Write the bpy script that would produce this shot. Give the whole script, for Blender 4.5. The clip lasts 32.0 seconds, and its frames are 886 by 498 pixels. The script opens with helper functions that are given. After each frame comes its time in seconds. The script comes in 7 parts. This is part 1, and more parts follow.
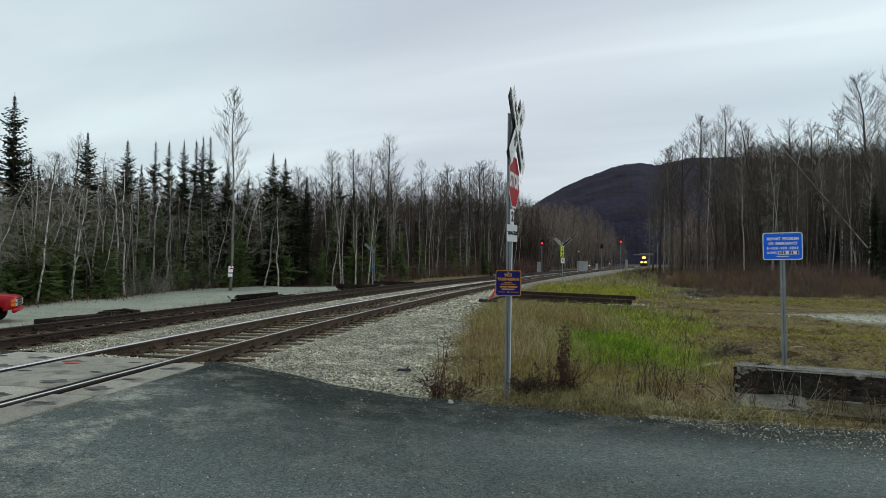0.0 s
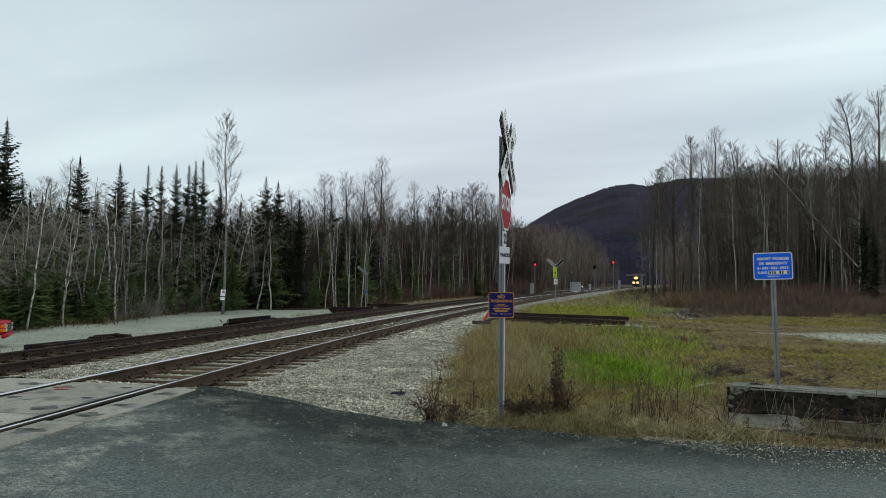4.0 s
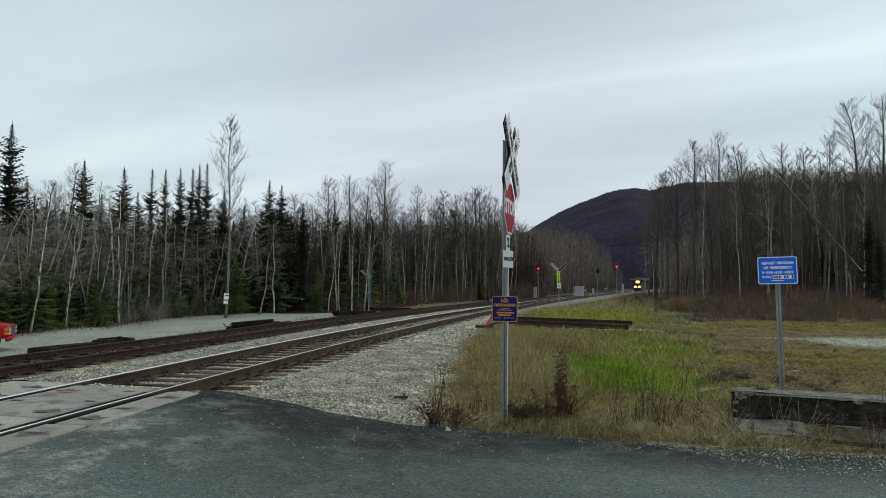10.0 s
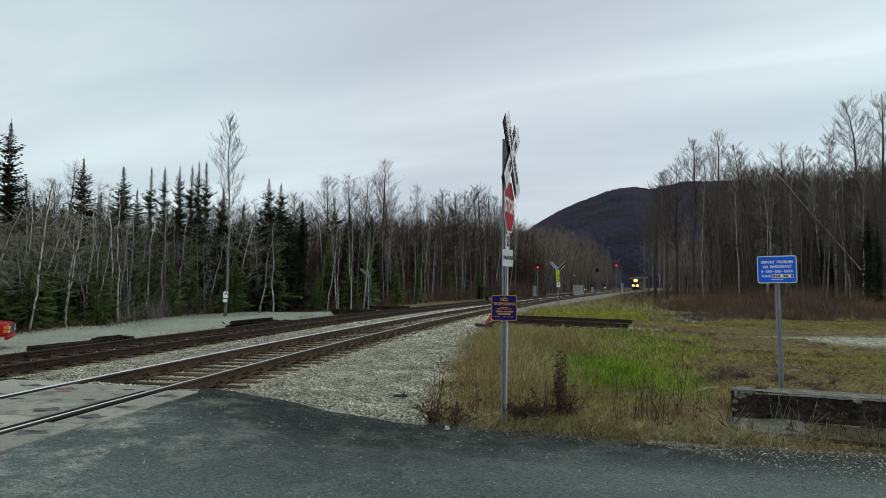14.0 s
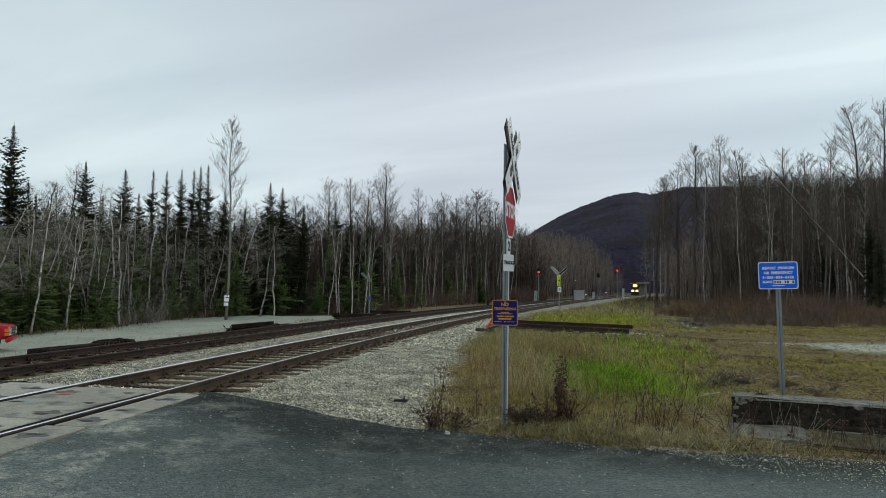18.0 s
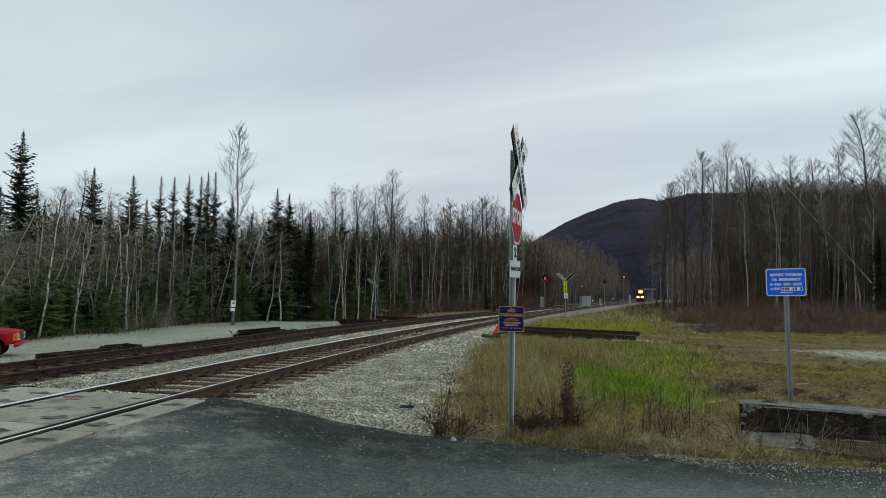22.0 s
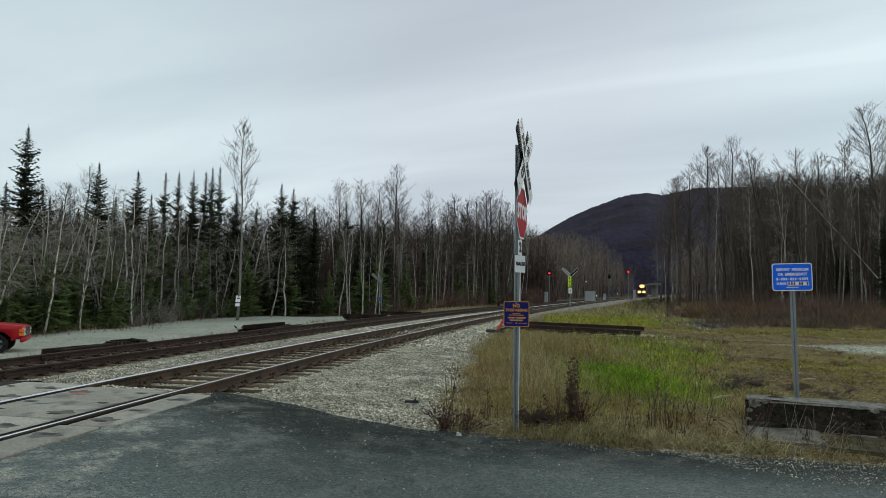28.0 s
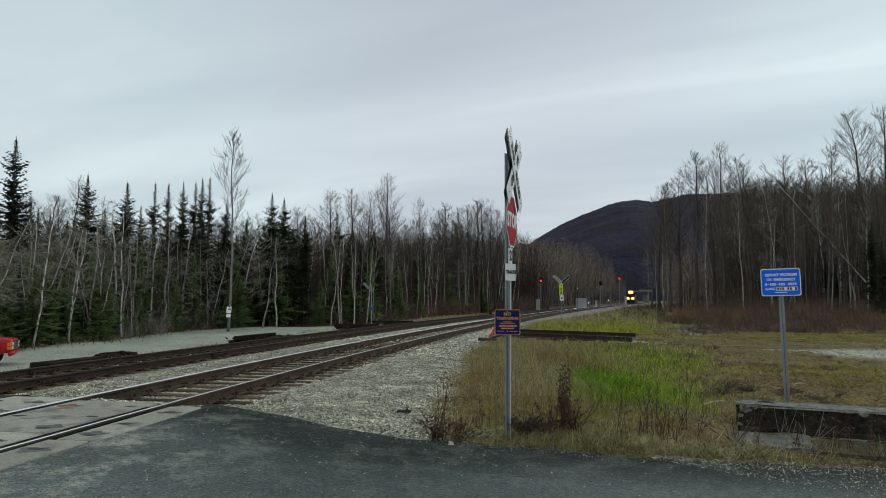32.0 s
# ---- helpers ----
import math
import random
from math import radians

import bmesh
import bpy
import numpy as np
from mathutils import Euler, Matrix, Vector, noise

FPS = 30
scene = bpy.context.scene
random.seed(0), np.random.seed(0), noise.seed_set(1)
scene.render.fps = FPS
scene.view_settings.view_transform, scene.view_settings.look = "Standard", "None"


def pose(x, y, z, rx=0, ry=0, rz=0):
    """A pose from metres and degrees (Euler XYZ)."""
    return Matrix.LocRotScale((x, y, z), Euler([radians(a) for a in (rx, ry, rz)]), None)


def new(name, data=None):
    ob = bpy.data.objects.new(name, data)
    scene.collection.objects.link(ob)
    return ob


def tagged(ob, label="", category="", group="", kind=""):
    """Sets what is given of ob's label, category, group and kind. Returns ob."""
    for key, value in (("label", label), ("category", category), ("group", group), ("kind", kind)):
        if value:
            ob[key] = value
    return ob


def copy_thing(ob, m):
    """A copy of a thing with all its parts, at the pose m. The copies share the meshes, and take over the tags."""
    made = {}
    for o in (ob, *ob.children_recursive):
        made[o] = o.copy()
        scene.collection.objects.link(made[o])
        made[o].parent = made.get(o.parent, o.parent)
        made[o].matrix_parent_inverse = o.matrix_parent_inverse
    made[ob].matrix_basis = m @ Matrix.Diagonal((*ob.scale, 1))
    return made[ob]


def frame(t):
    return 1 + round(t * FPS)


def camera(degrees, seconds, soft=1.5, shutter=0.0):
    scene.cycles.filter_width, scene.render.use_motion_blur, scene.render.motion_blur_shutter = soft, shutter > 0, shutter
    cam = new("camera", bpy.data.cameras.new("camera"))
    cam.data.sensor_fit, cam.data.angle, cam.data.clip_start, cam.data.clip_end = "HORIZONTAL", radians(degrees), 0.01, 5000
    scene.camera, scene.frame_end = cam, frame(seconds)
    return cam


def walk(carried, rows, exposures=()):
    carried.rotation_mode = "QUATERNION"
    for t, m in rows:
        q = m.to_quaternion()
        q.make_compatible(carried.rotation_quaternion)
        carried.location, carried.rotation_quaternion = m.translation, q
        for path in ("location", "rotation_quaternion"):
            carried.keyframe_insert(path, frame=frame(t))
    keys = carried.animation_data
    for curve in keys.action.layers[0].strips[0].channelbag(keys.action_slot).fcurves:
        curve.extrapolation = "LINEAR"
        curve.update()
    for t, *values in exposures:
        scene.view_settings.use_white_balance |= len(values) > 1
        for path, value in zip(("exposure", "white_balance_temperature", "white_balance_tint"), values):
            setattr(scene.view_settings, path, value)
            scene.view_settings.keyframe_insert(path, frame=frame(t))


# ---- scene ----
cam = camera(66.6, 32.0, soft=0.5)

walk(cam, [(t, pose(x, y, z, 90 + tilt, lean, turn)) for t, x, y, z, turn, tilt, lean in (
    (0, 0.012, 0.008, 1.640, -0.591, 0.960, -0.826),
    (0.5, 0.013, 0.008, 1.645, -0.505, 1.608, -0.826),
    (1, 0.012, -0.013, 1.640, -0.532, 1.715, -0.670),
    (1.5, 0.012, -0.014, 1.638, -0.719, 1.905, -0.816),
    (2, 0.006, 0.002, 1.635, -0.814, 1.505, -0.697),
    (2.5, 0.014, 0.005, 1.644, -0.908, 1.748, -0.569),
    (3, 0.005, -0.009, 1.645, -1.139, 2.311, -0.674),
    (3.5, 0.009, -0.026, 1.646, -1.169, 2.822, -0.588),
    (5.5, 0.017, -0.007, 1.645, -1.143, 2.796, 0.060),
    (6, 0.016, -0.000, 1.643, -0.982, 2.761, -0.175),
    (6.5, 0.017, -0.018, 1.641, -0.593, 2.662, -0.219),
    (7, 0.017, -0.016, 1.651, -0.596, 2.832, -0.157),
    (7.5, 0.014, 0.002, 1.643, -0.950, 2.978, -0.210),
    (8, 0.017, -0.004, 1.646, -1.227, 2.544, -0.558),
    (8.5, 0.019, -0.015, 1.647, -1.131, 2.931, -0.564),
    (9, 0.011, -0.007, 1.645, -1.097, 3.038, -0.611),
    (9.5, 0.011, -0.016, 1.641, -1.102, 3.192, -0.671),
    (10, 0.011, -0.009, 1.646, -0.908, 3.144, -0.509),
    (10.5, 0.014, -0.003, 1.648, -1.289, 2.858, -0.570),
    (11, 0.010, -0.005, 1.650, -1.343, 2.612, -0.776),
    (11.5, 0.010, -0.016, 1.646, -1.492, 3.024, -0.772),
    (12, 0.011, 0.000, 1.647, -1.530, 2.959, -0.790),
    (12.5, 0.015, -0.002, 1.645, -1.213, 2.948, -0.570),
    (13, 0.012, -0.010, 1.645, -1.245, 3.230, -0.523),
    (13.5, 0.015, -0.003, 1.643, -1.251, 3.306, -0.524),
    (14, 0.010, -0.004, 1.648, -0.960, 3.025, -0.570),
    (14.5, 0.010, -0.015, 1.647, -0.731, 3.304, -0.738),
    (16.5, 0.008, -0.012, 1.648, -0.853, 3.614, -0.817),
    (17, 0.007, -0.016, 1.647, -0.973, 3.713, -0.726),
    (17.5, 0.008, -0.017, 1.648, -0.842, 3.504, -0.649),
    (18, 0.011, -0.009, 1.649, -0.879, 3.406, -0.816),
    (18.5, 0.007, -0.010, 1.652, -0.759, 3.602, -0.845),
    (19, 0.009, -0.015, 1.655, -0.856, 3.655, -0.816),
    (19.5, 0.014, -0.016, 1.652, -0.779, 3.771, -0.731),
    (20, 0.008, -0.014, 1.650, -0.771, 3.466, -0.612),
    (20.5, 0.014, -0.012, 1.651, -0.647, 3.958, -0.727),
    (21, 0.011, -0.018, 1.650, -0.472, 4.056, -0.702),
    (21.5, 0.013, -0.023, 1.650, -0.343, 4.107, -0.782),
    (22, 0.007, -0.016, 1.651, -0.359, 3.900, -0.940),
    (22.5, 0.008, -0.022, 1.647, -0.266, 4.081, -0.942),
    (23, 0.002, -0.014, 1.650, -0.495, 3.788, -1.182),
    (23.5, 0.005, -0.010, 1.653, -0.246, 3.804, -1.046),
    (24, 0.009, -0.000, 1.650, -0.598, 3.701, -1.044),
    (24.5, 0.007, -0.005, 1.651, -0.457, 3.648, -0.957),
    (25, 0.011, -0.007, 1.647, -0.576, 3.704, -0.814),
    (25.5, 0.008, -0.011, 1.652, -0.362, 3.895, -0.948),
    (27.5, 0.001, -0.010, 1.646, -0.200, 3.539, -0.756),
    (28, -0.000, -0.000, 1.651, -0.002, 3.477, -0.901),
    (28.5, 0.009, -0.008, 1.651, 0.004, 3.862, -0.721),
    (29, 0.007, -0.020, 1.652, -0.006, 4.316, -0.785),
    (29.5, 0.007, -0.019, 1.653, 0.364, 4.514, -0.564),
    (30, 0.007, -0.038, 1.654, 0.212, 4.591, -0.514),
    (30.5, 0.004, -0.023, 1.652, 0.284, 4.423, -0.699),
    (31, 0.011, -0.014, 1.652, -0.217, 4.107, -0.479),
    (31.5, 0.006, -0.021, 1.650, -0.628, 3.927, -0.244),
    (32, 0.011, -0.010, 1.655, -0.693, 4.210, -0.285),
)], exposures=((0, 0.0), (6, -0.02), (14, -0.03), (17, -0.05), (28, -0.06), (29, -0.11), (32, -0.11)))

# ---- sky and light ----
SUN_EL, SUN_AZ = radians(24), radians(215)
world = bpy.data.worlds.new("sky")
scene.world = world
world.use_nodes = True
wn, wl = world.node_tree.nodes, world.node_tree.links
wn.clear()


def wnode(kind, **inputs):
    n = wn.new(kind)
    for k, v in inputs.items():
        n.inputs[k.replace("_", " ")].default_value = v
    return n


w_out = wnode("ShaderNodeOutputWorld")
w_back = wnode("ShaderNodeBackground", Strength=1.0)
w_sky = wnode("ShaderNodeTexSky")
w_sky.sky_type, w_sky.sun_disc, w_sky.sun_elevation, w_sky.sun_rotation = "NISHITA", False, SUN_EL, SUN_AZ
w_dim = wnode("ShaderNodeVectorMath")
w_dim.operation = "SCALE"
w_dim.inputs["Scale"].default_value = 0.10
w_co = wnode("ShaderNodeTexCoord")
# cloud bands lie on a flat deck: project the direction on it
w_sep = wnode("ShaderNodeSeparateXYZ")
w_max = wnode("ShaderNodeMath")
w_max.operation, w_max.inputs[1].default_value = "MAXIMUM", 0.02
w_add = wnode("ShaderNodeMath")
w_add.operation, w_add.inputs[1].default_value = "ADD", 0.12
w_dx, w_dy = wnode("ShaderNodeMath"), wnode("ShaderNodeMath")
w_dx.operation = w_dy.operation = "DIVIDE"
w_com = wnode("ShaderNodeCombineXYZ")
w_map = wnode("ShaderNodeMapping", Rotation=(0, 0, radians(-24.7)), Scale=(2.4, 0.75, 1.0), Location=(3.1, 0.7, 0))
w_map.vector_type = "TEXTURE"
w_n1 = wnode("ShaderNodeTexNoise", Scale=1.15, Detail=5.0, Roughness=0.48, Distortion=0.3)
w_n2 = wnode("ShaderNodeTexNoise", Scale=0.5, Detail=2.0, Roughness=0.5)
w_mixn = wnode("ShaderNodeMath")
w_mixn.operation = "MULTIPLY_ADD"
w_mixn.inputs[1].default_value = 0.55
w_half = wnode("ShaderNodeMath")
w_half.operation, w_half.inputs[1].default_value = "MULTIPLY", 0.45
# one long bright rift between the cloud bands, fading out to the west
w_rift = wnode("ShaderNodeVectorMath")
w_rift.operation, w_rift.inputs[1].default_value = "DOT_PRODUCT", (0.418, 0.908, 0.0)
w_wave = wnode("ShaderNodeMath")
w_wave.operation, w_wave.inputs[1].default_value = "MULTIPLY_ADD", 0.30
w_span = wnode("ShaderNodeMapRange", From_Min=1.95, From_Max=2.95)
w_lobe = wnode("ShaderNodeValToRGB")
for p, c in ((0.22, 0.0), (0.42, 0.55), (0.50, 1.0), (0.58, 0.35), (0.80, 0.0)):
    e = w_lobe.color_ramp.elements.new(p)
    e.color = (c, c, c, 1)
w_lobe.color_ramp.elements[0].color = w_lobe.color_ramp.elements[-1].color = (0, 0, 0, 1)
w_east = wnode("ShaderNodeMapRange", From_Min=-0.35, From_Max=0.9, To_Max=0.2)
w_gain = wnode("ShaderNodeMath")
w_gain.operation = "MULTIPLY_ADD"
# the cloud is thickest, and faintly violet, along the valley's axis
w_axis = wnode("ShaderNodeMath")
w_axis.operation, w_axis.inputs[1].default_value = "SUBTRACT", 0.09
w_abs = wnode("ShaderNodeMath")
w_abs.operation = "ABSOLUTE"
w_side = wnode("ShaderNodeMapRange", From_Min=0.08, From_Max=0.5)
w_side.interpolation_type = "SMOOTHSTEP"
w_hue = wnode("ShaderNodeMix")
w_hue.data_type = "RGBA"
w_hue.inputs["A"].default_value, w_hue.inputs["B"].default_value = (0.915, 0.905, 0.94, 1), (1.0, 1.055, 1.055, 1)
w_mul = wnode("ShaderNodeMix")
w_mul.data_type, w_mul.blend_type = "RGBA", "MULTIPLY"
w_mul.inputs["Factor"].default_value = 1.0
w_ramp = wnode("ShaderNodeValToRGB")
w_ramp.color_ramp.elements[0].position, w_ramp.color_ramp.elements[0].color = 0.31, (0.575, 0.65, 0.705, 1)
w_ramp.color_ramp.elements[1].position, w_ramp.color_ramp.elements[1].color = 0.72, (0.86, 0.945, 0.97, 1)
mid = w_ramp.color_ramp.elements.new(0.50)
mid.color = (0.69, 0.765, 0.805, 1)
w_mix = wnode("ShaderNodeMix")
w_mix.data_type = "RGBA"
w_mix.inputs["Factor"].default_value = 0.88
wl.new(w_co.outputs["Generated"], w_sep.inputs[0])
wl.new(w_sep.outputs["Z"], w_max.inputs[0])
wl.new(w_max.outputs[0], w_add.inputs[0])
wl.new(w_sep.outputs["X"], w_dx.inputs[0])
wl.new(w_sep.outputs["Y"], w_dy.inputs[0])
wl.new(w_add.outputs[0], w_dx.inputs[1])
wl.new(w_add.outputs[0], w_dy.inputs[1])
wl.new(w_dx.outputs[0], w_com.inputs["X"])
wl.new(w_dy.outputs[0], w_com.inputs["Y"])
wl.new(w_com.outputs[0], w_map.inputs["Vector"])
wl.new(w_map.outputs[0], w_n1.inputs["Vector"])
wl.new(w_map.outputs[0], w_n2.inputs["Vector"])
wl.new(w_n2.outputs["Fac"], w_half.inputs[0])
wl.new(w_n1.outputs["Fac"], w_mixn.inputs[0])
wl.new(w_half.outputs[0], w_mixn.inputs[2])
wl.new(w_com.outputs[0], w_rift.inputs[0])
wl.new(w_n1.outputs["Fac"], w_wave.inputs[0])
wl.new(w_rift.outputs["Value"], w_wave.inputs[2])
wl.new(w_wave.outputs[0], w_span.inputs["Value"])
wl.new(w_span.outputs[0], w_lobe.inputs["Fac"])
wl.new(w_dx.outputs[0], w_east.inputs["Value"])
wl.new(w_lobe.outputs["Color"], w_gain.inputs[0])
wl.new(w_east.outputs[0], w_gain.inputs[1])
wl.new(w_mixn.outputs[0], w_gain.inputs[2])
wl.new(w_gain.outputs[0], w_ramp.inputs["Fac"])
wl.new(w_sep.outputs["X"], w_axis.inputs[0])
wl.new(w_axis.outputs[0], w_abs.inputs[0])
wl.new(w_abs.outputs[0], w_side.inputs["Value"])
wl.new(w_side.outputs[0], w_hue.inputs["Factor"])
wl.new(w_ramp.outputs["Color"], w_mul.inputs["A"])
wl.new(w_hue.outputs["Result"], w_mul.inputs["B"])
wl.new(w_sky.outputs[0], w_dim.inputs[0])
wl.new(w_dim.outputs[0], w_mix.inputs["A"])
wl.new(w_mul.outputs["Result"], w_mix.inputs["B"])
wl.new(w_mix.outputs["Result"], w_back.inputs["Color"])
wl.new(w_back.outputs[0], w_out.inputs["Surface"])

sun = new("sun", bpy.data.lights.new("sun", "SUN"))
sun.data.energy, sun.data.angle, sun.data.color = 0.6, radians(25), (1.0, 0.96, 0.91)
sun.matrix_world = Matrix.Rotation(-SUN_AZ, 4, "Z") @ Matrix.Rotation(radians(90) - SUN_EL, 4, "X")


# ---- materials ----
def surf(name, dark, light, big=1.0, fine=30.0, rough=0.85, bump=0.4, metal=0.0, spread=0.0, island=0.0, extra=None, third=None, bump_scale=None, dist=0.01, spec=0.3):
    """A surface of two colours mixed by noise at two scales. spread: change of value from object to object; island: from piece to piece."""
    m = bpy.data.materials.new(name)
    m.use_nodes = True
    n, l = m.node_tree.nodes, m.node_tree.links
    b = n["Principled BSDF"]
    b.inputs["Roughness"].default_value, b.inputs["Metallic"].default_value = rough, metal
    b.inputs["Specular IOR Level"].default_value = spec if not metal else 0.5
    co = n.new("ShaderNodeTexCoord")
    n1, n2 = n.new("ShaderNodeTexNoise"), n.new("ShaderNodeTexNoise")
    n1.inputs["Scale"].default_value, n1.inputs["Detail"].default_value, n1.inputs["Roughness"].default_value = big, 5, 0.6
    n2.inputs["Scale"].default_value, n2.inputs["Detail"].default_value, n2.inputs["Roughness"].default_value = fine, 4, 0.65
    for t in (n1, n2):
        l.new(co.outputs["Object"], t.inputs["Vector"])
    add = n.new("ShaderNodeMath")
    add.operation = "ADD"
    l.new(n1.outputs["Fac"], add.inputs[0])
    l.new(n2.outputs["Fac"], add.inputs[1])
    ramp = n.new("ShaderNodeMapRange")
    ramp.inputs["From Min"].default_value, ramp.inputs["From Max"].default_value = 0.72, 1.28
    l.new(add.outputs[0], ramp.inputs["Value"])
    mix = n.new("ShaderNodeMix")
    mix.data_type = "RGBA"
    mix.inputs["A"].default_value, mix.inputs["B"].default_value = (*dark, 1), (*light, 1)
    l.new(ramp.outputs[0], mix.inputs["Factor"])
    col = mix.outputs["Result"]
    if third:
        # stains of a third colour in broad patches
        n3 = n.new("ShaderNodeTexNoise")
        n3.inputs["Scale"].default_value, n3.inputs["Detail"].default_value = big * 1.7, 6
        l.new(co.outputs["Object"], n3.inputs["Vector"])
        r3 = n.new("ShaderNodeMapRange")
        r3.inputs["From Min"].default_value, r3.inputs["From Max"].default_value = 0.5, 0.66
        l.new(n3.outputs["Fac"], r3.inputs["Value"])
        m3 = n.new("ShaderNodeMix")
        m3.data_type = "RGBA"
        m3.inputs["B"].default_value = (*third, 1)
        l.new(r3.outputs[0], m3.inputs["Factor"])
        l.new(col, m3.inputs["A"])
        col = m3.outputs["Result"]
    if spread or island:
        hsv = n.new("ShaderNodeHueSaturation")
        r4 = n.new("ShaderNodeMapRange")
        s = spread or island
        r4.inputs["To Min"].default_value, r4.inputs["To Max"].default_value = 1 - s, 1 + s
        if island:
            g = n.new("ShaderNodeNewGeometry")
            l.new(g.outputs["Random Per Island"], r4.inputs["Value"])
        else:
            g = n.new("ShaderNodeObjectInfo")
            l.new(g.outputs["Random"], r4.inputs["Value"])
        l.new(r4.outputs[0], hsv.inputs["Value"])
        l.new(col, hsv.inputs["Color"])
        col = hsv.outputs["Color"]
    l.new(col, b.inputs["Base Color"])
    if bump:
        bp = n.new("ShaderNodeBump")
        bp.inputs["Strength"].default_value, bp.inputs["Distance"].default_value = bump, dist
        if bump_scale:
            nb = n.new("ShaderNodeTexNoise")
            nb.inputs["Scale"].default_value, nb.inputs["Detail"].default_value = bump_scale, 3
            l.new(co.outputs["Object"], nb.inputs["Vector"])
            l.new(nb.outputs["Fac"], bp.inputs["Height"])
        else:
            l.new(add.outputs[0], bp.inputs["Height"])
        l.new(bp.outputs[0], b.inputs["Normal"])
    return m


def glow(name, colour, strength):
    m = bpy.data.materials.new(name)
    m.use_nodes = True
    b = m.node_tree.nodes["Principled BSDF"]
    b.inputs["Base Color"].default_value = (*colour, 1)
    b.inputs["Emission Color"].default_value, b.inputs["Emission Strength"].default_value = (*colour, 1), strength
    return m


M_CONCRETE = surf("panel concrete", (0.20, 0.193, 0.152), (0.46, 0.44, 0.36), 1.3, 34, 0.9, 0.4, third=(0.14, 0.135, 0.118), spread=0.2)
M_STAIN = surf("oil-stained concrete", (0.07, 0.068, 0.06), (0.16, 0.155, 0.135), 3, 30, 0.85, 0.2)
M_HOLE = surf("lifting recess", (0.03, 0.03, 0.03), (0.07, 0.065, 0.06), 4, 40)
M_RUST = surf("rail rust", (0.022, 0.015, 0.009), (0.125, 0.077, 0.043), 2, 30, 0.8, 0.3)
M_RUST2 = surf("siding rust", (0.017, 0.011, 0.009), (0.065, 0.038, 0.027), 2, 30, 0.85, 0.3)
M_SHINE = surf("polished rail head", (0.74, 0.75, 0.76), (0.86, 0.87, 0.88), 1, 8, 0.36, 0.0, metal=1.0)
M_TIE = surf("creosoted tie", (0.028, 0.02, 0.013), (0.15, 0.105, 0.065), 3, 35, 0.9, 0.6, spread=0.35, spec=0.06)
M_PILE = surf("weathered tie timber", (0.008, 0.006, 0.005), (0.04, 0.03, 0.023), 3, 25, 0.9, 0.7, spread=0.3, spec=0.06)
M_STONE = surf("ballast stone", (0.205, 0.193, 0.143), (0.70, 0.665, 0.515), 1.5, 25, 0.9, 0.3, island=0.8, spec=0.12)
M_STEEL = surf("galvanised steel", (0.19, 0.215, 0.225), (0.34, 0.37, 0.38), 6, 60, 0.5, 0.15, metal=0.5)
M_DARKSTEEL = surf("dark steel", (0.02, 0.022, 0.024), (0.05, 0.052, 0.055), 4, 40, 0.6, 0.2)
M_SIGNRED = surf("stop sign red", (0.36, 0.012, 0.022), (0.44, 0.018, 0.03), 3, 40, 0.5, 0.0, spec=0.06)
M_SIGNWHITE = surf("sign white", (0.72, 0.73, 0.72), (0.82, 0.83, 0.82), 3, 40, 0.55, 0.0)
M_SIGNBLUE = surf("sign blue", (0.014, 0.135, 0.80), (0.02, 0.165, 0.88), 3, 40, 0.5, 0.0, spec=0.06)
M_NAVY = surf("sign navy", (0.012, 0.014, 0.10), (0.02, 0.022, 0.15), 3, 40, 0.5, 0.0, spec=0.06)
M_GOLD = surf("sign gold", (0.5, 0.22, 0.02), (0.62, 0.30, 0.04), 3, 40, 0.5, 0.0)
M_BLACK = surf("black paint", (0.012, 0.012, 0.013), (0.03, 0.03, 0.032), 3, 40, 0.6, 0.1)
# paler than the near stems: distance haze is put into the colour
M_FARWOODPALE = surf("far wood stems with haze in the colour", (0.11, 0.088, 0.072), (0.29, 0.24, 0.20), 0.15, 2, 0.95, 0.0, island=0.45, spec=0.06)
M_BLUEPAINT = surf("faded blue survey paint", (0.12, 0.24, 0.27), (0.2, 0.32, 0.35), 4, 40, 0.8, 0.0)
M_LIME = surf("fluorescent yellow green", (0.55, 0.78, 0.02), (0.62, 0.85, 0.03), 3, 40, 0.5, 0.0)
M_BARK = surf("birch bark", (0.19, 0.172, 0.148), (0.63, 0.595, 0.525), 1.5, 12, 0.9, 0.3, spread=0.35, third=(0.10, 0.085, 0.07), spec=0.06)
M_BARKDARK = surf("cottonwood bark", (0.048, 0.042, 0.036), (0.13, 0.114, 0.097), 2, 14, 0.95, 0.4, spread=0.25, spec=0.06)
M_TWIG = surf("bare twigs", (0.065, 0.052, 0.043), (0.16, 0.135, 0.115), 0.8, 6, 0.95, 0.0, spread=0.3, spec=0.06)
M_TWIGPALE = surf("pale twigs", (0.19, 0.175, 0.142), (0.38, 0.35, 0.29), 0.8, 6, 0.95, 0.0, spread=0.25, spec=0.06)
M_SPRUCE = surf("spruce needles", (0.016, 0.021, 0.013), (0.068, 0.08, 0.043), 0.7, 8, 0.9, 0.0, island=0.4, spec=0.06)
M_SPRUCEBROWN = surf("spruce dead twigs", (0.03, 0.022, 0.016), (0.085, 0.062, 0.045), 0.7, 8, 0.95, 0.0, island=0.3, spec=0.06)
M_YOUNG = surf("young spruce needles", (0.06, 0.085, 0.034), (0.22, 0.285, 0.105), 0.7, 8, 0.9, 0.0, island=0.4, spec=0.06)
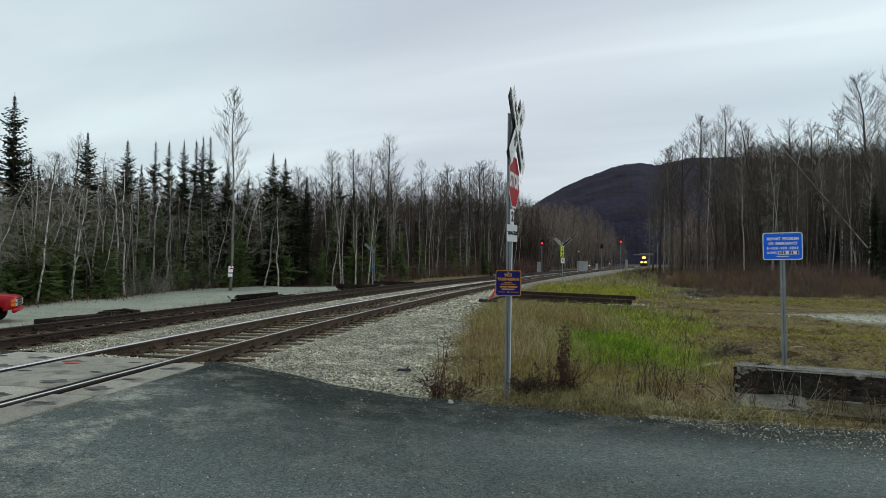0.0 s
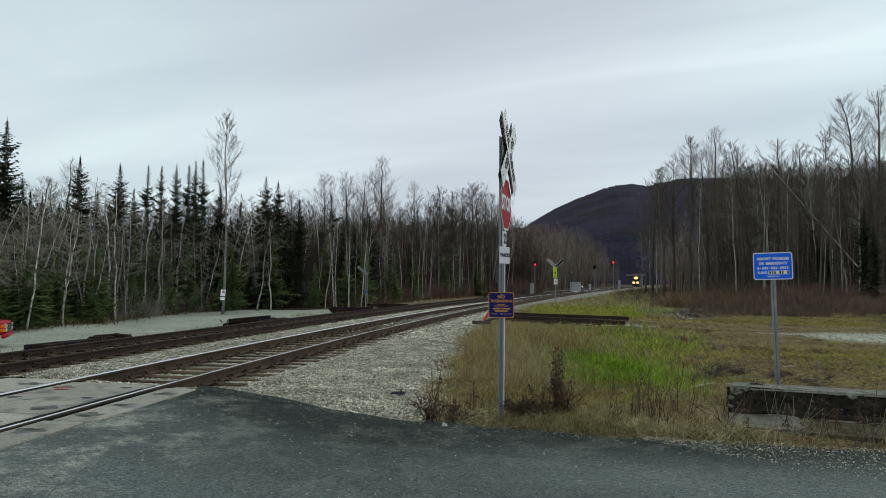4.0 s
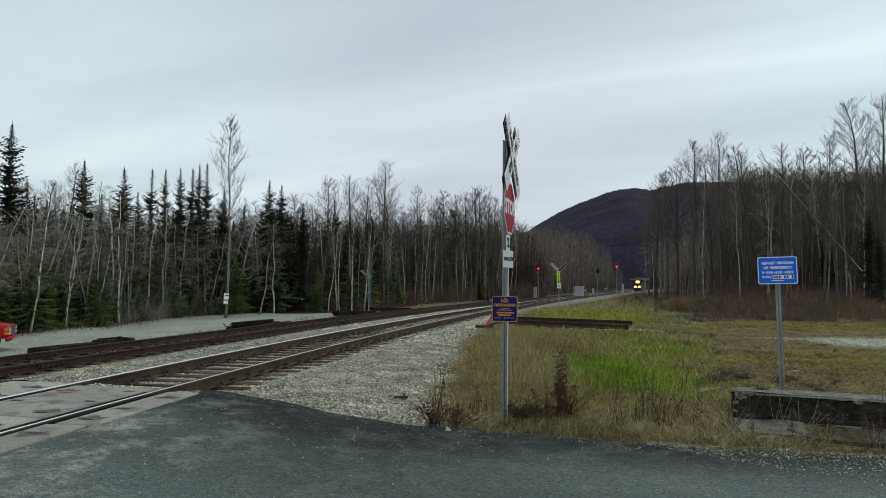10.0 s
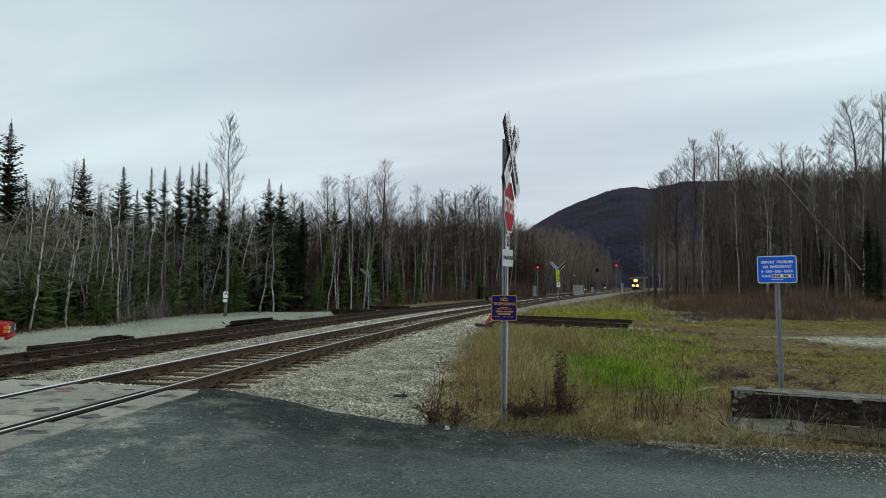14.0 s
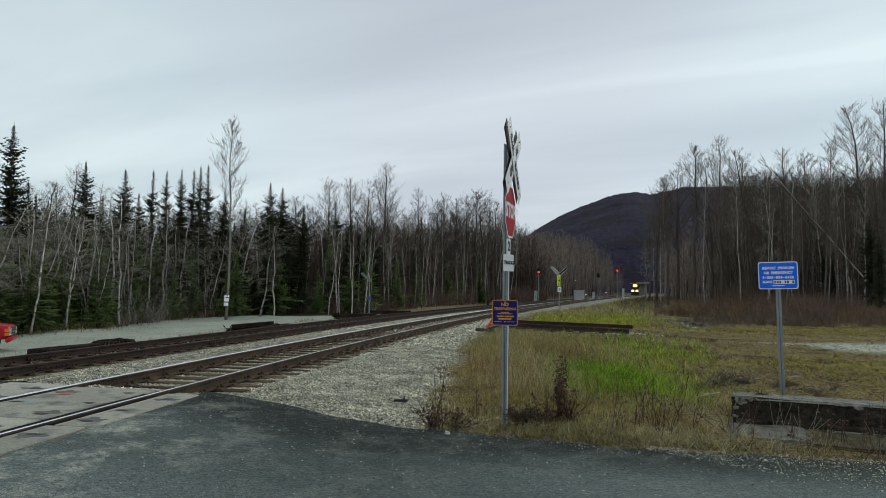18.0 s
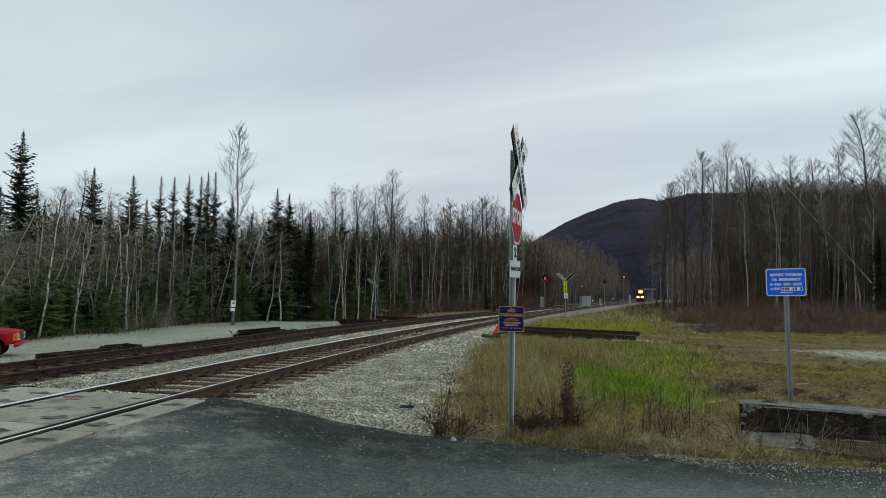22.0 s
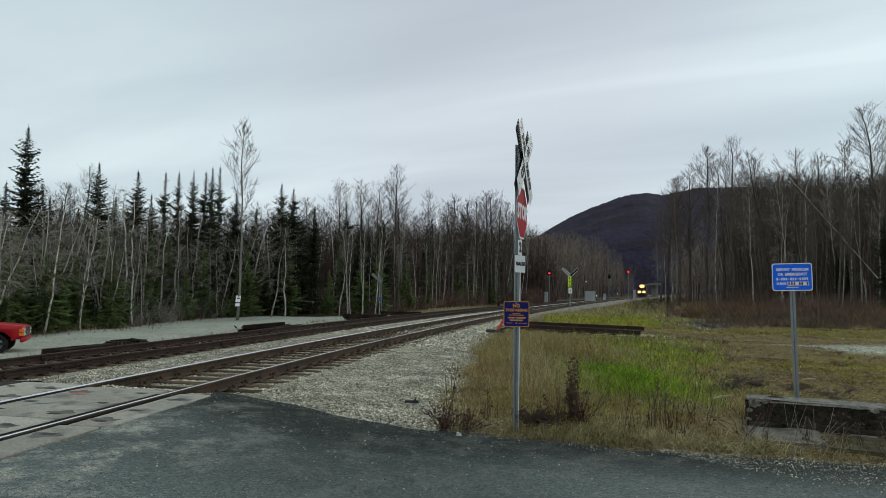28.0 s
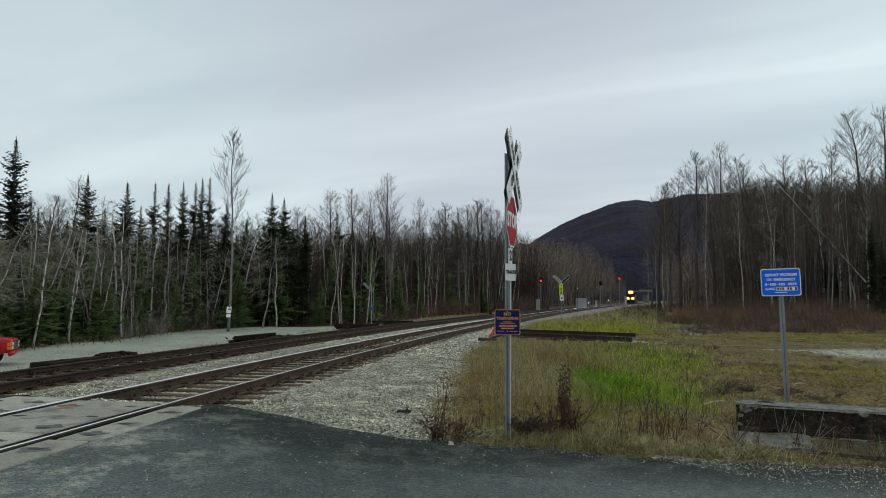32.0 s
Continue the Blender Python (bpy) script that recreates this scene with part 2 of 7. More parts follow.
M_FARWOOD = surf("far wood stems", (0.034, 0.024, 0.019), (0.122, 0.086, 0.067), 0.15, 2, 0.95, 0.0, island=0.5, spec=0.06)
M_BRUSH = surf("red brown brush", (0.055, 0.033, 0.029), (0.275, 0.183, 0.15), 0.25, 2, 0.95, 0.0, island=0.55, spec=0.06)
M_BRUSHGREY = surf("grey brown brush", (0.06, 0.047, 0.037), (0.15, 0.12, 0.092), 0.25, 2, 0.95, 0.0, island=0.4, spec=0.06)
M_STRAW = surf("dry grass", (0.18, 0.158, 0.075), (0.57, 0.51, 0.30), 0.5, 5, 0.9, 0.0, island=0.6, spec=0.06)
M_OLIVE = surf("olive grass", (0.12, 0.115, 0.033), (0.45, 0.405, 0.12), 0.5, 5, 0.9, 0.0, island=0.6, third=(0.19, 0.15, 0.05), spec=0.06)
M_MOSS = surf("moss tufts", (0.12, 0.12, 0.02), (0.43, 0.40, 0.07), 0.5, 5, 0.9, 0.0, island=0.6, spec=0.06)
M_TWIGBLEACHED = surf("bleached wood", (0.32, 0.28, 0.21), (0.5, 0.45, 0.36), 3, 20, 0.9, 0.2)
M_MEADOW = surf("yellow-green grass", (0.14, 0.155, 0.024), (0.50, 0.49, 0.085), 0.5, 5, 0.9, 0.0, island=0.75, spec=0.06)
M_DULLBLUE = surf("weathered blue plate", (0.05, 0.10, 0.19), (0.07, 0.13, 0.24), 3, 40, 0.6, 0.0, spec=0.06)
M_GREEN = surf("fresh grass", (0.075, 0.15, 0.012), (0.33, 0.47, 0.045), 0.5, 5, 0.85, 0.0, island=0.75, spec=0.06)
M_LITTER = surf("brown leaf litter", (0.066, 0.056, 0.029), (0.42, 0.355, 0.18), 0.5, 5, 0.95, 0.0, island=0.75, third=(0.16, 0.085, 0.036), spec=0.06)
M_RUSSET = surf("russet dead leaves", (0.04, 0.024, 0.018), (0.15, 0.092, 0.066), 0.8, 8, 0.9, 0.0, island=0.4, spec=0.06)
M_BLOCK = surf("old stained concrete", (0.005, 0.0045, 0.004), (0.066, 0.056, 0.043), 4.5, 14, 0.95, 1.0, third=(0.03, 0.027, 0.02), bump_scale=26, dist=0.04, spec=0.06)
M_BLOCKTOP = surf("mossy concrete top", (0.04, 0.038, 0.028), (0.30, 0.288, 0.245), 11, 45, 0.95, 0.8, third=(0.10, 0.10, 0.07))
M_FOOTING = surf("footing concrete", (0.07, 0.066, 0.052), (0.24, 0.23, 0.19), 2.5, 30, 0.95, 0.6, third=(0.08, 0.072, 0.05))
M_DIRT = surf("dirty buried concrete", (0.035, 0.028, 0.016), (0.15, 0.13, 0.085), 4, 30, 0.95, 0.9, third=(0.06, 0.055, 0.02), spec=0.06)
M_PALESTONE = surf("pale stone", (0.42, 0.41, 0.36), (0.62, 0.60, 0.54), 20, 90, 0.9, 0.3)
M_RUSTLITTER = surf("rusty trampled litter", (0.04, 0.025, 0.012), (0.33, 0.195, 0.085), 0.5, 5, 0.95, 0.0, island=0.7, spec=0.06)
M_GREYBARK = surf("grey cottonwood bark", (0.12, 0.11, 0.095), (0.32, 0.30, 0.265), 2, 14, 0.95, 0.4, spec=0.06)
M_RUSTGRASS = surf("rusty dry grass", (0.12, 0.08, 0.032), (0.41, 0.28, 0.12), 0.5, 5, 0.9, 0.0, island=0.6, spec=0.06)
M_PAPER = surf("white notice paper", (0.9, 0.9, 0.9), (0.96, 0.96, 0.95), 3, 40, 0.8, 0.0)
M_RED = surf("red car paint", (0.40, 0.010, 0.016), (0.46, 0.014, 0.022), 2, 30, 0.3, 0.0)
M_TYRE = surf("tyre rubber", (0.012, 0.012, 0.012), (0.03, 0.03, 0.03), 5, 50, 0.8, 0.2)
M_CHROME = surf("chrome", (0.5, 0.5, 0.5), (0.65, 0.65, 0.65), 5, 50, 0.25, 0.0, metal=1.0)
M_AMBER = surf("amber lens", (0.7, 0.16, 0.01), (0.8, 0.22, 0.02), 9, 50, 0.3, 0.0)
M_LENS = surf("headlamp glass", (0.45, 0.45, 0.42), (0.65, 0.65, 0.62), 9, 50, 0.15, 0.0)
M_GLASS = surf("dark window glass", (0.01, 0.012, 0.014), (0.02, 0.024, 0.028), 2, 9, 0.08, 0.0)
M_HUT = surf("silver cabinet", (0.38, 0.40, 0.41), (0.50, 0.52, 0.53), 1, 12, 0.5, 0.0, metal=0.2)
M_ORANGE = surf("faded red marker paint", (0.55, 0.05, 0.03), (0.65, 0.09, 0.06), 4, 40, 0.7, 0.0)
# the hill's blue-violet is the haze of distance, mixed into its colour
M_HILL = surf("wooded hillside tinted by haze", (0.007, 0.007, 0.017), (0.042, 0.038, 0.062), 0.010, 0.11, 1.0, 0.0, third=(0.022, 0.017, 0.02), spec=0.06)
M_SNOW = surf("snow", (0.9, 0.93, 0.96), (0.97, 0.98, 0.99), 0.003, 0.02, 0.9, 0.0)
M_BRIDGE = surf("bridge concrete", (0.15, 0.147, 0.135), (0.24, 0.232, 0.21), 0.5, 4, 0.9, 0.0)
M_LOCOBLACK = surf("dark locomotive paint", (0.012, 0.013, 0.018), (0.03, 0.032, 0.04), 0.6, 5, 0.5, 0.0)
M_LOCOYELLOW = surf("yellow locomotive paint", (0.5, 0.30, 0.02), (0.6, 0.38, 0.035), 0.6, 5, 0.5, 0.0)
M_HEADLIGHT = glow("headlight", (1.0, 0.62, 0.2), 2.4)
# dim glow for the glare round the lamps, no part of them
M_HEADHALO = glow("headlight halo", (1.0, 0.46, 0.08), 0.7)
M_SIGNAL = glow("red signal lamp", (1.0, 0.03, 0.045), 1.7)
M_LAMPWHITE = glow("small white lamp", (0.9, 0.95, 1.0), 1.6)
M_GRIT = surf("road grit", (0.10, 0.102, 0.09), (0.38, 0.385, 0.34), 1.5, 25, 0.9, 0.0, island=0.7, spec=0.1)


# ---- mesh helpers ----
class Build:
    """Collects vertices and faces of one mesh."""

    def __init__(self):
        self.v, self.f, self.mi = [], [], []

    def tube(self, pts, radii, k=5, cap=True, mi=0):
        base = len(self.v)
        n = len(pts)
        for i, p in enumerate(pts):
            p = Vector(p)
            a = Vector(pts[min(i + 1, n - 1)]) - Vector(pts[max(i - 1, 0)])
            a = a.normalized() if a.length > 1e-9 else Vector((0, 0, 1))
            u = a.orthogonal().normalized() if abs(a.z) < 0.9 else a.cross(Vector((1, 0, 0))).normalized()
            w = a.cross(u)
            for j in range(k):
                q = 2 * math.pi * j / k
                self.v.append(tuple(p + radii[i] * (math.cos(q) * u + math.sin(q) * w)))
        for i in range(n - 1):
            for j in range(k):
                self.f.append((base + i * k + j, base + i * k + (j + 1) % k, base + (i + 1) * k + (j + 1) % k, base + (i + 1) * k + j))
                self.mi.append(mi)
        if cap:
            self.f.append(tuple(base + j for j in reversed(range(k))))
            self.f.append(tuple(base + (n - 1) * k + j for j in range(k)))
            self.mi += [mi, mi]

    def poly(self, pts, mi=0):
        base = len(self.v)
        self.v += [tuple(p) for p in pts]
        self.f.append(tuple(range(base, base + len(pts))))
        self.mi.append(mi)

    def prism(self, outline, y0, y1, mi=0, m=None):
        """An outline in x, z pushed from y0 to y1."""
        m = m or Matrix()
        base, k = len(self.v), len(outline)
        for y in (y0, y1):
            self.v += [tuple(m @ Vector((x, y, z))) for x, z in outline]
        for j in range(k):
            self.f.append((base + j, base + (j + 1) % k, base + k + (j + 1) % k, base + k + j))
        self.f.append(tuple(base + j for j in reversed(range(k))))
        self.f.append(tuple(base + k + j for j in range(k)))
        self.mi += [mi] * (k + 2)

    def mesh(self, name, *mats, smooth=False):
        me = bpy.data.meshes.new(name)
        me.from_pydata(self.v, [], self.f)
        for m in mats:
            me.materials.append(m)
        if len(mats) > 1:
            me.polygons.foreach_set("material_index", self.mi)
        if smooth:
            me.polygons.foreach_set("use_smooth", [True] * len(self.f))
        me.update()
        return me


def box_mesh(name, sx, sy, sz, mat, bevel=0.0, seg=1, rough=0.0, cuts=0):
    """A box that stands on z = 0, with bevelled and, if wanted, uneven edges."""
    bm = bmesh.new()
    bmesh.ops.create_cube(bm, size=1, matrix=Matrix.Translation((0, 0, sz / 2)) @ Matrix.Diagonal((sx, sy, sz, 1)))
    if bevel:
        bmesh.ops.bevel(bm, geom=bm.edges[:], offset=bevel, segments=seg, affect="EDGES")
    if cuts:
        bmesh.ops.subdivide_edges(bm, edges=bm.edges[:], cuts=cuts, use_grid_fill=True)
    if rough:
        for v in bm.verts:
            v.co += rough * noise.noise_vector(v.co * 3.1)
    me = bpy.data.meshes.new(name)
    bm.to_mesh(me)
    bm.free()
    me.materials.append(mat)
    return me


def part(name, data, parent, label="", m=None):
    """Links a mesh as one object under a thing or a part."""
    ob = new(name, data)
    ob.parent = parent
    if m is not None:
        ob.matrix_basis = m
    if label:
        ob["label"] = label
    return ob


def thing(name, m, label, category, group="", kind=""):
    ob = new(name)
    ob.empty_display_size = 0.1
    ob.matrix_basis = m
    return tagged(ob, label, category, group, kind)


def text_mesh(words, size, mat, depth=0.002, spacing=1.0):
    """Raised letters of the built-in font, centred, in the x, z plane, facing -y."""
    cu = bpy.data.curves.new("letters", "FONT")
    cu.body, cu.size, cu.align_x, cu.align_y, cu.extrude, cu.space_character = words, size, "CENTER", "CENTER", depth, spacing
    cu.resolution_u, cu.offset = 2, size * 0.038
    ob = new("letters", cu)
    me = bpy.data.meshes.new_from_object(ob.evaluated_get(bpy.context.evaluated_depsgraph_get()))
    bpy.data.objects.remove(ob)
    me.transform(Matrix.Rotation(radians(90), 4, "X"))
    me.materials.clear()
    me.materials.append(mat)
    return me


def plate_mesh(name, w, h, mat, thick=0.003, corner=0.02, border=None, edge=0.0):
    """A sign plate with rounded corners in the x, z plane, its face at y = 0 looking to -y."""
    b = Build()

    def outline(w, h, c):
        pts = []
        for cx, cz, a0 in ((w / 2 - c, h / 2 - c, 0), (-w / 2 + c, h / 2 - c, 90), (-w / 2 + c, -h / 2 + c, 180), (w / 2 - c, -h / 2 + c, 270)):
            for i in range(5):
                a = radians(a0 + i * 22.5)
                pts.append((cx + c * math.cos(a), cz + c * math.sin(a)))
        return pts
    b.prism(outline(w, h, corner), 0, thick)
    if border:
        b.prism(outline(w - 2 * edge, h - 2 * edge, corner * 0.8), -0.002, 0.001, 1)
        return b.mesh(name, border, mat)
    return b.mesh(name, mat)


rnd = random.Random(7)


# ---- the plan ----
def track_x(y):
    """The main track's middle, as x over y."""
    return -5.623 + 0.3174 * y - 0.201 * 30 * (1 - np.exp(-y / 30)) + 0.000095 * y * y


def track_slope(y):
    return 0.3174 - 0.201 * np.exp(-y / 30) + 0.00019 * y


RAIL_Z, SIDING_Z, SIDING_OFF = 0.25, 0.06, -5.0


def aside(x, y):
    """Metres to the right of the main track."""
    s = track_slope(y)
    return (x - track_x(y)) / np.sqrt(1 + s * s)


def beside(y, d, z=0.0):
    """The point d metres to the right of the main track's middle at y."""
    s = track_slope(y)
    k = 1 / np.sqrt(1 + s * s)
    return Vector((track_x(y) + d * k, y - d * s * k, z))


def step(a, b, t):
    u = np.clip((t - a) / (b - a), 0, 1)
    return u * u * (3 - 2 * u)


def road_edge(x):
    """The road's far edge, as y over x."""
    c = np.clip(x, -3, 6)
    e = 7.82 - 0.42 * c + 0.03 * c * c
    return e - 0.28 * np.minimum(x + 3, 0) - 0.06 * np.maximum(x - 6, 0) + 0.03 * np.sin(x * 2.3) + 0.025 * np.sin(x * 6.1)


def bed_edge(y):
    """How far right of the main track the ballast reaches."""
    return np.clip(4.3 - 0.095 * (y - 8), 2.2, 4.4) + 2.2 * step(40, 85, y)


def road_z(x, y):
    d = aside(x, y)
    z = 0.23 - 0.16 * step(1.3, 4.5, d) - 0.02 * step(4.5, 14, d)
    z = np.where(d < -1.6, 0.23 - 0.19 * step(-1.6, -4.0, d), z)
    return np.where(d < -5.8, 0.04 - 0.8 * step(-5.8, -12, d), z)


def blotch(x, y, size, seed):
    """Smooth random value from 0 to 1 over the plan, patches about size metres across."""
    grid = np.random.default_rng(seed).random((97, 97))
    u, v = np.asarray(x) / size + 500.0, np.asarray(y) / size + 500.0
    i, j = np.floor(u).astype(int), np.floor(v).astype(int)
    a, b = u - i, v - j
    a, b = a * a * (3 - 2 * a), b * b * (3 - 2 * b)
    i, j, i1, j1 = i % 97, j % 97, (i + 1) % 97, (j + 1) % 97
    return (grid[i, j] * (1 - a) + grid[i1, j] * a) * (1 - b) + (grid[i, j1] * (1 - a) + grid[i1, j1] * a) * b


def ripple(x, y):
    return 0.03 * np.sin(x * 0.9 + 1.3 * np.sin(y * 0.55)) + 0.025 * np.sin(y * 0.8 + x * 0.35) + 0.012 * np.sin(x * 3.1 + y * 2.3)


def land_z(x, y):
    """The ground without the road."""
    d = aside(x, y)
    near = step(70, 25, y)
    z = 0.02 + ripple(x, y)
    # left of the siding the land drops to the gravel pad, less so farther on
    drop = -0.86 * step(-6.4, -11.0, d) * step(62, 24, y)
    z = z + drop
    # ballast of the main track and of the siding
    bed = 0.05 + 0.026 * step(1.25, 1.6, np.abs(d)) - 0.05 * step(1.9, 4.0, d)
    sid = -0.15 + 0.05 * step(-4.1, -3.5, d) - 0.2 * step(-6.6, -8.0, d)
    e = bed_edge(y)
    w1 = step(e + 0.5, e - 0.3, d) * step(-3.4, -2.2, d)
    w2 = step(-2.2, -3.4, d) * step(-8.4, -7.0, d)
    z = z * (1 - w1) + bed * w1
    z = z * (1 - w2) + sid * w2
    # right: low mound under the brush, far off all is level
    z = z + 0.5 * step(16, 26, d) * step(20, 40, y) * step(150, 80, y)
    return z


def ground_z(x, y):
    e = road_edge(x)
    k = step(-0.02, 0.35, y - e)
    return np.minimum(land_z(x, y), 9) * k + (road_z(x, y) - 0.05) * (1 - k)


def gz(x, y):
    return float(ground_z(np.float64(x), np.float64(y)))


# ---- ground ----
def ground_material():
    """Soil, litter, moss, gravel and ballast, told apart by the zones laid over the ground."""
    m = bpy.data.materials.new("ground")
    m.use_nodes = True
    n, l = m.node_tree.nodes, m.node_tree.links
    b = n["Principled BSDF"]
    b.inputs["Roughness"].default_value = 0.95
    b.inputs["Specular IOR Level"].default_value = 0.05
    co = n.new("ShaderNodeTexCoord")

    def noise_at(scale, detail=5, rough=0.6):
        t = n.new("ShaderNodeTexNoise")
        t.inputs["Scale"].default_value, t.inputs["Detail"].default_value, t.inputs["Roughness"].default_value = scale, detail, rough
        l.new(co.outputs["Object"], t.inputs["Vector"])
        return t.outputs["Fac"]

    def ramp(v, *stops):
        r = n.new("ShaderNodeValToRGB")
        e = r.color_ramp.elements
        while len(e) < len(stops):
            e.new(0.5)
        for s, (p, c) in zip(e, stops):
            s.position, s.color = p, (*c, 1)
        l.new(v, r.inputs["Fac"])
        return r.outputs["Color"]

    def mixed(f, a, c):
        x = n.new("ShaderNodeMix")
        x.data_type = "RGBA"
        l.new(f, x.inputs["Factor"])
        l.new(a, x.inputs["A"])
        l.new(c, x.inputs["B"])
        return x.outputs["Result"]
    soil = ramp(noise_at(1.1, 7, 0.7), (0.36, (0.02, 0.013, 0.006)), (0.46, (0.14, 0.09, 0.045)), (0.55, (0.15, 0.125, 0.04)), (0.66, (0.27, 0.23, 0.08)))
    fine = ramp(noise_at(14, 6, 0.75), (0.38, (0.022, 0.017, 0.009)), (0.50, (0.15, 0.115, 0.055)), (0.61, (0.42, 0.34, 0.18)))
    half = n.new("ShaderNodeValue")
    half.outputs[0].default_value = 0.55
    soil = mixed(half.outputs[0], soil, fine)
    stone = n.new("ShaderNodeTexVoronoi")
    stone.inputs["Scale"].default_value = 17
    l.new(co.outputs["Object"], stone.inputs["Vector"])
    cell = n.new("ShaderNodeSeparateColor")
    l.new(stone.outputs["Color"], cell.inputs[0])
    gravel = ramp(cell.outputs[0], (0.0, (0.062, 0.058, 0.045)), (0.45, (0.205, 0.195, 0.155)), (1.0, (0.50, 0.48, 0.385)))
    tint = ramp(noise_at(0.5), (0.35, (0.37, 0.41, 0.33)), (0.65, (0.52, 0.57, 0.455)))
    most = n.new("ShaderNodeValue")
    most.outputs[0].default_value = 0.58
    pad = mixed(most.outputs[0], gravel, tint)
    wood = ramp(noise_at(1.1), (0.35, (0.03, 0.022, 0.015)), (0.65, (0.085, 0.062, 0.04)))
    zone = n.new("ShaderNodeVertexColor")
    zone.layer_name = "zone"
    z = n.new("ShaderNodeSeparateColor")
    l.new(zone.outputs["Color"], z.inputs[0])
    c = mixed(z.outputs[0], soil, gravel)
    c = mixed(z.outputs[1], c, pad)
    c = mixed(z.outputs[2], c, wood)
    l.new(c, b.inputs["Base Color"])
    bp = n.new("ShaderNodeBump")
    bp.inputs["Strength"].default_value, bp.inputs["Distance"].default_value = 0.8, 0.05
    l.new(noise_at(9, 6, 0.7), bp.inputs["Height"])
    l.new(bp.outputs[0], b.inputs["Normal"])
    return m


def spaced(stops):
    """Coordinates between stops (value, step)."""
    out = []
    for (a, s), (c, _) in zip(stops, stops[1:]):
        out += list(np.arange(a, c, s))
    return np.array(out + [stops[-1][0]])


def wood_edge(y):
    """How far left of the main track the wood's edge runs, at y."""
    return -(9.0 + 9.6 * step(48, 43.5, y) - 1.2 * step(60, 110, y))


gx = spaced(((-4200, 600), (-600, 60), (-120, 6), (-36, 0.6), (-12, 0.22), (12, 0.6), (40, 4), (120, 20), (300, 100), (700, 600), (4200, 1)))
gy = spaced(((-1500, 300), (-60, 10), (0, 1), (4, 0.2), (20, 0.45), (50, 1.5), (120, 8), (420, 100), (1000, 700), (4500, 1)))
X, Y = np.meshgrid(gx, gy)
Z = ground_z(X, Y)
D = aside(X, Y)
nx = len(gx)
me = bpy.data.meshes.new("ground")
quads = [(j * nx + i, j * nx + i + 1, (j + 1) * nx + i + 1, (j + 1) * nx + i) for j in range(len(gy) - 1) for i in range(nx - 1)]
me.from_pydata(np.stack([X.ravel(), Y.ravel(), Z.ravel()], 1).tolist(), [], quads)
wob = 0.5 * np.sin(Y * 0.7) + 0.3 * np.sin(Y * 1.9 + X)
z_bal = step(0.3, -0.4, D - bed_edge(Y) + 0.3 * wob) * step(-7.4, -6.9, D + 0.3 * wob) * (1 - 0.85 * step(-4.0, -4.3, D) * step(-6.1, -5.7, D))
z_pad = step(-7.0, -8.2, D + 0.3 * wob) * step(-26, -22, X) * (1 - 0.85 * step(44, 54, Y))


def gravel_spot(x, y):
    """The bare gravel in the clearing, from 0 to 1."""
    return step(10.4, 12.4, x + 0.25 * np.sin(y * 2.0)) * np.exp(-((x - 14.0) / 5.0) ** 2 - ((y - 20.9 + 0.3 * (x - 13.2)) / 2.3) ** 2)


lawn = gravel_spot(X, Y)
z_pad = np.maximum(z_pad, np.clip(2.6 * lawn - 0.6 + 0.25 * wob, 0, 1))
z_wood = np.maximum(step(0.6, -1.2, D - wood_edge(Y)), step(17, 21, D + wob) * step(24, 34, Y)) * step(6, 12, Y)
cols = np.stack([z_bal, z_pad, z_wood, np.ones_like(X)], -1).reshape(-1)
att = me.color_attributes.new("zone", "FLOAT_COLOR", "POINT")
att.data.foreach_set("color", cols.astype(np.float32))
me.materials.append(ground_material())
me.polygons.foreach_set("use_smooth", [True] * len(me.polygons))
tagged(new("ground", me), "flat ground of brown litter, moss, ballast and grey gravel", "ground", kind="structure")

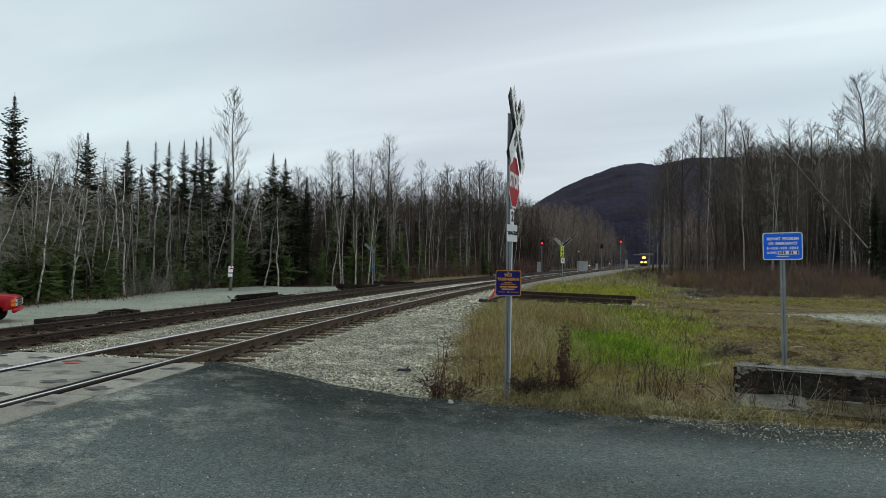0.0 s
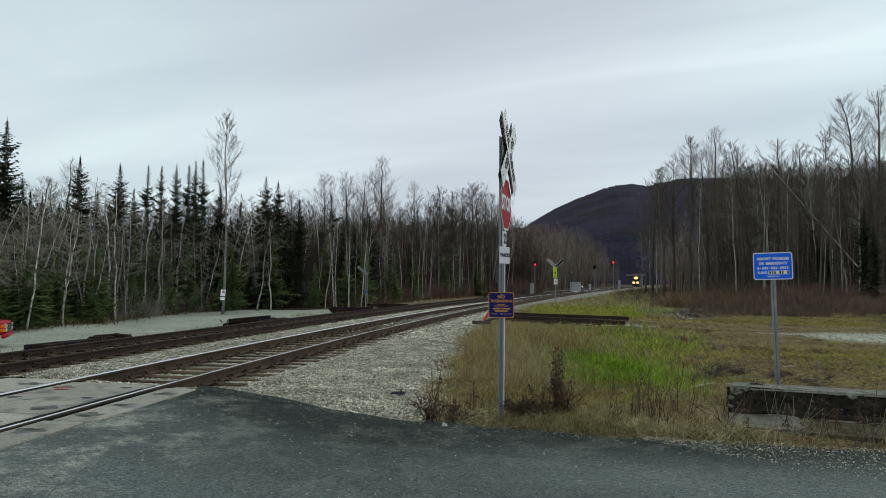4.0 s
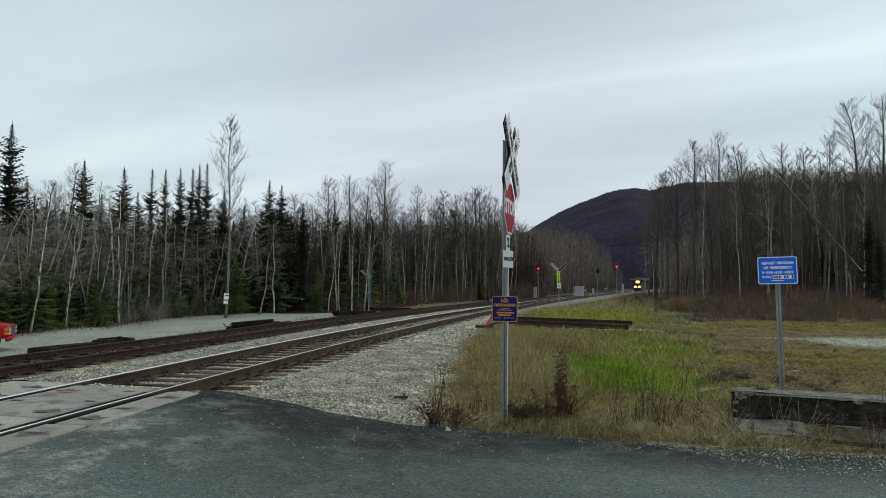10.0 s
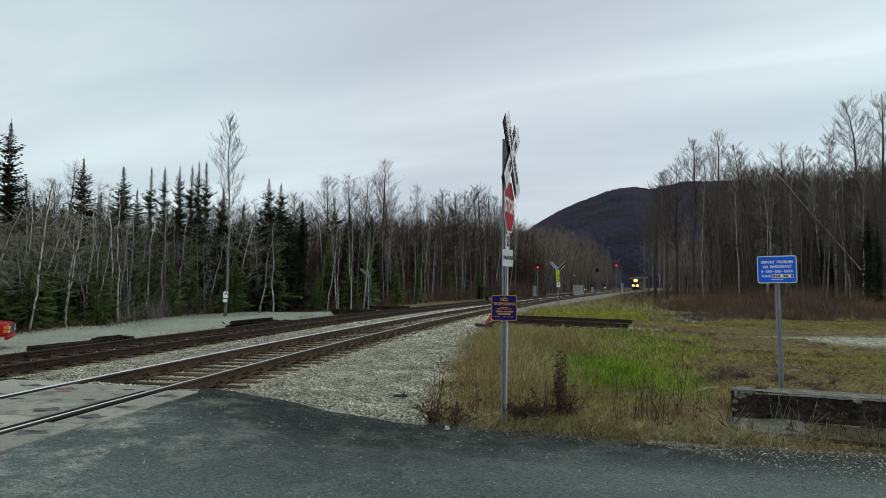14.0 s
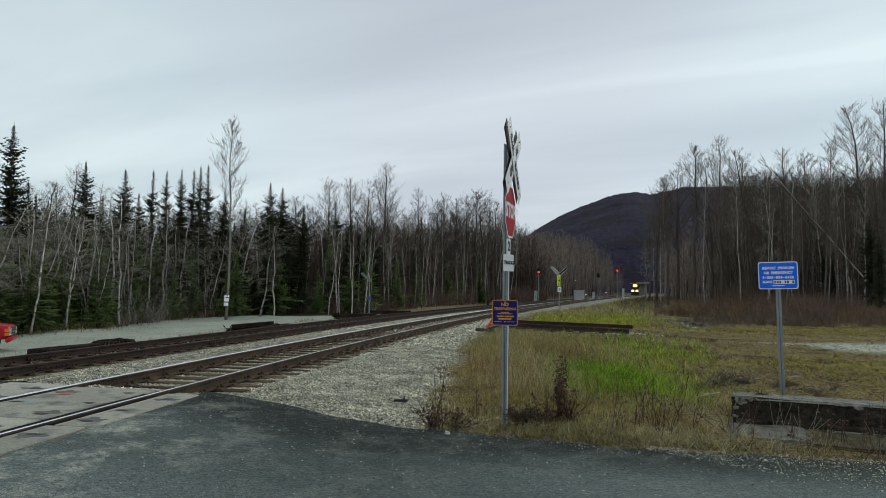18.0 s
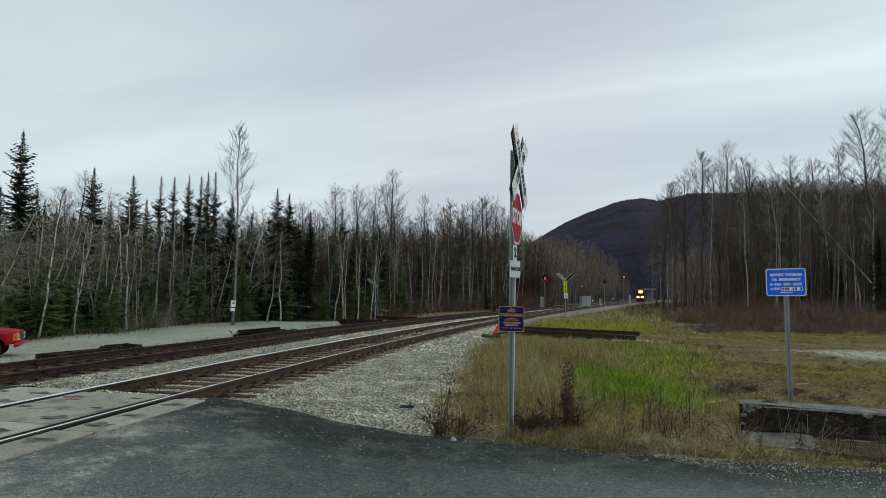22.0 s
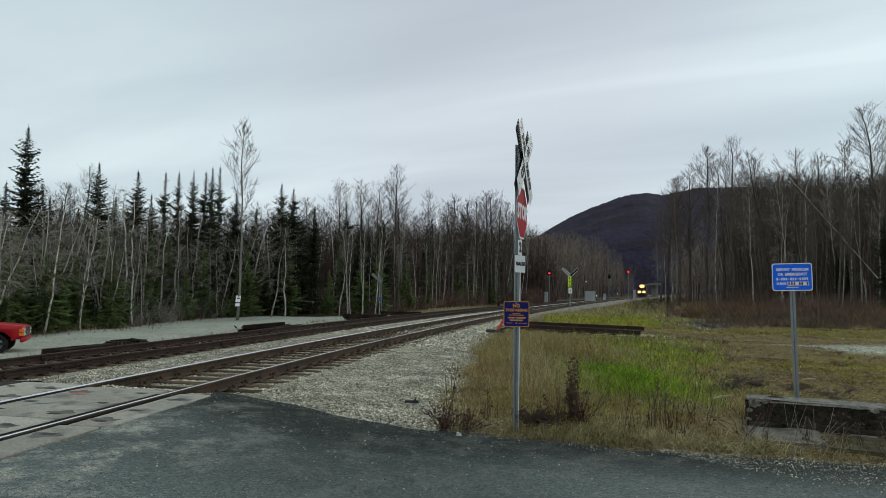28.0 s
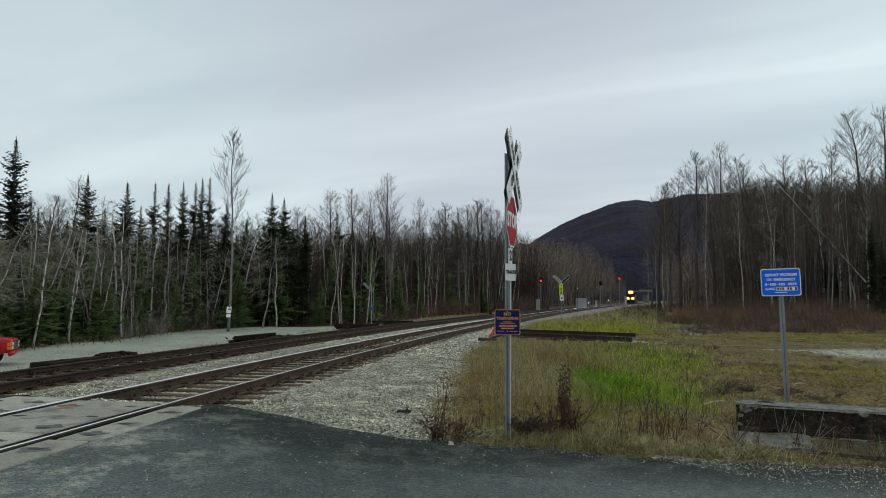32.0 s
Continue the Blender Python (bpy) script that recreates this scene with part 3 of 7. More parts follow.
def asphalt_material():
    """Worn asphalt: dark binder, pale aggregate, streaks along the road and dust carried from the crossing."""
    m = bpy.data.materials.new("asphalt")
    m.use_nodes = True
    n, l = m.node_tree.nodes, m.node_tree.links
    b = n["Principled BSDF"]
    b.inputs["Roughness"].default_value, b.inputs["Specular IOR Level"].default_value = 0.95, 0.05
    co = n.new("ShaderNodeTexCoord")
    mp_ = n.new("ShaderNodeMapping")
    mp_.inputs["Rotation"].default_value, mp_.inputs["Scale"].default_value = (0, 0, radians(20)), (0.55, 1.0, 1)
    l.new(co.outputs["Object"], mp_.inputs["Vector"])

    def noise_of(src, scale, detail, rough):
        t = n.new("ShaderNodeTexNoise")
        t.inputs["Scale"].default_value, t.inputs["Detail"].default_value, t.inputs["Roughness"].default_value = scale, detail, rough
        l.new(src, t.inputs["Vector"])
        return t.outputs["Fac"]

    def ranged(v, lo, hi):
        r = n.new("ShaderNodeMapRange")
        r.inputs["From Min"].default_value, r.inputs["From Max"].default_value = lo, hi
        l.new(v, r.inputs["Value"])
        return r.outputs[0]

    def mixed(f, a, c):
        x = n.new("ShaderNodeMix")
        x.data_type = "RGBA"
        l.new(f, x.inputs["Factor"])
        for key, v in (("A", a), ("B", c)):
            if isinstance(v, tuple):
                x.inputs[key].default_value = (*v, 1)
            else:
                l.new(v, x.inputs[key])
        return x.outputs["Result"]
    broad = mixed(ranged(noise_of(mp_.outputs[0], 0.9, 9, 0.72), 0.34, 0.68), (0.025, 0.03, 0.026), (0.05, 0.058, 0.051))
    grit = noise_of(co.outputs["Object"], 42, 5, 0.8)
    speck = noise_of(co.outputs["Object"], 75, 3, 0.6)
    fleck = ranged(noise_of(co.outputs["Object"], 9, 6, 0.75), 0.52, 0.70)
    broad = mixed(fleck, broad, (0.026, 0.03, 0.026))
    col = mixed(ranged(grit, 0.49, 0.36), broad, (0.014, 0.016, 0.015))
    col = mixed(ranged(speck, 0.66, 0.72), col, (0.42, 0.43, 0.38))
    zone = n.new("ShaderNodeVertexColor")
    zone.layer_name = "dust"
    mul = n.new("ShaderNodeMath")
    mul.operation = "MULTIPLY"
    zs = n.new("ShaderNodeSeparateColor")
    l.new(zone.outputs["Color"], zs.inputs[0])
    l.new(zs.outputs[0], mul.inputs[0])
    polish = n.new("ShaderNodeMath")
    polish.operation, polish.inputs[1].default_value = "MULTIPLY", 0.9
    l.new(zs.outputs[1], polish.inputs[0])
    col = mixed(polish.outputs[0], col, (0.175, 0.207, 0.19))
    l.new(ranged(noise_of(co.outputs["Object"], 1.9, 9, 0.75), 0.48, 0.62), mul.inputs[1])
    col = mixed(mul.outputs[0], col, (0.33, 0.335, 0.28))
    for size, low, high in ((48, 0.8, 1.22), (120, 0.55, 1.45)):
        chip = n.new("ShaderNodeTexVoronoi")
        chip.inputs["Scale"].default_value = size
        l.new(co.outputs["Object"], chip.inputs["Vector"])
        tone = n.new("ShaderNodeSeparateColor")
        l.new(chip.outputs["Color"], tone.inputs[0])
        span = n.new("ShaderNodeMapRange")
        span.inputs["To Min"].default_value, span.inputs["To Max"].default_value = low, high
        l.new(tone.outputs[0], span.inputs["Value"])
        hsv = n.new("ShaderNodeHueSaturation")
        l.new(span.outputs[0], hsv.inputs["Value"])
        l.new(col, hsv.inputs["Color"])
        col = hsv.outputs["Color"]
    l.new(col, b.inputs["Base Color"])
    bp = n.new("ShaderNodeBump")
    bp.inputs["Strength"].default_value, bp.inputs["Distance"].default_value = 0.9, 0.012
    l.new(grit, bp.inputs["Height"])
    l.new(bp.outputs[0], b.inputs["Normal"])
    return m


M_ASPHALT = asphalt_material()

# the road: one sheet with a ragged edge
rb = Build()
xs = np.concatenate([np.arange(-40, -12, 1.0), np.arange(-12, 10, 0.16), np.arange(10, 60.1, 1.0)])
ts = np.concatenate([[0, 0.03, 0.08, 0.15, 0.3, 0.5], np.arange(0.8, 8, 0.4), [9, 10.5]])
for x in xs:
    e = float(road_edge(x)) + 0.035 * noise.noise(Vector((x * 2.2, 0, 0))) + 0.02 * noise.noise(Vector((x * 9.0, 5, 0)))
    for t in ts:
        y = e - t
        z = float(road_z(np.float64(x), np.float64(y))) - 0.045 * (1 - min(t / 0.15, 1)) + 0.006 * noise.noise(Vector((x * 0.8, y * 0.8, 3)))
        rb.v.append((x, y, z))
k = len(ts)
for i in range(len(xs) - 1):
    xm = 0.5 * (xs[i] + xs[i + 1])
    for j in range(k - 1):
        ym = rb.v[i * k + j][1]
        da = float(aside(np.float64(xm), np.float64(ym)))
        if -1.75 < da < 1.28 or -5.85 < da < -4.15:
            continue
        rb.f.append((i * k + j, i * k + j + 1, (i + 1) * k + j + 1, (i + 1) * k + j))
        rb.mi.append(0)
road_me = rb.mesh("road", M_ASPHALT, smooth=True)
rv = np.array(rb.v)
from_edge = road_edge(rv[:, 0]) - rv[:, 1]
wear = step(0.8, 2.9, from_edge + 0.2 * np.sin(rv[:, 0] * 1.3) + 1.2 * step(-0.5, 4.5, rv[:, 0])) * (0.75 + 0.25 * np.sin(from_edge * 2.1 - 1.2)) * (1 - 0.25 * step(3.0, 5.0, from_edge))
dust = np.clip(0.16 + 1.1 * step(3.4, 1.2, aside(rv[:, 0], rv[:, 1])) * step(9.2, 6.0, rv[:, 1]) - 0.15 * step(2.5, 4, rv[:, 0]), 0, 1)
att = road_me.color_attributes.new("dust", "FLOAT_COLOR", "POINT")
att.data.foreach_set("color", np.stack([dust, wear, 0 * dust, np.ones_like(dust)], 1).reshape(-1).astype(np.float32))
tagged(new("road", road_me), "dark grey worn asphalt road with a ragged edge", "road", kind="structure")


# ---- tracks ----
# near-black colour that holds the shade down in the flangeways
M_FLANGEGAP = surf("flangeway gap dark", (0.008, 0.008, 0.008), (0.022, 0.021, 0.019), 5, 50, 0.95, 0.2, spec=0.05)

RAIL_SHAPE = ((-0.07, -0.168), (0.07, -0.168), (0.07, -0.157), (0.012, -0.135), (0.010, -0.045), (0.036, -0.036), (0.036, -0.006), (0.028, 0.0), (0.009, 0.0006), (-0.011, 0.0006),
              (-0.028, 0.0), (-0.036, -0.006), (-0.036, -0.036), (-0.010, -0.045), (-0.012, -0.135), (-0.07, -0.157))


def rail_mesh(off, z, side, y0, y1, head, bright=(7,)):
    """A rail swept along the track; side: -1 or 1. The head's top has a surface of its own."""
    b = Build()
    ys = np.concatenate([np.arange(y0, min(60, y1), 0.8), np.arange(60, y1, 4.0)]) if y1 > 60 else np.arange(y0, y1 + 0.01, 0.8)
    k = len(RAIL_SHAPE)
    for y in ys:
        for u, w in RAIL_SHAPE:
            b.v.append(tuple(beside(y, off + side * 0.7525 + u, z + w)))
    for i in range(len(ys) - 1):
        for j in range(k):
            b.f.append((i * k + j, i * k + (j + 1) % k, (i + 1) * k + (j + 1) % k, (i + 1) * k + j))
            b.mi.append(1 if j in bright else 0)
    b.f.append(tuple(range(k)))
    b.f.append(tuple(reversed(range((len(ys) - 1) * k, len(ys) * k))))
    b.mi += [0, 0]
    return b.mesh("rail", *head)


def plate_and_clips():
    """A tie plate with its spikes and rail anchor humps, rail along y."""
    b = Build()
    b.prism(((-0.17, 0), (0.17, 0), (0.16, 0.018), (0.08, 0.022), (-0.08, 0.022), (-0.16, 0.018)), -0.09, 0.09)
    for s in (-1, 1):
        for y in (-0.05, 0.05):
            b.prism(((s * 0.085 - 0.02, 0.02), (s * 0.085 + 0.02, 0.02), (s * 0.085 + 0.014, 0.06), (s * 0.085 - 0.014, 0.065)), y - 0.014, y + 0.014)
        b.tube([(s * 0.12, -0.05, 0.03), (s * 0.13, -0.02, 0.075), (s * 0.10, 0.02, 0.08), (s * 0.12, 0.05, 0.03)], [0.011] * 4, 5)
    return b.mesh("tie_plate", M_RUST)


def tie_mesh(seed, mat):
    b = box_mesh("tie", 2.6, 0.225, 0.18, mat, 0.012, 1)
    r = random.Random(seed)
    b.transform(Matrix.Translation((0, 0, -0.18)))
    for v in b.vertices:
        v.co += Vector((r.uniform(-0.02, 0.02), r.uniform(-0.008, 0.008), r.uniform(-0.006, 0.004)))
    return b


TIES = [tie_mesh(i, M_TIE) for i in range(4)]
PLATE = plate_and_clips()


def track(name, label, off, z, heads, y0, tie0, count, spread_y):
    t = thing(name, Matrix(), label, "railway track", kind="structure")
    for side in (-1, 1):
        part("rail", rail_mesh(off, z, side, y0, 330, heads, (6, 7, 8, 9, 10) if side < 0 else (7, 8)), t)
    y = tie0
    rest = Build()
    i = 0
    while y < 330:
        s = float(track_slope(y))
        m = Matrix.Translation(beside(y, off + rnd.uniform(-0.06, 0.06), z - 0.172)) @ Matrix.Rotation(-math.atan(s) + rnd.uniform(-0.012, 0.012), 4, "Z")
        if i < count:
            tie = part("tie", TIES[i % 4], t, m=m)
            if i < 70:
                for side in (-1, 1):
                    part("tie_plate", PLATE, tie, m=Matrix.Translation((side * 0.7525, 0, 0.0)))
        else:
            c = [m @ Vector((sx * 1.3, sy * 0.11, sz)) for sz in (0, -0.17) for sx, sy in ((-1, -1), (1, -1), (1, 1), (-1, 1))]
            for q in ((0, 1, 2, 3), (0, 4, 5, 1), (1, 5, 6, 2), (3, 2, 6, 7)):
                rest.poly([c[w] for w in q])
        y += spread_y * (1 if i < count else 1.6)
        i += 1
    ob = part("far_ties", rest.mesh("far_ties", M_TIE), t)
    tagged(ob, kind="stuff")
    return t


main_track = track("main_track", "main railway track with polished rails on dark timber ties in pale ballast", 0, RAIL_Z, (M_RUST, M_SHINE), -6, 9.55, 170, 0.52)
siding = track("siding_track", "rusty siding track on old ties beside the main line", SIDING_OFF, SIDING_Z, (M_RUST2, M_RUST2), -6, 9.9, 120, 0.55)
# bolted joint bars on the siding rails
jb = Build()
jb.prism(((-0.02, -0.13), (0.02, -0.13), (0.025, -0.06), (-0.02, -0.06)), -0.45, 0.45)
for i in range(6):
    jb.tube([(0.02, -0.375 + i * 0.15, -0.095), (0.05, -0.375 + i * 0.15, -0.095)], [0.02, 0.018], 6)
JOINT = jb.mesh("joint_bar", M_RUST2)
for y, side in ((11.3, 1), (14.6, -1), (19.5, 1), (24.5, -1), (30, 1), (13.2, 1)):
    part("joint_bar", JOINT, siding, m=Matrix.Translation(beside(y, SIDING_OFF + side * 0.7525 + 0.03, SIDING_Z)) @ Matrix.Rotation(-math.atan(track_slope(y)), 4, "Z"))


# ---- the level crossing's concrete panels ----
def panel_mesh(w, l, seed):
    b = box_mesh("crossing_panel", w, l, 0.16, M_CONCRETE, 0.012, 1)
    b.transform(Matrix.Translation((0, 0, -0.16)))
    return b


def recess_mesh(r):
    b = Build()
    n = 10
    pts = [((1.7 + 0.25 * math.sin(3 * a)) * r * math.cos(a), r * (1 + 0.2 * math.cos(2 * a + 1)) * math.sin(a), 0.003) for a in (2 * math.pi * i / n for i in range(n))]
    b.poly(pts)
    inner = [(0.55 * x, 0.5 * y, 0.0045) for x, y, _ in pts]
    b.poly(inner)
    return b.mesh("recess", M_HOLE)


RECESS = recess_mesh(0.05)
STAINS = []
for q in range(3):
    b = Build()
    b.poly([((0.15 + 0.05 * math.sin(2.3 * k + q)) * math.cos(k * 0.524), (0.11 + 0.05 * math.cos(1.7 * k + 2 * q)) * math.sin(k * 0.524), 0.0016) for k in range(12)])
    STAINS.append(b.mesh("stain", M_STAIN))
p_gauge, p_field = panel_mesh(1.22, 2.08, 1), panel_mesh(0.44, 2.08, 2)
p_field_l = panel_mesh(0.90, 2.08, 3)
END_Y = 9.1
crossing = thing("level_crossing", Matrix(), "concrete panel level crossing set between and beside the rails", "level crossing", kind="structure")
for col, (d, data) in enumerate(((0.0, p_gauge), (1.075, p_field), (-1.305, p_field_l))):
    for i in range(7):
        d = d + (0.05 if col == 1 and i == 0 else -0.05 if col == 1 and i == 1 else 0.0)
        y = END_Y - 1.05 - 2.1 * i + (0.25 if col == 0 else 0.42 if col == 2 else 0)
        s = math.atan(track_slope(y))
        p = part("crossing_panel", data, crossing, "grey concrete panel with dark lifting recesses", Matrix.Translation(beside(y, d, RAIL_Z - 0.004 + rnd.uniform(-0.006, 0.004))) @ Matrix.Rotation(-s, 4, "Z"))
        w = 0.42 if col == 0 else 0.12 if col == 1 else 0.3
        for sx in ((-1, 1) if col != 1 else (0,)):
            for yy in (-0.72, -0.1, 0.6):
                if rnd.random() < 0.45:
                    part("stain", STAINS[rnd.randrange(3)], p, "dark oily stain", Matrix.Translation((sx * w * 0.9 + rnd.uniform(-0.05, 0.05), yy, 0)))
                part("recess", RECESS, p, m=Matrix.Translation((sx * w + rnd.uniform(-0.05, 0.05), yy + rnd.uniform(-0.1, 0.1), 0)) @ Matrix.Rotation(rnd.uniform(-0.3, 0.3), 4, "Z"))
# black strips beside the rails, standing for the dark of the flangeway gaps
for u in (-0.82, -0.665, 0.665, 0.82):
    b = Build()
    ys = np.arange(-5, 9.31, 0.5)
    for y in ys:
        for du in (-0.049, 0.049) if abs(u) < 0.7 else (-0.028, 0.028):
            b.v.append(tuple(beside(y, u + du, RAIL_Z - 0.013)))
    b.f = [(2 * i, 2 * i + 1, 2 * i + 3, 2 * i + 2) for i in range(len(ys) - 1)]
    b.mi = [0] * len(b.f)
    part("flangeway_strip", b.mesh("flangeway_strip", M_FLANGEGAP), crossing, "black strip as the dark of the flangeway gap")
# a dab of survey paint on the panel
dab = Build()
dab.poly([(-0.11, -0.03, 0), (0.1, -0.035, 0), (0.12, 0.01, 0), (0.02, 0.035, 0), (-0.1, 0.02, 0)])
tagged(new("paint_mark", dab.mesh("paint_mark", M_ORANGE)), "faded red survey paint dab on a concrete panel", "paint mark").matrix_basis = Matrix.Translation(beside(8.72, -0.30, RAIL_Z + 0.008))
blue_dab = tagged(new("paint_mark", dab.mesh("paint_mark", M_BLUEPAINT)), "faded blue survey paint dab on a concrete panel", "paint mark")
blue_dab.matrix_basis = Matrix.Translation(beside(8.0, -0.22, RAIL_Z + 0.008)) @ Matrix.Diagonal((0.8, 0.6, 1, 1))


# ---- ballast stones ----
def scatter_stones(name, label, spots, sizes, mat):
    """Angular stones, each an uneven octahedron, joined into one heap."""
    g = np.random.default_rng(3)
    n = len(spots)
    base = np.array([(1, 0, 0), (0, 1, 0), (-1, 0, 0), (0, -1, 0), (0, 0, 1), (0, 0, -1)], float)
    tri = np.array([(0, 1, 4), (1, 2, 4), (2, 3, 4), (3, 0, 4), (1, 0, 5), (2, 1, 5), (3, 2, 5), (0, 3, 5)])
    v = np.repeat(base[None], n, 0) * g.uniform(0.6, 1.15, (n, 6, 1)) + g.normal(0, 0.22, (n, 6, 3))
    v *= np.stack([g.uniform(0.8, 1.4, n), g.uniform(0.7, 1.2, n), g.uniform(0.5, 0.9, n)], 1)[:, None]
    q, w = g.uniform(0, 6.28, n), g.normal(0, 0.5, n)
    c, s = np.cos(q)[:, None], np.sin(q)[:, None]
    x, y, z = v[..., 0], v[..., 1], v[..., 2]
    cw, sw = np.cos(w)[:, None], np.sin(w)[:, None]
    y, z = y * cw - z * sw, y * sw + z * cw
    v = np.stack([x * c - y * s, x * s + y * c, z], -1) * sizes[:, None, None] + spots[:, None]
    f = (tri[None] + 6 * np.arange(n)[:, None, None]).reshape(-1, 3)
    me = bpy.data.meshes.new(name)
    me.vertices.add(n * 6)
    me.vertices.foreach_set("co", v.reshape(-1).astype(np.float32))
    me.loops.add(len(f) * 3)
    me.loops.foreach_set("vertex_index", f.reshape(-1).astype(np.int32))
    me.polygons.add(len(f))
    me.polygons.foreach_set("loop_start", np.arange(0, len(f) * 3, 3, dtype=np.int32))
    me.update(calc_edges=True)
    me.materials.append(mat)
    return tagged(new(name, me), label, "gravel", kind="stuff")


gen = np.random.default_rng(11)


def bed_spots(n, y0, y1, d0, d1, power=1.0):
    y = y0 + (y1 - y0) * gen.random(n) ** power
    d = gen.uniform(d0, d1, n)
    s = track_slope(y)
    kk = 1 / np.sqrt(1 + s * s)
    px, py = track_x(y) + d * kk, y - d * s * kk
    keep = (py > road_edge(px) - 0.02 + 0.05 * gen.random(n)) & (d < bed_edge(py) + gen.normal(0, 0.18, n))
    px, py = px[keep], py[keep]
    return np.stack([px, py, ground_z(px, py) + 0.006], 1)


near_bed = np.concatenate([bed_spots(32000, 7.0, 13, 1.0, 4.6), bed_spots(20000, 12, 20, 1.0, 4.1), bed_spots(7000, 9.3, 14, -0.7, 0.7), bed_spots(7500, 14, 24, -0.7, 0.7),
                           bed_spots(8000, 8.8, 14, -3.9, -1.0), bed_spots(8500, 14, 26, -3.9, -1.0), bed_spots(500, 9.6, 20, -5.6, -4.4)])
gap_y, gap_d = gen.uniform(9.15, 10.1, 1500), gen.uniform(-0.7, 0.7, 1500)
gap_k = 1 / np.sqrt(1 + track_slope(gap_y) ** 2)
gap_x, gap_y = track_x(gap_y) + gap_d * gap_k, gap_y - gap_d * track_slope(gap_y) * gap_k
near_bed = np.concatenate([near_bed, np.stack([gap_x, gap_y, np.maximum(ground_z(gap_x, gap_y), 0.08) + 0.01], 1)])
scatter_stones("track_ballast", "pale grey crushed stone ballast of the tracks", near_bed, 0.0095 + 0.0135 * gen.random(len(near_bed)) ** 1.6, M_STONE)
mid_bed = np.concatenate([bed_spots(9000, 19, 42, 1.0, 3.2), bed_spots(6000, 25, 50, -3.9, -1.0), bed_spots(6000, 24, 48, -0.7, 0.7), bed_spots(1500, 10, 40, -7.0, -5.6)])
scatter_stones("far_ballast", "pale grey crushed stone ballast of the tracks", mid_bed, 0.02 + 0.03 * gen.random(len(mid_bed)), M_STONE)
xr = gen.uniform(-2.6, 5.2, 2600)
road_crumbs = np.stack([xr, road_edge(xr) - 0.02 - (0.35 + 0.5 * step(1, 4, xr)) * gen.random(2600) ** 2.0, np.zeros(2600)], 1)
road_crumbs[:, 2] = road_z(road_crumbs[:, 0], road_crumbs[:, 1]) + 0.002
scatter_stones("road_grit", "loose grey grit along the asphalt edge", road_crumbs, 0.003 + 0.009 * gen.random(2600) ** 2.5, M_GRIT)
lx = gen.uniform(-3, 6, 9000)
ly = gen.uniform(3.6, 9, 9000)
ok = ly < road_edge(lx) - 0.2
loose = np.stack([lx[ok], ly[ok], road_z(lx[ok], ly[ok]) + 0.002], 1)
pale = loose[::14]
scatter_stones("white_chips", "white stone chips strewn on the asphalt", pale, 0.003 + 0.008 * gen.random(len(pale)) ** 2, M_PALESTONE)
scatter_stones("loose_pebbles", "small pebbles scattered over the asphalt", loose, 0.0024 + 0.011 * gen.random(len(loose)) ** 6, M_GRIT)
px_ = 10.6 + 8.5 * gen.random(2600) ** 0.8
py_ = 20.9 - 0.3 * (px_ - 13.2) + gen.normal(0, 1, 2600) * np.clip(0.3 + 0.35 * (px_ - 10.6), 0.3, 1.7)
clear = np.stack([px_, py_, ground_z(px_, py_) + 0.004], 1)
scatter_stones("clearing_gravel", "pale grey gravel strewn in the mossy clearing", clear, 0.012 + 0.025 * gen.random(2600), M_STONE)
gx2 = gen.uniform(2.2, 5.8, 3000)
verge = np.stack([gx2, road_edge(gx2) - 0.04 - 1.2 * gen.random(3000) ** 1.2 * step(1.6, 4.0, gx2), np.zeros(3000)], 1)
verge[:, 2] = road_z(verge[:, 0], verge[:, 1]) + 0.003
scatter_stones("verge_grit", "pale gravel washed onto the asphalt before the block", verge, 0.003 + 0.008 * gen.random(3000) ** 2, M_STONE)
rx2, ry2 = gen.normal(6.9, 0.75, 700), gen.normal(26.6, 0.55, 700)
ry2 -= 0.72 * (rx2 - 6.9)
under = np.stack([rx2, ry2, ground_z(rx2, ry2) + 0.015], 1)
scatter_stones("stub_gravel", "pale gravel under the spare rails' end", under, 0.018 + 0.025 * gen.random(700), M_STONE)
mx2, my2 = gen.normal(14.2, 0.45, 420), gen.normal(36.5, 2.4, 420)
mx2 += 0.33 * (my2 - 36.5)
mound = np.stack([mx2, my2, ground_z(mx2, my2) + 0.02], 1)
scatter_stones("clearing_stones", "grey stones along the edge of the clearing", mound, 0.03 + 0.05 * gen.random(420), M_GRIT)
sx2, sy2 = gen.normal(0.55, 0.14, 160), gen.normal(8.35, 0.2, 160)
heap = np.stack([sx2, sy2, ground_z(sx2, sy2) + 0.01], 1)
scatter_stones("post_stones", "grey stones strewn by the sign post's foot", heap, 0.015 + 0.022 * gen.random(160), M_STONE)
stone = Build()
for i in range(6):
    a = i * 1.047
    stone.v.append((0.042 * math.cos(a) * (1 + 0.2 * (i % 2)), 0.034 * math.sin(a), 0.0))
for i in range(6):
    a = i * 1.047 + 0.3
    stone.v.append((0.033 * math.cos(a + 0.4) - 0.004 * i, 0.028 * math.sin(a), 0.034 + 0.008 * (i % 3)))
stone.f = [(i, (i + 1) % 6, 6 + (i + 1) % 6, 6 + i) for i in range(6)] + [tuple(range(6, 12)), tuple(reversed(range(6)))]
stone.mi = [0] * 8
tagged(new("pebble", stone.mesh("pebble", M_PALESTONE)), "pale fist-sized stone on the road's edge", "stone").matrix_basis = Matrix.Translation((0.20, 7.46, float(road_z(np.float64(0.2), np.float64(7.46))) - 0.002)) @ Matrix.Diagonal((0.72, 0.72, 0.8, 1))


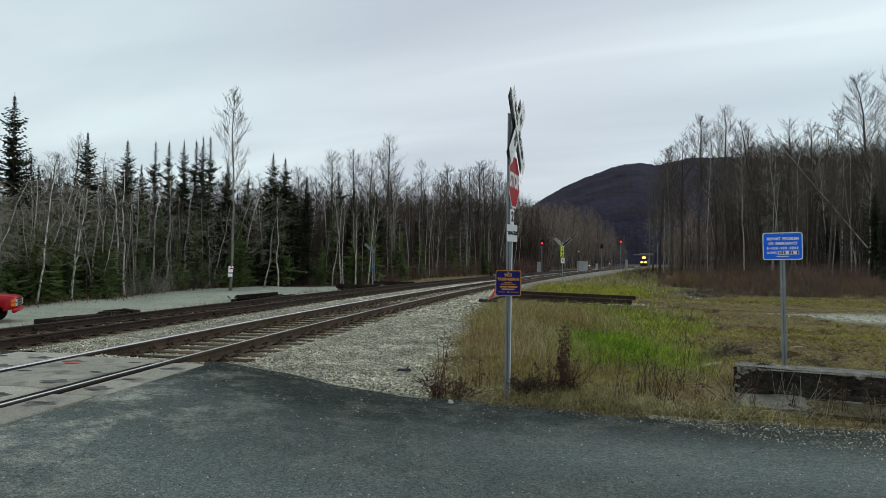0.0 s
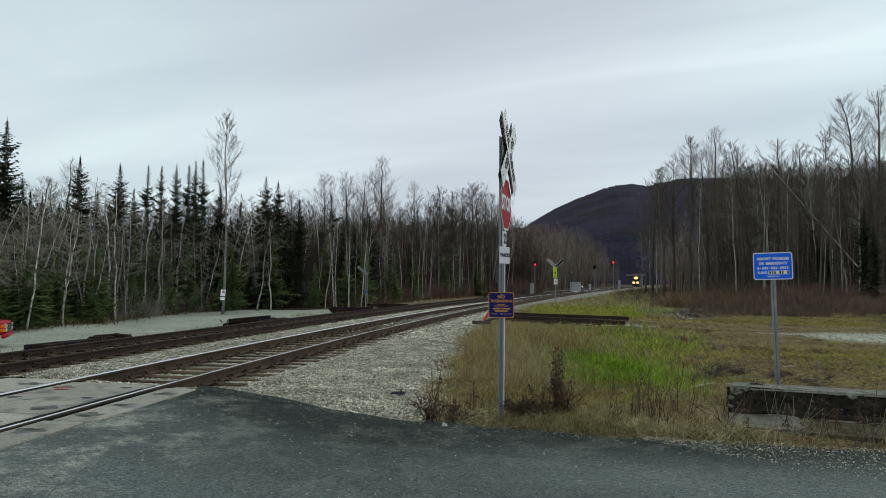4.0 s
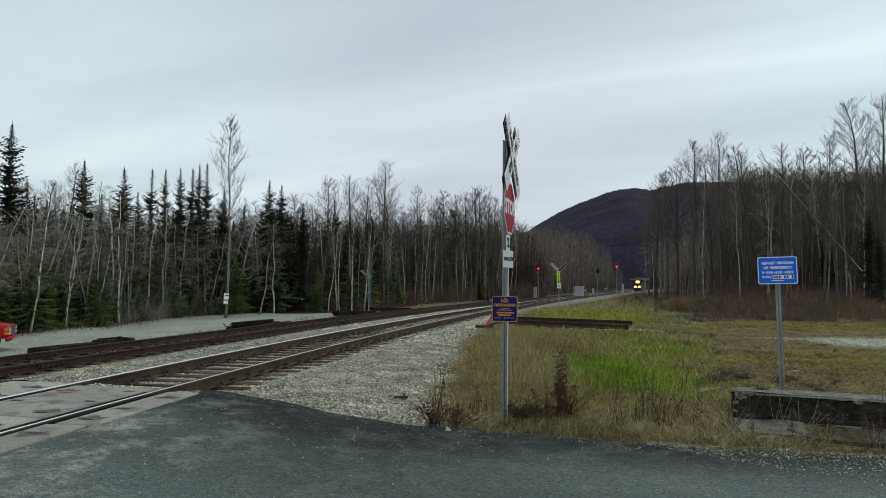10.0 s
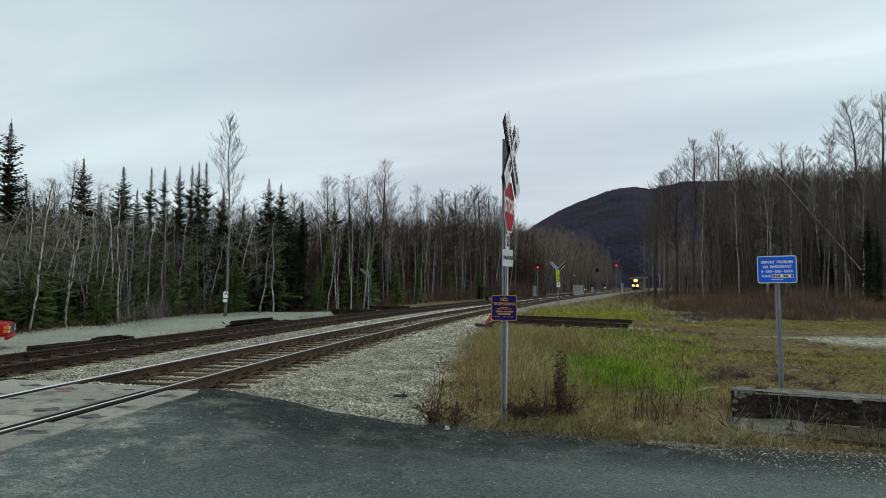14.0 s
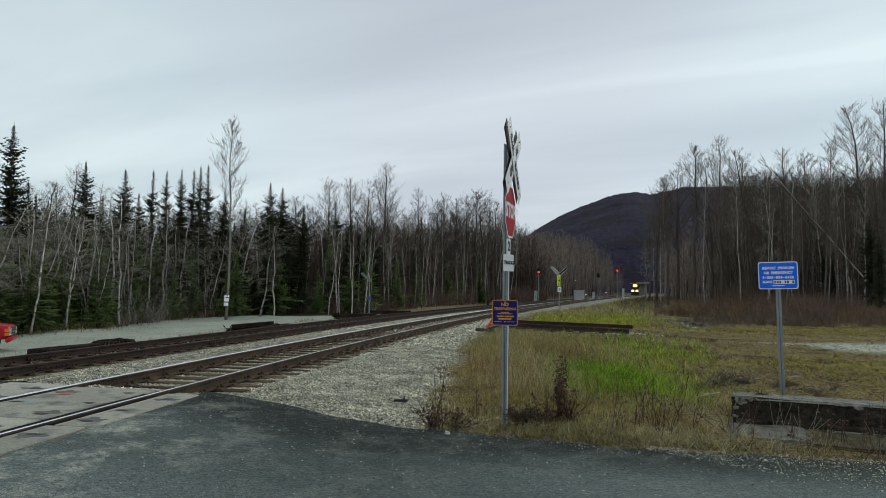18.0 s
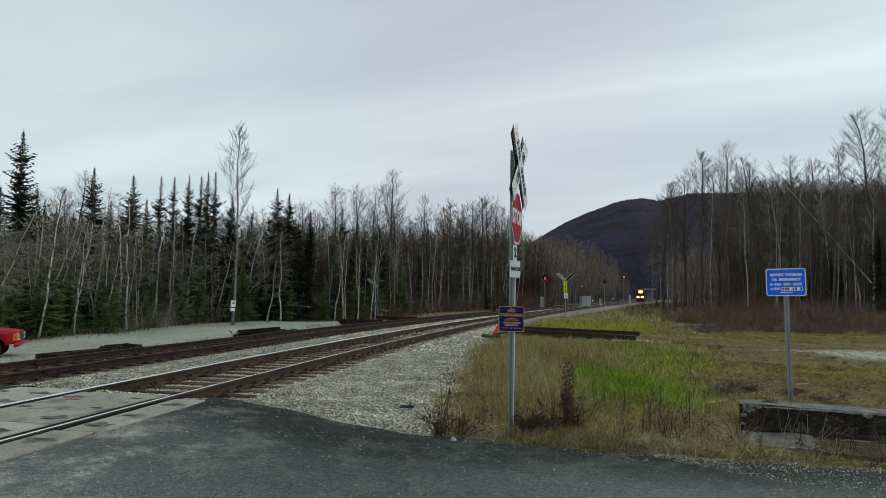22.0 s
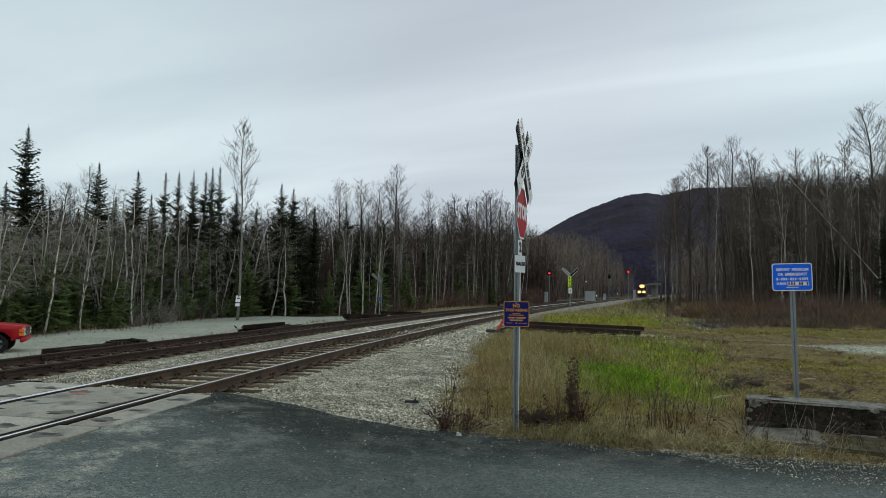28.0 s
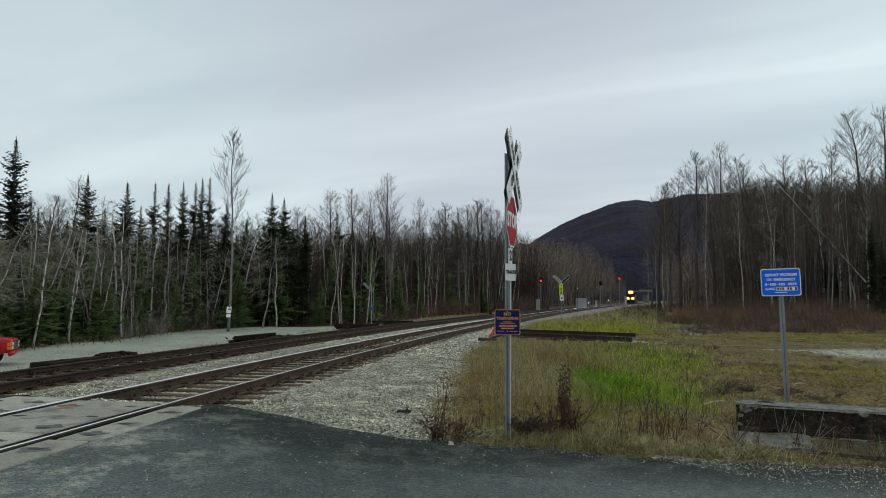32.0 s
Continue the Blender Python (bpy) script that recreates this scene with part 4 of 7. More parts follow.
# ---- signs ----
def channel_post(h, w=0.06):
    """A perforated steel U-channel post along z, its open side to -y."""
    b = Build()
    b.prism(((-w / 2, 0), (-w / 2 + 0.012, 0), (-w / 2 + 0.014, 0.024), (w / 2 - 0.014, 0.024), (w / 2 - 0.012, 0), (w / 2, 0), (w / 2 - 0.008, 0.03), (-w / 2 + 0.008, 0.03)), 0, h,
            m=Matrix(((1, 0, 0, 0), (0, 0, 1, 0), (0, 1, 0, 0), (0, 0, 0, 1))))
    z = 0.05
    while z < h:
        b.poly([(0.006 * math.cos(a), 0.0225, z + 0.009 * math.sin(a)) for a in (2 * math.pi * i / 8 for i in range(8))], 1)
        z += 0.0254 * 1.2
    return b.mesh("post", M_STEEL, M_BLACK)


def bolt_mesh():
    b = Build()
    b.tube([(0, 0, 0), (0, -0.008, 0)], [0.009, 0.007], 6)
    return b.mesh("bolt", M_STEEL)


BOLT = bolt_mesh()


def bars(parent, rows, mat, y=-0.004):
    """Writing too small to read: plain bars. rows: x, z, width, height."""
    for x, z, w, h in rows:
        b = Build()
        b.prism(((x - w / 2, z - h / 2), (x + w / 2, z - h / 2), (x + w / 2, z + h / 2), (x - w / 2, z + h / 2)), y, y + 0.003)
        part("text_bar", b.mesh("text_bar", mat), parent)


def lettering(parent, words, size, mat, x, z, y=-0.004, spacing=1.0):
    """One line of raised letters, each word a part of its own."""
    whole = text_mesh(words, size, mat, 0.0015, spacing)
    xs_all = [v.co.x for v in whole.vertices]
    left = min(xs_all)
    bpy.data.meshes.remove(whole)
    done = ""
    for word in words.split():
        me = text_mesh(word, size, mat, 0.0015, spacing)
        wx = [v.co.x for v in me.vertices]
        start = left
        if done:
            pre = text_mesh(done + " " * words.count(" ") + "|", size, mat, 0.0015, spacing)
            px_all = [v.co.x for v in pre.vertices]
            start = left + max(px_all) - min(px_all)
            bpy.data.meshes.remove(pre)
        part("lettering", me, parent, m=Matrix.Translation((x + start - min(wx), y, z)))
        done += word


def octagon(r, mat, border):
    b = Build()
    b.prism([(r * math.cos(radians(22.5 + 45 * i)), r * math.sin(radians(22.5 + 45 * i))) for i in range(8)], 0, 0.003)
    q = r * 0.945
    b.prism([(q * math.cos(radians(22.5 + 45 * i)), q * math.sin(radians(22.5 + 45 * i))) for i in range(8)], -0.002, 0.001, 1)
    return b.mesh("stop_plate", border, mat)


# crossing sign: crossbuck, stop sign and track count on one post beside the road
POST = Vector((0.865, 7.95, gz(0.865, 7.95) - 0.03))
cs = thing("crossing_sign", Matrix.Translation(POST),
           "railroad crossbuck, red stop sign and track plate on a galvanised post", "crossing sign")
part("post", channel_post(3.4), cs, m=Matrix.Rotation(radians(-12), 4, "Z"))
white_pole = Build()
white_pole.tube([(0.034, 0.02, 0.0), (0.046, 0.02, 2.3)], [0.008, 0.008], 6)
part("marker_rod", white_pole.mesh("marker_rod", M_SIGNWHITE), cs, "thin white rod fixed along the post")
FACE = radians(72.3)
head = part("stop_sign", octagon(0.33, M_SIGNRED, M_SIGNWHITE), cs, "red octagonal stop sign", Matrix.Translation((0.055, -0.02, 2.578)) @ Matrix.Rotation(FACE, 4, "Z"))
lettering(head, "STOP", 0.235, M_SIGNWHITE, 0, 0, spacing=1.0)
for sgn, words in ((1, "RAIL   ROAD"), (-1, "CROSSING")):
    m = Matrix.Translation((0.096 + 0.005 * sgn, -0.02, 3.18)) @ Matrix.Rotation(FACE, 4, "Z") @ Matrix.Rotation(radians(45 * sgn + 4), 4, "Y")
    blade = part("crossbuck_blade", plate_mesh("crossbuck_blade", 1.1, 0.215, M_SIGNWHITE, 0.004, 0.012), cs, "white crossbuck blade with black letters", m)
    lettering(blade, words, 0.13, M_BLACK, 0, 0)
    for x in (-0.46, 0, 0.46):
        part("bolt", BOLT, blade, m=Matrix.Translation((x, 0, 0)))
# the second pair of blades for the other approach, seen from behind and edge-on
for sgn in (1, -1):
    m = Matrix.Translation((0.06 - 0.005 * sgn, 0.0, 3.175)) @ Matrix.Rotation(FACE + math.pi, 4, "Z") @ Matrix.Rotation(radians(45 * sgn), 4, "Y")
    part("rear_blade", plate_mesh("rear_blade", 1.1, 0.215, M_DARKSTEEL, 0.004, 0.012), cs, "dark back of a rear crossbuck blade", m)
num = part("track_count", plate_mesh("track_count", 0.13, 0.18, M_SIGNWHITE, 0.003, 0.012), cs, "white plate with the number two", Matrix.Translation((0.036, -0.02, 2.165)) @ Matrix.Rotation(radians(64), 4, "Z"))
lettering(num, "2", 0.16, M_BLACK, 0, 0)
trk = part("tracks_plate", plate_mesh("tracks_plate", 0.23, 0.2, M_SIGNWHITE, 0.003, 0.015), cs, "white plate reading tracks", Matrix.Translation((0.038, -0.022, 1.974)) @ Matrix.Rotation(radians(52), 4, "Z"))
lettering(trk, "TRACKS", 0.058, M_BLACK, 0, 0)
nt = part("no_trespassing_sign", plate_mesh("no_trespassing_sign", 0.30, 0.30, M_NAVY, 0.003, 0.02, M_GOLD, 0.009), cs, "navy and gold no trespassing sign", Matrix.Translation((0.0, -0.012, 1.386)) @ Matrix.Rotation(radians(-6), 4, "Z"))
lettering(nt, "NO", 0.055, M_GOLD, 0, 0.095)
lettering(nt, "TRESPASSING", 0.043, M_GOLD, 0, 0.045)
bars(nt, ((0, 0.005, 0.09, 0.008), (0, -0.012, 0.17, 0.008), (-0.055, -0.043, 0.085, 0.017), (0.052, -0.043, 0.11, 0.017), (0, -0.072, 0.15, 0.016), (-0.08, -0.105, 0.08, 0.006), (0.07, -0.105, 0.1, 0.006)), M_GOLD)
for z in (0.125, -0.105):
    part("bolt", BOLT, nt, m=Matrix.Translation((0.0, -0.002, z)))

# blue emergency notice on its own post
bp_x, bp_y = 5.40, 10.35
bs = thing("emergency_sign", Matrix.Translation((bp_x, bp_y, gz(bp_x, bp_y) - 0.04)) @ Matrix.Rotation(radians(-1.6), 4, "Y"), "blue emergency notice sign on a galvanised channel post", "sign")
part("post", channel_post(2.13, 0.075), bs, m=Matrix.Rotation(radians(-22), 4, "Z"))
pl = part("notice_plate", plate_mesh("notice_plate", 0.625, 0.445, M_SIGNBLUE, 0.003, 0.04, M_SIGNWHITE, 0.015), bs, "blue plate with white letters and border",
          Matrix.Translation((-0.005, -0.02, 1.993)) @ Matrix.Rotation(radians(-24), 4, "Z") @ Matrix.Diagonal((0.885, 1, 0.95, 1)))
lettering(pl, "REPORT PROBLEM", 0.06, M_SIGNWHITE, 0, 0.118)
lettering(pl, "OR EMERGENCY", 0.06, M_SIGNWHITE, 0, 0.042)
bars(pl, [(-0.232 + 0.0357 * i, -0.032, 0.021, 0.042) for i in range(14) if i not in (1, 5, 9)] + [(-0.232 + 0.0357 * i, -0.032, 0.02, 0.009) for i in (1, 5, 9)], M_SIGNWHITE)
lettering(pl, "X-ING", 0.054, M_SIGNWHITE, -0.17, -0.107)
bars(pl, ((0.09, -0.107, 0.33, 0.06),), M_SIGNWHITE)
bars(pl, [(-0.048 + 0.04 * i, -0.107, 0.026, 0.042) for i in range(8) if i not in (3, 6)], M_BLACK, -0.0065)
bars(pl, ((0, -0.165, 0.19, 0.012),), M_SIGNWHITE)
for z in (0.19, -0.19):
    part("bolt", BOLT, pl, m=Matrix.Translation((0, -0.002, z)))

# far milepost with its V-shaped blades, lime plate and white tag
fx, fy = 9.6, 51.0
mp = thing("milepost", Matrix.Translation((fx, fy, gz(fx, fy) - 0.05)), "lime-green milepost plate under a V of blades on a thin post", "milepost")
fb = Build()
fb.tube([(0, 0, 0), (0, 0, 2.85)], [0.035, 0.03], 6)
part("post", fb.mesh("post", M_STEEL), mp)
for sgn, mat in ((1, M_BLACK), (-1, M_STEEL)):
    m = Matrix.Translation((sgn * 0.30, -0.03, 3.15)) @ Matrix.Rotation(radians(-42 * sgn), 4, "Y")
    part("blade", plate_mesh("blade", 0.82, 0.19, mat, 0.004, 0.012, M_SIGNWHITE, 0.02), mp, "", m)
lime = part("number_plate", plate_mesh("number_plate", 0.25, 0.84, M_LIME, 0.004, 0.02), mp, "fluorescent lime plate with black figures", Matrix.Translation((-0.05, -0.04, 2.42)))
for i, c in enumerate("142"):
    lettering(lime, c, 0.27, M_BLACK, 0, 0.27 - 0.27 * i)
tag = part("white_tag", plate_mesh("white_tag", 0.28, 0.4, M_SIGNWHITE, 0.004, 0.02), mp, "small white tag", Matrix.Translation((0.0, -0.04, 1.75)))
bars(tag, ((0, 0.05, 0.12, 0.05), (0, -0.03, 0.12, 0.05)), M_BLACK)

# the crossing sign on the far side of the tracks, seen from behind
qx, qy = -3.95, 42.5
rs = thing("far_crossing_sign", Matrix.Translation((qx, qy, gz(qx, qy) - 0.05)), "grey back of a far crossing sign with a small blue plate", "crossing sign")
fb = Build()
fb.tube([(0, 0, 0), (-0.03, 0, 2.75)], [0.04, 0.035], 6)
part("post", fb.mesh("post", M_STEEL), rs)
part("blade", plate_mesh("blade", 0.85, 0.16, M_STEEL, 0.004, 0.012), rs, "", Matrix.Translation((-0.22, -0.03, 2.6)) @ Matrix.Rotation(radians(40), 4, "Y") @ Matrix.Rotation(radians(25), 4, "Z"))
part("blue_plate", plate_mesh("blue_plate", 0.24, 0.26, M_DULLBLUE, 0.004, 0.02, M_STEEL, 0.01), rs, "small blue notice plate", Matrix.Translation((0.0, -0.05, 1.28)))

# concrete block wall and its footing
WA = math.atan2(-0.42, 1.0)
wall_m = Matrix.Translation((3.72, 8.33, 0.0)) @ Matrix.Rotation(WA, 4, "Z")
bw = thing("concrete_block", wall_m, "dark stained old concrete block with a pale chipped top", "concrete block")
bm = bmesh.new()
bmesh.ops.create_cube(bm, size=1, matrix=Matrix.Translation((2.2, 0.2, 0.175)) @ Matrix.Diagonal((4.4, 0.42, 0.40, 1)))
bmesh.ops.bevel(bm, geom=bm.edges[:], offset=0.02, segments=2, affect="EDGES")
bmesh.ops.subdivide_edges(bm, edges=[e for e in bm.edges if e.calc_length() > 0.3], cuts=14, use_grid_fill=True)
for v in bm.verts:
    q = v.co.copy()
    v.co += 0.04 * noise.noise_vector(q * 2.7) + 0.025 * noise.noise_vector(q * 7)
    if q.x < 0.12:
        v.co.x += 0.06 * abs(noise.noise(q * 5))
me = bpy.data.meshes.new("block")
bm.to_mesh(me)
bm.free()
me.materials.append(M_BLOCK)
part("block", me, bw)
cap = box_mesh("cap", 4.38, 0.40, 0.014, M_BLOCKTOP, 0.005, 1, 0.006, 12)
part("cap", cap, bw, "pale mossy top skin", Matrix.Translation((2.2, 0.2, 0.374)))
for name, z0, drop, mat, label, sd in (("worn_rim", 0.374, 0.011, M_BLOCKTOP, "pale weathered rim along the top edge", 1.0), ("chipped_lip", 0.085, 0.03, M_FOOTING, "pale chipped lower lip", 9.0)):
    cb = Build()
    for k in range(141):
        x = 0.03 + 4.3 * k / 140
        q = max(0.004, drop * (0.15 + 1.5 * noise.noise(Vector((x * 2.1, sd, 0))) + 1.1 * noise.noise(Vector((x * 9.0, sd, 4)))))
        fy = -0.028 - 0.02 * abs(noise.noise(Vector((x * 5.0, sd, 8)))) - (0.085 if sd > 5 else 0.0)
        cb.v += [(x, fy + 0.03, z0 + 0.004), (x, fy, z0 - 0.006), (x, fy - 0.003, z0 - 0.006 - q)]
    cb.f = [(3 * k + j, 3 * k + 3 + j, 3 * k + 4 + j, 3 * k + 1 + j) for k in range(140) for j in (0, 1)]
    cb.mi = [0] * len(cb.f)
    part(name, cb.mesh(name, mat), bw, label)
for i, (x, z, size) in enumerate(((0.09, 0.335, 0.06), (0.04, 0.255, 0.035), (0.2, 0.362, 0.03), (0.035, 0.15, 0.03), (1.35, 0.345, 0.04))):
    cb = Build()
    cb.prism([(x + size * (1 + 1.1 * noise.noise(Vector((k * 0.9, i * 3.1, 0)))) * math.cos(k * 0.449), z + 0.7 * size * (1 + 1.2 * noise.noise(Vector((k * 0.9, i * 3.1, 7)))) * math.sin(k * 0.449)) for k in range(14)], -0.034, 0.02)
    part("chip_scar", cb.mesh("chip_scar", M_BLOCKTOP), bw, "pale broken patch")
lg = box_mesh("ledge", 4.3, 0.12, 0.075, M_BLOCK, 0.015, 1, 0.03, 14)
part("ledge", lg, bw, "ragged projecting lower lip", Matrix.Translation((2.18, -0.05, 0.06)))
ft = thing("wall_footing", Matrix.Translation((3.5, 7.98, -0.09)) @ Matrix.Rotation(WA, 4, "Z"), "pale concrete footing below the stained block", "footing")
part("slab", box_mesh("slab", 4.2, 0.9, 0.17, M_DIRT, 0.02, 2, 0.02, 10), ft, "footing caked with soil", m=Matrix.Translation((2.15, -0.1, -0.01)))
part("bare_end", box_mesh("bare_end", 0.85, 0.93, 0.175, M_FOOTING, 0.03, 2, 0.03, 6), ft, "bare pale end of the footing", Matrix.Translation((0.42, -0.11, 0)))


# ---- spare rails on the grass, timber piles, marker ----
sp = thing("stub_rails", Matrix(), "two rusty rail lengths lying on ties in the grass", "rails")
for y0, x0, x1, y1, z in ((31.6, 3.4, 8.45, 28.4, 0.27), (28.9, 3.3, 7.45, 25.5, 0.25)):
    a, c = Vector((x0, y0, z)), Vector((x1, y1, z - 0.02))
    u = (c - a).normalized()
    side = Vector((u.y, -u.x, 0))
    b = Build()
    for p in (a, c):
        for s, w in RAIL_SHAPE:
            b.v.append(tuple(p + side * s + Vector((0, 0, w))))
    k = len(RAIL_SHAPE)
    b.f = [(j, (j + 1) % k, k + (j + 1) % k, k + j) for j in range(k)] + [tuple(range(k)), tuple(reversed(range(k, 2 * k)))]
    b.mi = [0] * len(b.f)
    part("rail", b.mesh("rail", M_RUST2), sp)
for i in range(7):
    t = (i + 0.5) / 7
    p = Vector((3.6 + 4.1 * t, 30.2 - 3.3 * t, 0.07))
    part("tie", TIES[i % 4], sp, m=Matrix.Translation(p) @ Matrix.Rotation(radians(50 + rnd.uniform(-5, 5)), 4, "Z"))


def timber_pile(x, y, turn, rows, length, label, slope=0.0, mess=0.05, chunks=0):
    """Old ties stacked loosely. rows: how many lie in each layer."""
    t = thing("timber_pile", Matrix.Translation((x, y, gz(x, y) - 0.03)) @ Matrix.Rotation(turn, 4, "Z"), label, "timber pile", "old tie piles")
    for j, n in enumerate(rows):
        for i in range(n):
            beam = box_mesh("timber", length * rnd.uniform(0.85, 1.05), 0.23, 0.18, M_PILE, 0.02, 1, 0.018)
            part("timber", beam, t, m=Matrix.Translation((rnd.uniform(-0.25, 0.25), (i - n / 2) * 0.26, j * 0.185)) @ Matrix.Rotation(rnd.gauss(0, mess), 4, "Z") @ Matrix.Rotation(slope + rnd.gauss(0, 0.25 * mess), 4, "Y"))
    for i in range(9 if mess > 0.2 else 0):
        b = Build()
        q = Vector((rnd.uniform(-0.5, 0.5) * length, rnd.uniform(-0.3, 0.3), 0.12 + 0.15 * rnd.random()))
        b.tube([q, q + Vector((rnd.gauss(0, 0.12), rnd.gauss(0, 0.05), rnd.uniform(0.02, 0.14)))], [0.03, 0.008], 4)
        part("splinter", b.mesh("splinter", M_PILE), t)
    for i in range(chunks):
        piece = box_mesh("timber_piece", rnd.uniform(0.3, 0.9), rnd.uniform(0.05, 0.14), rnd.uniform(0.04, 0.09), M_PILE, 0.012, 1, 0.015)
        part("timber_piece", piece, t, m=Matrix.Translation((rnd.uniform(-0.55, 0.55) * length, rnd.uniform(-0.3, 0.25), rnd.uniform(0.04, 0.13))) @ Euler((rnd.uniform(-0.3, 0.3), rnd.uniform(-0.22, 0.22), rnd.uniform(-0.35, 0.35))).to_matrix().to_4x4())
    return t


def left_spot(y, d):
    p = beside(y, d)
    return p.x, p.y


for y, d, turn, rows, length, slope, mess in ((17.6, -7.75, 1.41, (2,), 2.4, 0.0, 0.1), (19.3, -7.85, 1.36, (1,), 1.7, 0.0, 0.12),
                                        (27.4, -7.45, 1.0, (3, 1), 2.5, -0.08, 0.21), (29.2, -7.3, 1.05, (1,), 2.2, -0.03, 0.1),
                                        (38.6, -7.3, 0.3, (3, 3), 2.5, 0.0, 0.04), (45.5, -7.4, 0.3, (3, 2), 2.6, 0.0, 0.04)):
    x, yy = left_spot(y, d)
    timber_pile(x, yy, turn, rows, length, "pile of dark weathered railway ties beside the siding", slope, mess, 10 if y < 30 else 2)

mk = thing("derail_marker", Matrix.Translation((1.98, 24.9, gz(1.98, 24.9) + 0.06)), "leaning faded red marker bar on a dark iron foot", "marker")
b = Build()
b.tube([(0, 0, 0.02), (0.32, 0, 0.58)], [0.045, 0.045], 6)
part("bar", b.mesh("bar", M_ORANGE), mk)
b = Build()
b.tube([(-0.35, 0.1, 0.06), (0.3, -0.15, 0.06)], [0.06, 0.06], 6)
b.tube([(-0.1, 0, 0.05), (0.7, 0.3, 0.25)], [0.04, 0.04], 6)
part("foot", b.mesh("foot", M_DARKSTEEL), mk)
shard = thing("scrap_iron", Matrix.Translation((-0.42, 9.75, gz(-0.42, 9.75) + 0.01)) @ Matrix.Rotation(0.1, 4, "Z"), "dark scrap of iron lying on the ballast", "scrap")
part("plate", box_mesh("plate", 0.2, 0.07, 0.035, M_DARKSTEEL, 0.008), shard)


# ---- signals and cabinet ----
def signal(x, y, h, label, lit=True):
    s = thing("signal_mast", Matrix.Translation((x, y, gz(x, y))), label, "railway signal", "railway signals")
    b = Build()
    b.tube([(0, 0, 0), (0, 0, 0.25)], [0.22, 0.2], 8)
    b.tube([(0, 0, 0.25), (0, 0, h)], [0.075, 0.065], 8)
    part("mast", b.mesh("mast", M_STEEL), s)
    b = Build()
    b.tube([(0.28, 0.1, 0.2), (0.28, 0.1, h - 0.3)], [0.02, 0.02], 4)
    b.tube([(0.5, 0.1, 0.2), (0.5, 0.1, h - 0.3)], [0.02, 0.02], 4)
    z = 0.5
    while z < h - 0.4:
        b.tube([(0.28, 0.1, z), (0.5, 0.1, z)], [0.014, 0.014], 4)
        z += 0.35
    if not lit:
        part("ladder", b.mesh("ladder", M_STEEL), s)
    b = Build()
    b.tube([(0, -0.02, 0), (0, 0.03, 0)], [0.36, 0.36], 16)
    b.tube([(0, 0.03, 0), (0, 0.35, 0)], [0.2, 0.17], 12)
    hd = part("signal_head", b.mesh("signal_head", M_BLACK), s, "round black signal head", Matrix.Translation((0, -0.12, h + 0.1)))
    b = Build()
    b.prism([(0.33 * math.cos(a), 0.33 * math.sin(a) + 0.28) for a in (2 * math.pi * i / 16 for i in range(16))], -0.015, 0.02)
    part("backplate", b.mesh("backplate", M_BLACK), hd)
    b = Build()
    b.tube([(0, -0.05, 0), (0, -0.022, 0)], [0.16 * y / 105, 0.17 * y / 105], 16)
    part("lamp", b.mesh("lamp", M_SIGNAL if lit else M_GLASS), hd, "glowing red lamp" if lit else "dark lamp")
    b = Build()
    for i in range(9):
        a0, a1 = radians(180 * i / 9), radians(180 * (i + 1) / 9)
        b.poly([(0.36 * math.cos(a0), -0.02, 0.36 * math.sin(a0)), (0.36 * math.cos(a1), -0.02, 0.36 * math.sin(a1)), (0.35 * math.cos(a1), -0.3, 0.35 * math.sin(a1)), (0.35 * math.cos(a0), -0.3, 0.35 * math.sin(a0))])
    part("hood", b.mesh("hood", M_BLACK), hd)
    return s


signal(16.49, 105, 4.55, "grey signal mast with a glowing red lamp beside the tracks")
signal(43.33, 158, 6.4, "tall grey signal mast with a glowing red lamp beside the tracks")
signal(35.15, 143, 4.8, "dark signal mast seen from behind, with a ladder", lit=False)


def cabinet(name, x, y, w, d, h, mat, label):
    c = thing(name, Matrix.Translation((x, y, gz(x, y) - 0.02)) @ Matrix.Rotation(-0.25, 4, "Z"), label, "cabinet")
    part("body", box_mesh("body", w, d, h, mat, 0.03), c)
    part("roof", box_mesh("roof", w + 0.12, d + 0.12, 0.08, mat, 0.02), c, m=Matrix.Translation((0, 0, h - 0.004)))
    part("door", box_mesh("door", w * 0.42, 0.04, h * 0.82, mat, 0.01), c, m=Matrix.Translation((w * 0.22, -d / 2 - 0.012, h * 0.06)))
    part("door_handle", box_mesh("door_handle", 0.05, 0.05, 0.2, M_DARKSTEEL, 0.01), c, m=Matrix.Translation((w * 0.05, -d / 2 - 0.04, h * 0.45)))
    return c


cabinet("signal_hut", 28.95, 133, 1.95, 1.6, 1.9, M_HUT, "silver sheet-metal signal hut beside the tracks")
for x, y, h in ((15.9, 104, 1.7), (33.95, 142, 1.3), (44.2, 156, 2.3)):
    cabinet("relay_case", x, y, 0.5, 0.4, h, M_HUT, "narrow silver relay case beside a signal")
for x, y, z in ((27.5, 130, 3.8), (36.6, 142, 1.4), (29.9, 131.5, 0.9)):
    lp = thing("marker_lamp", Matrix.Translation((x, y, gz(x, y))), "small white lamp on a thin dark pole", "lamp")
    b = Build()
    b.tube([(0, 0, 0), (0, 0, z)], [0.03, 0.025], 5)
    part("pole", b.mesh("pole", M_DARKSTEEL), lp)
    b = Build()
    b.tube([(0, -0.1, z), (0, 0.05, z)], [0.09, 0.06], 8)
    part("lamp", b.mesh("lamp", M_LAMPWHITE), lp)


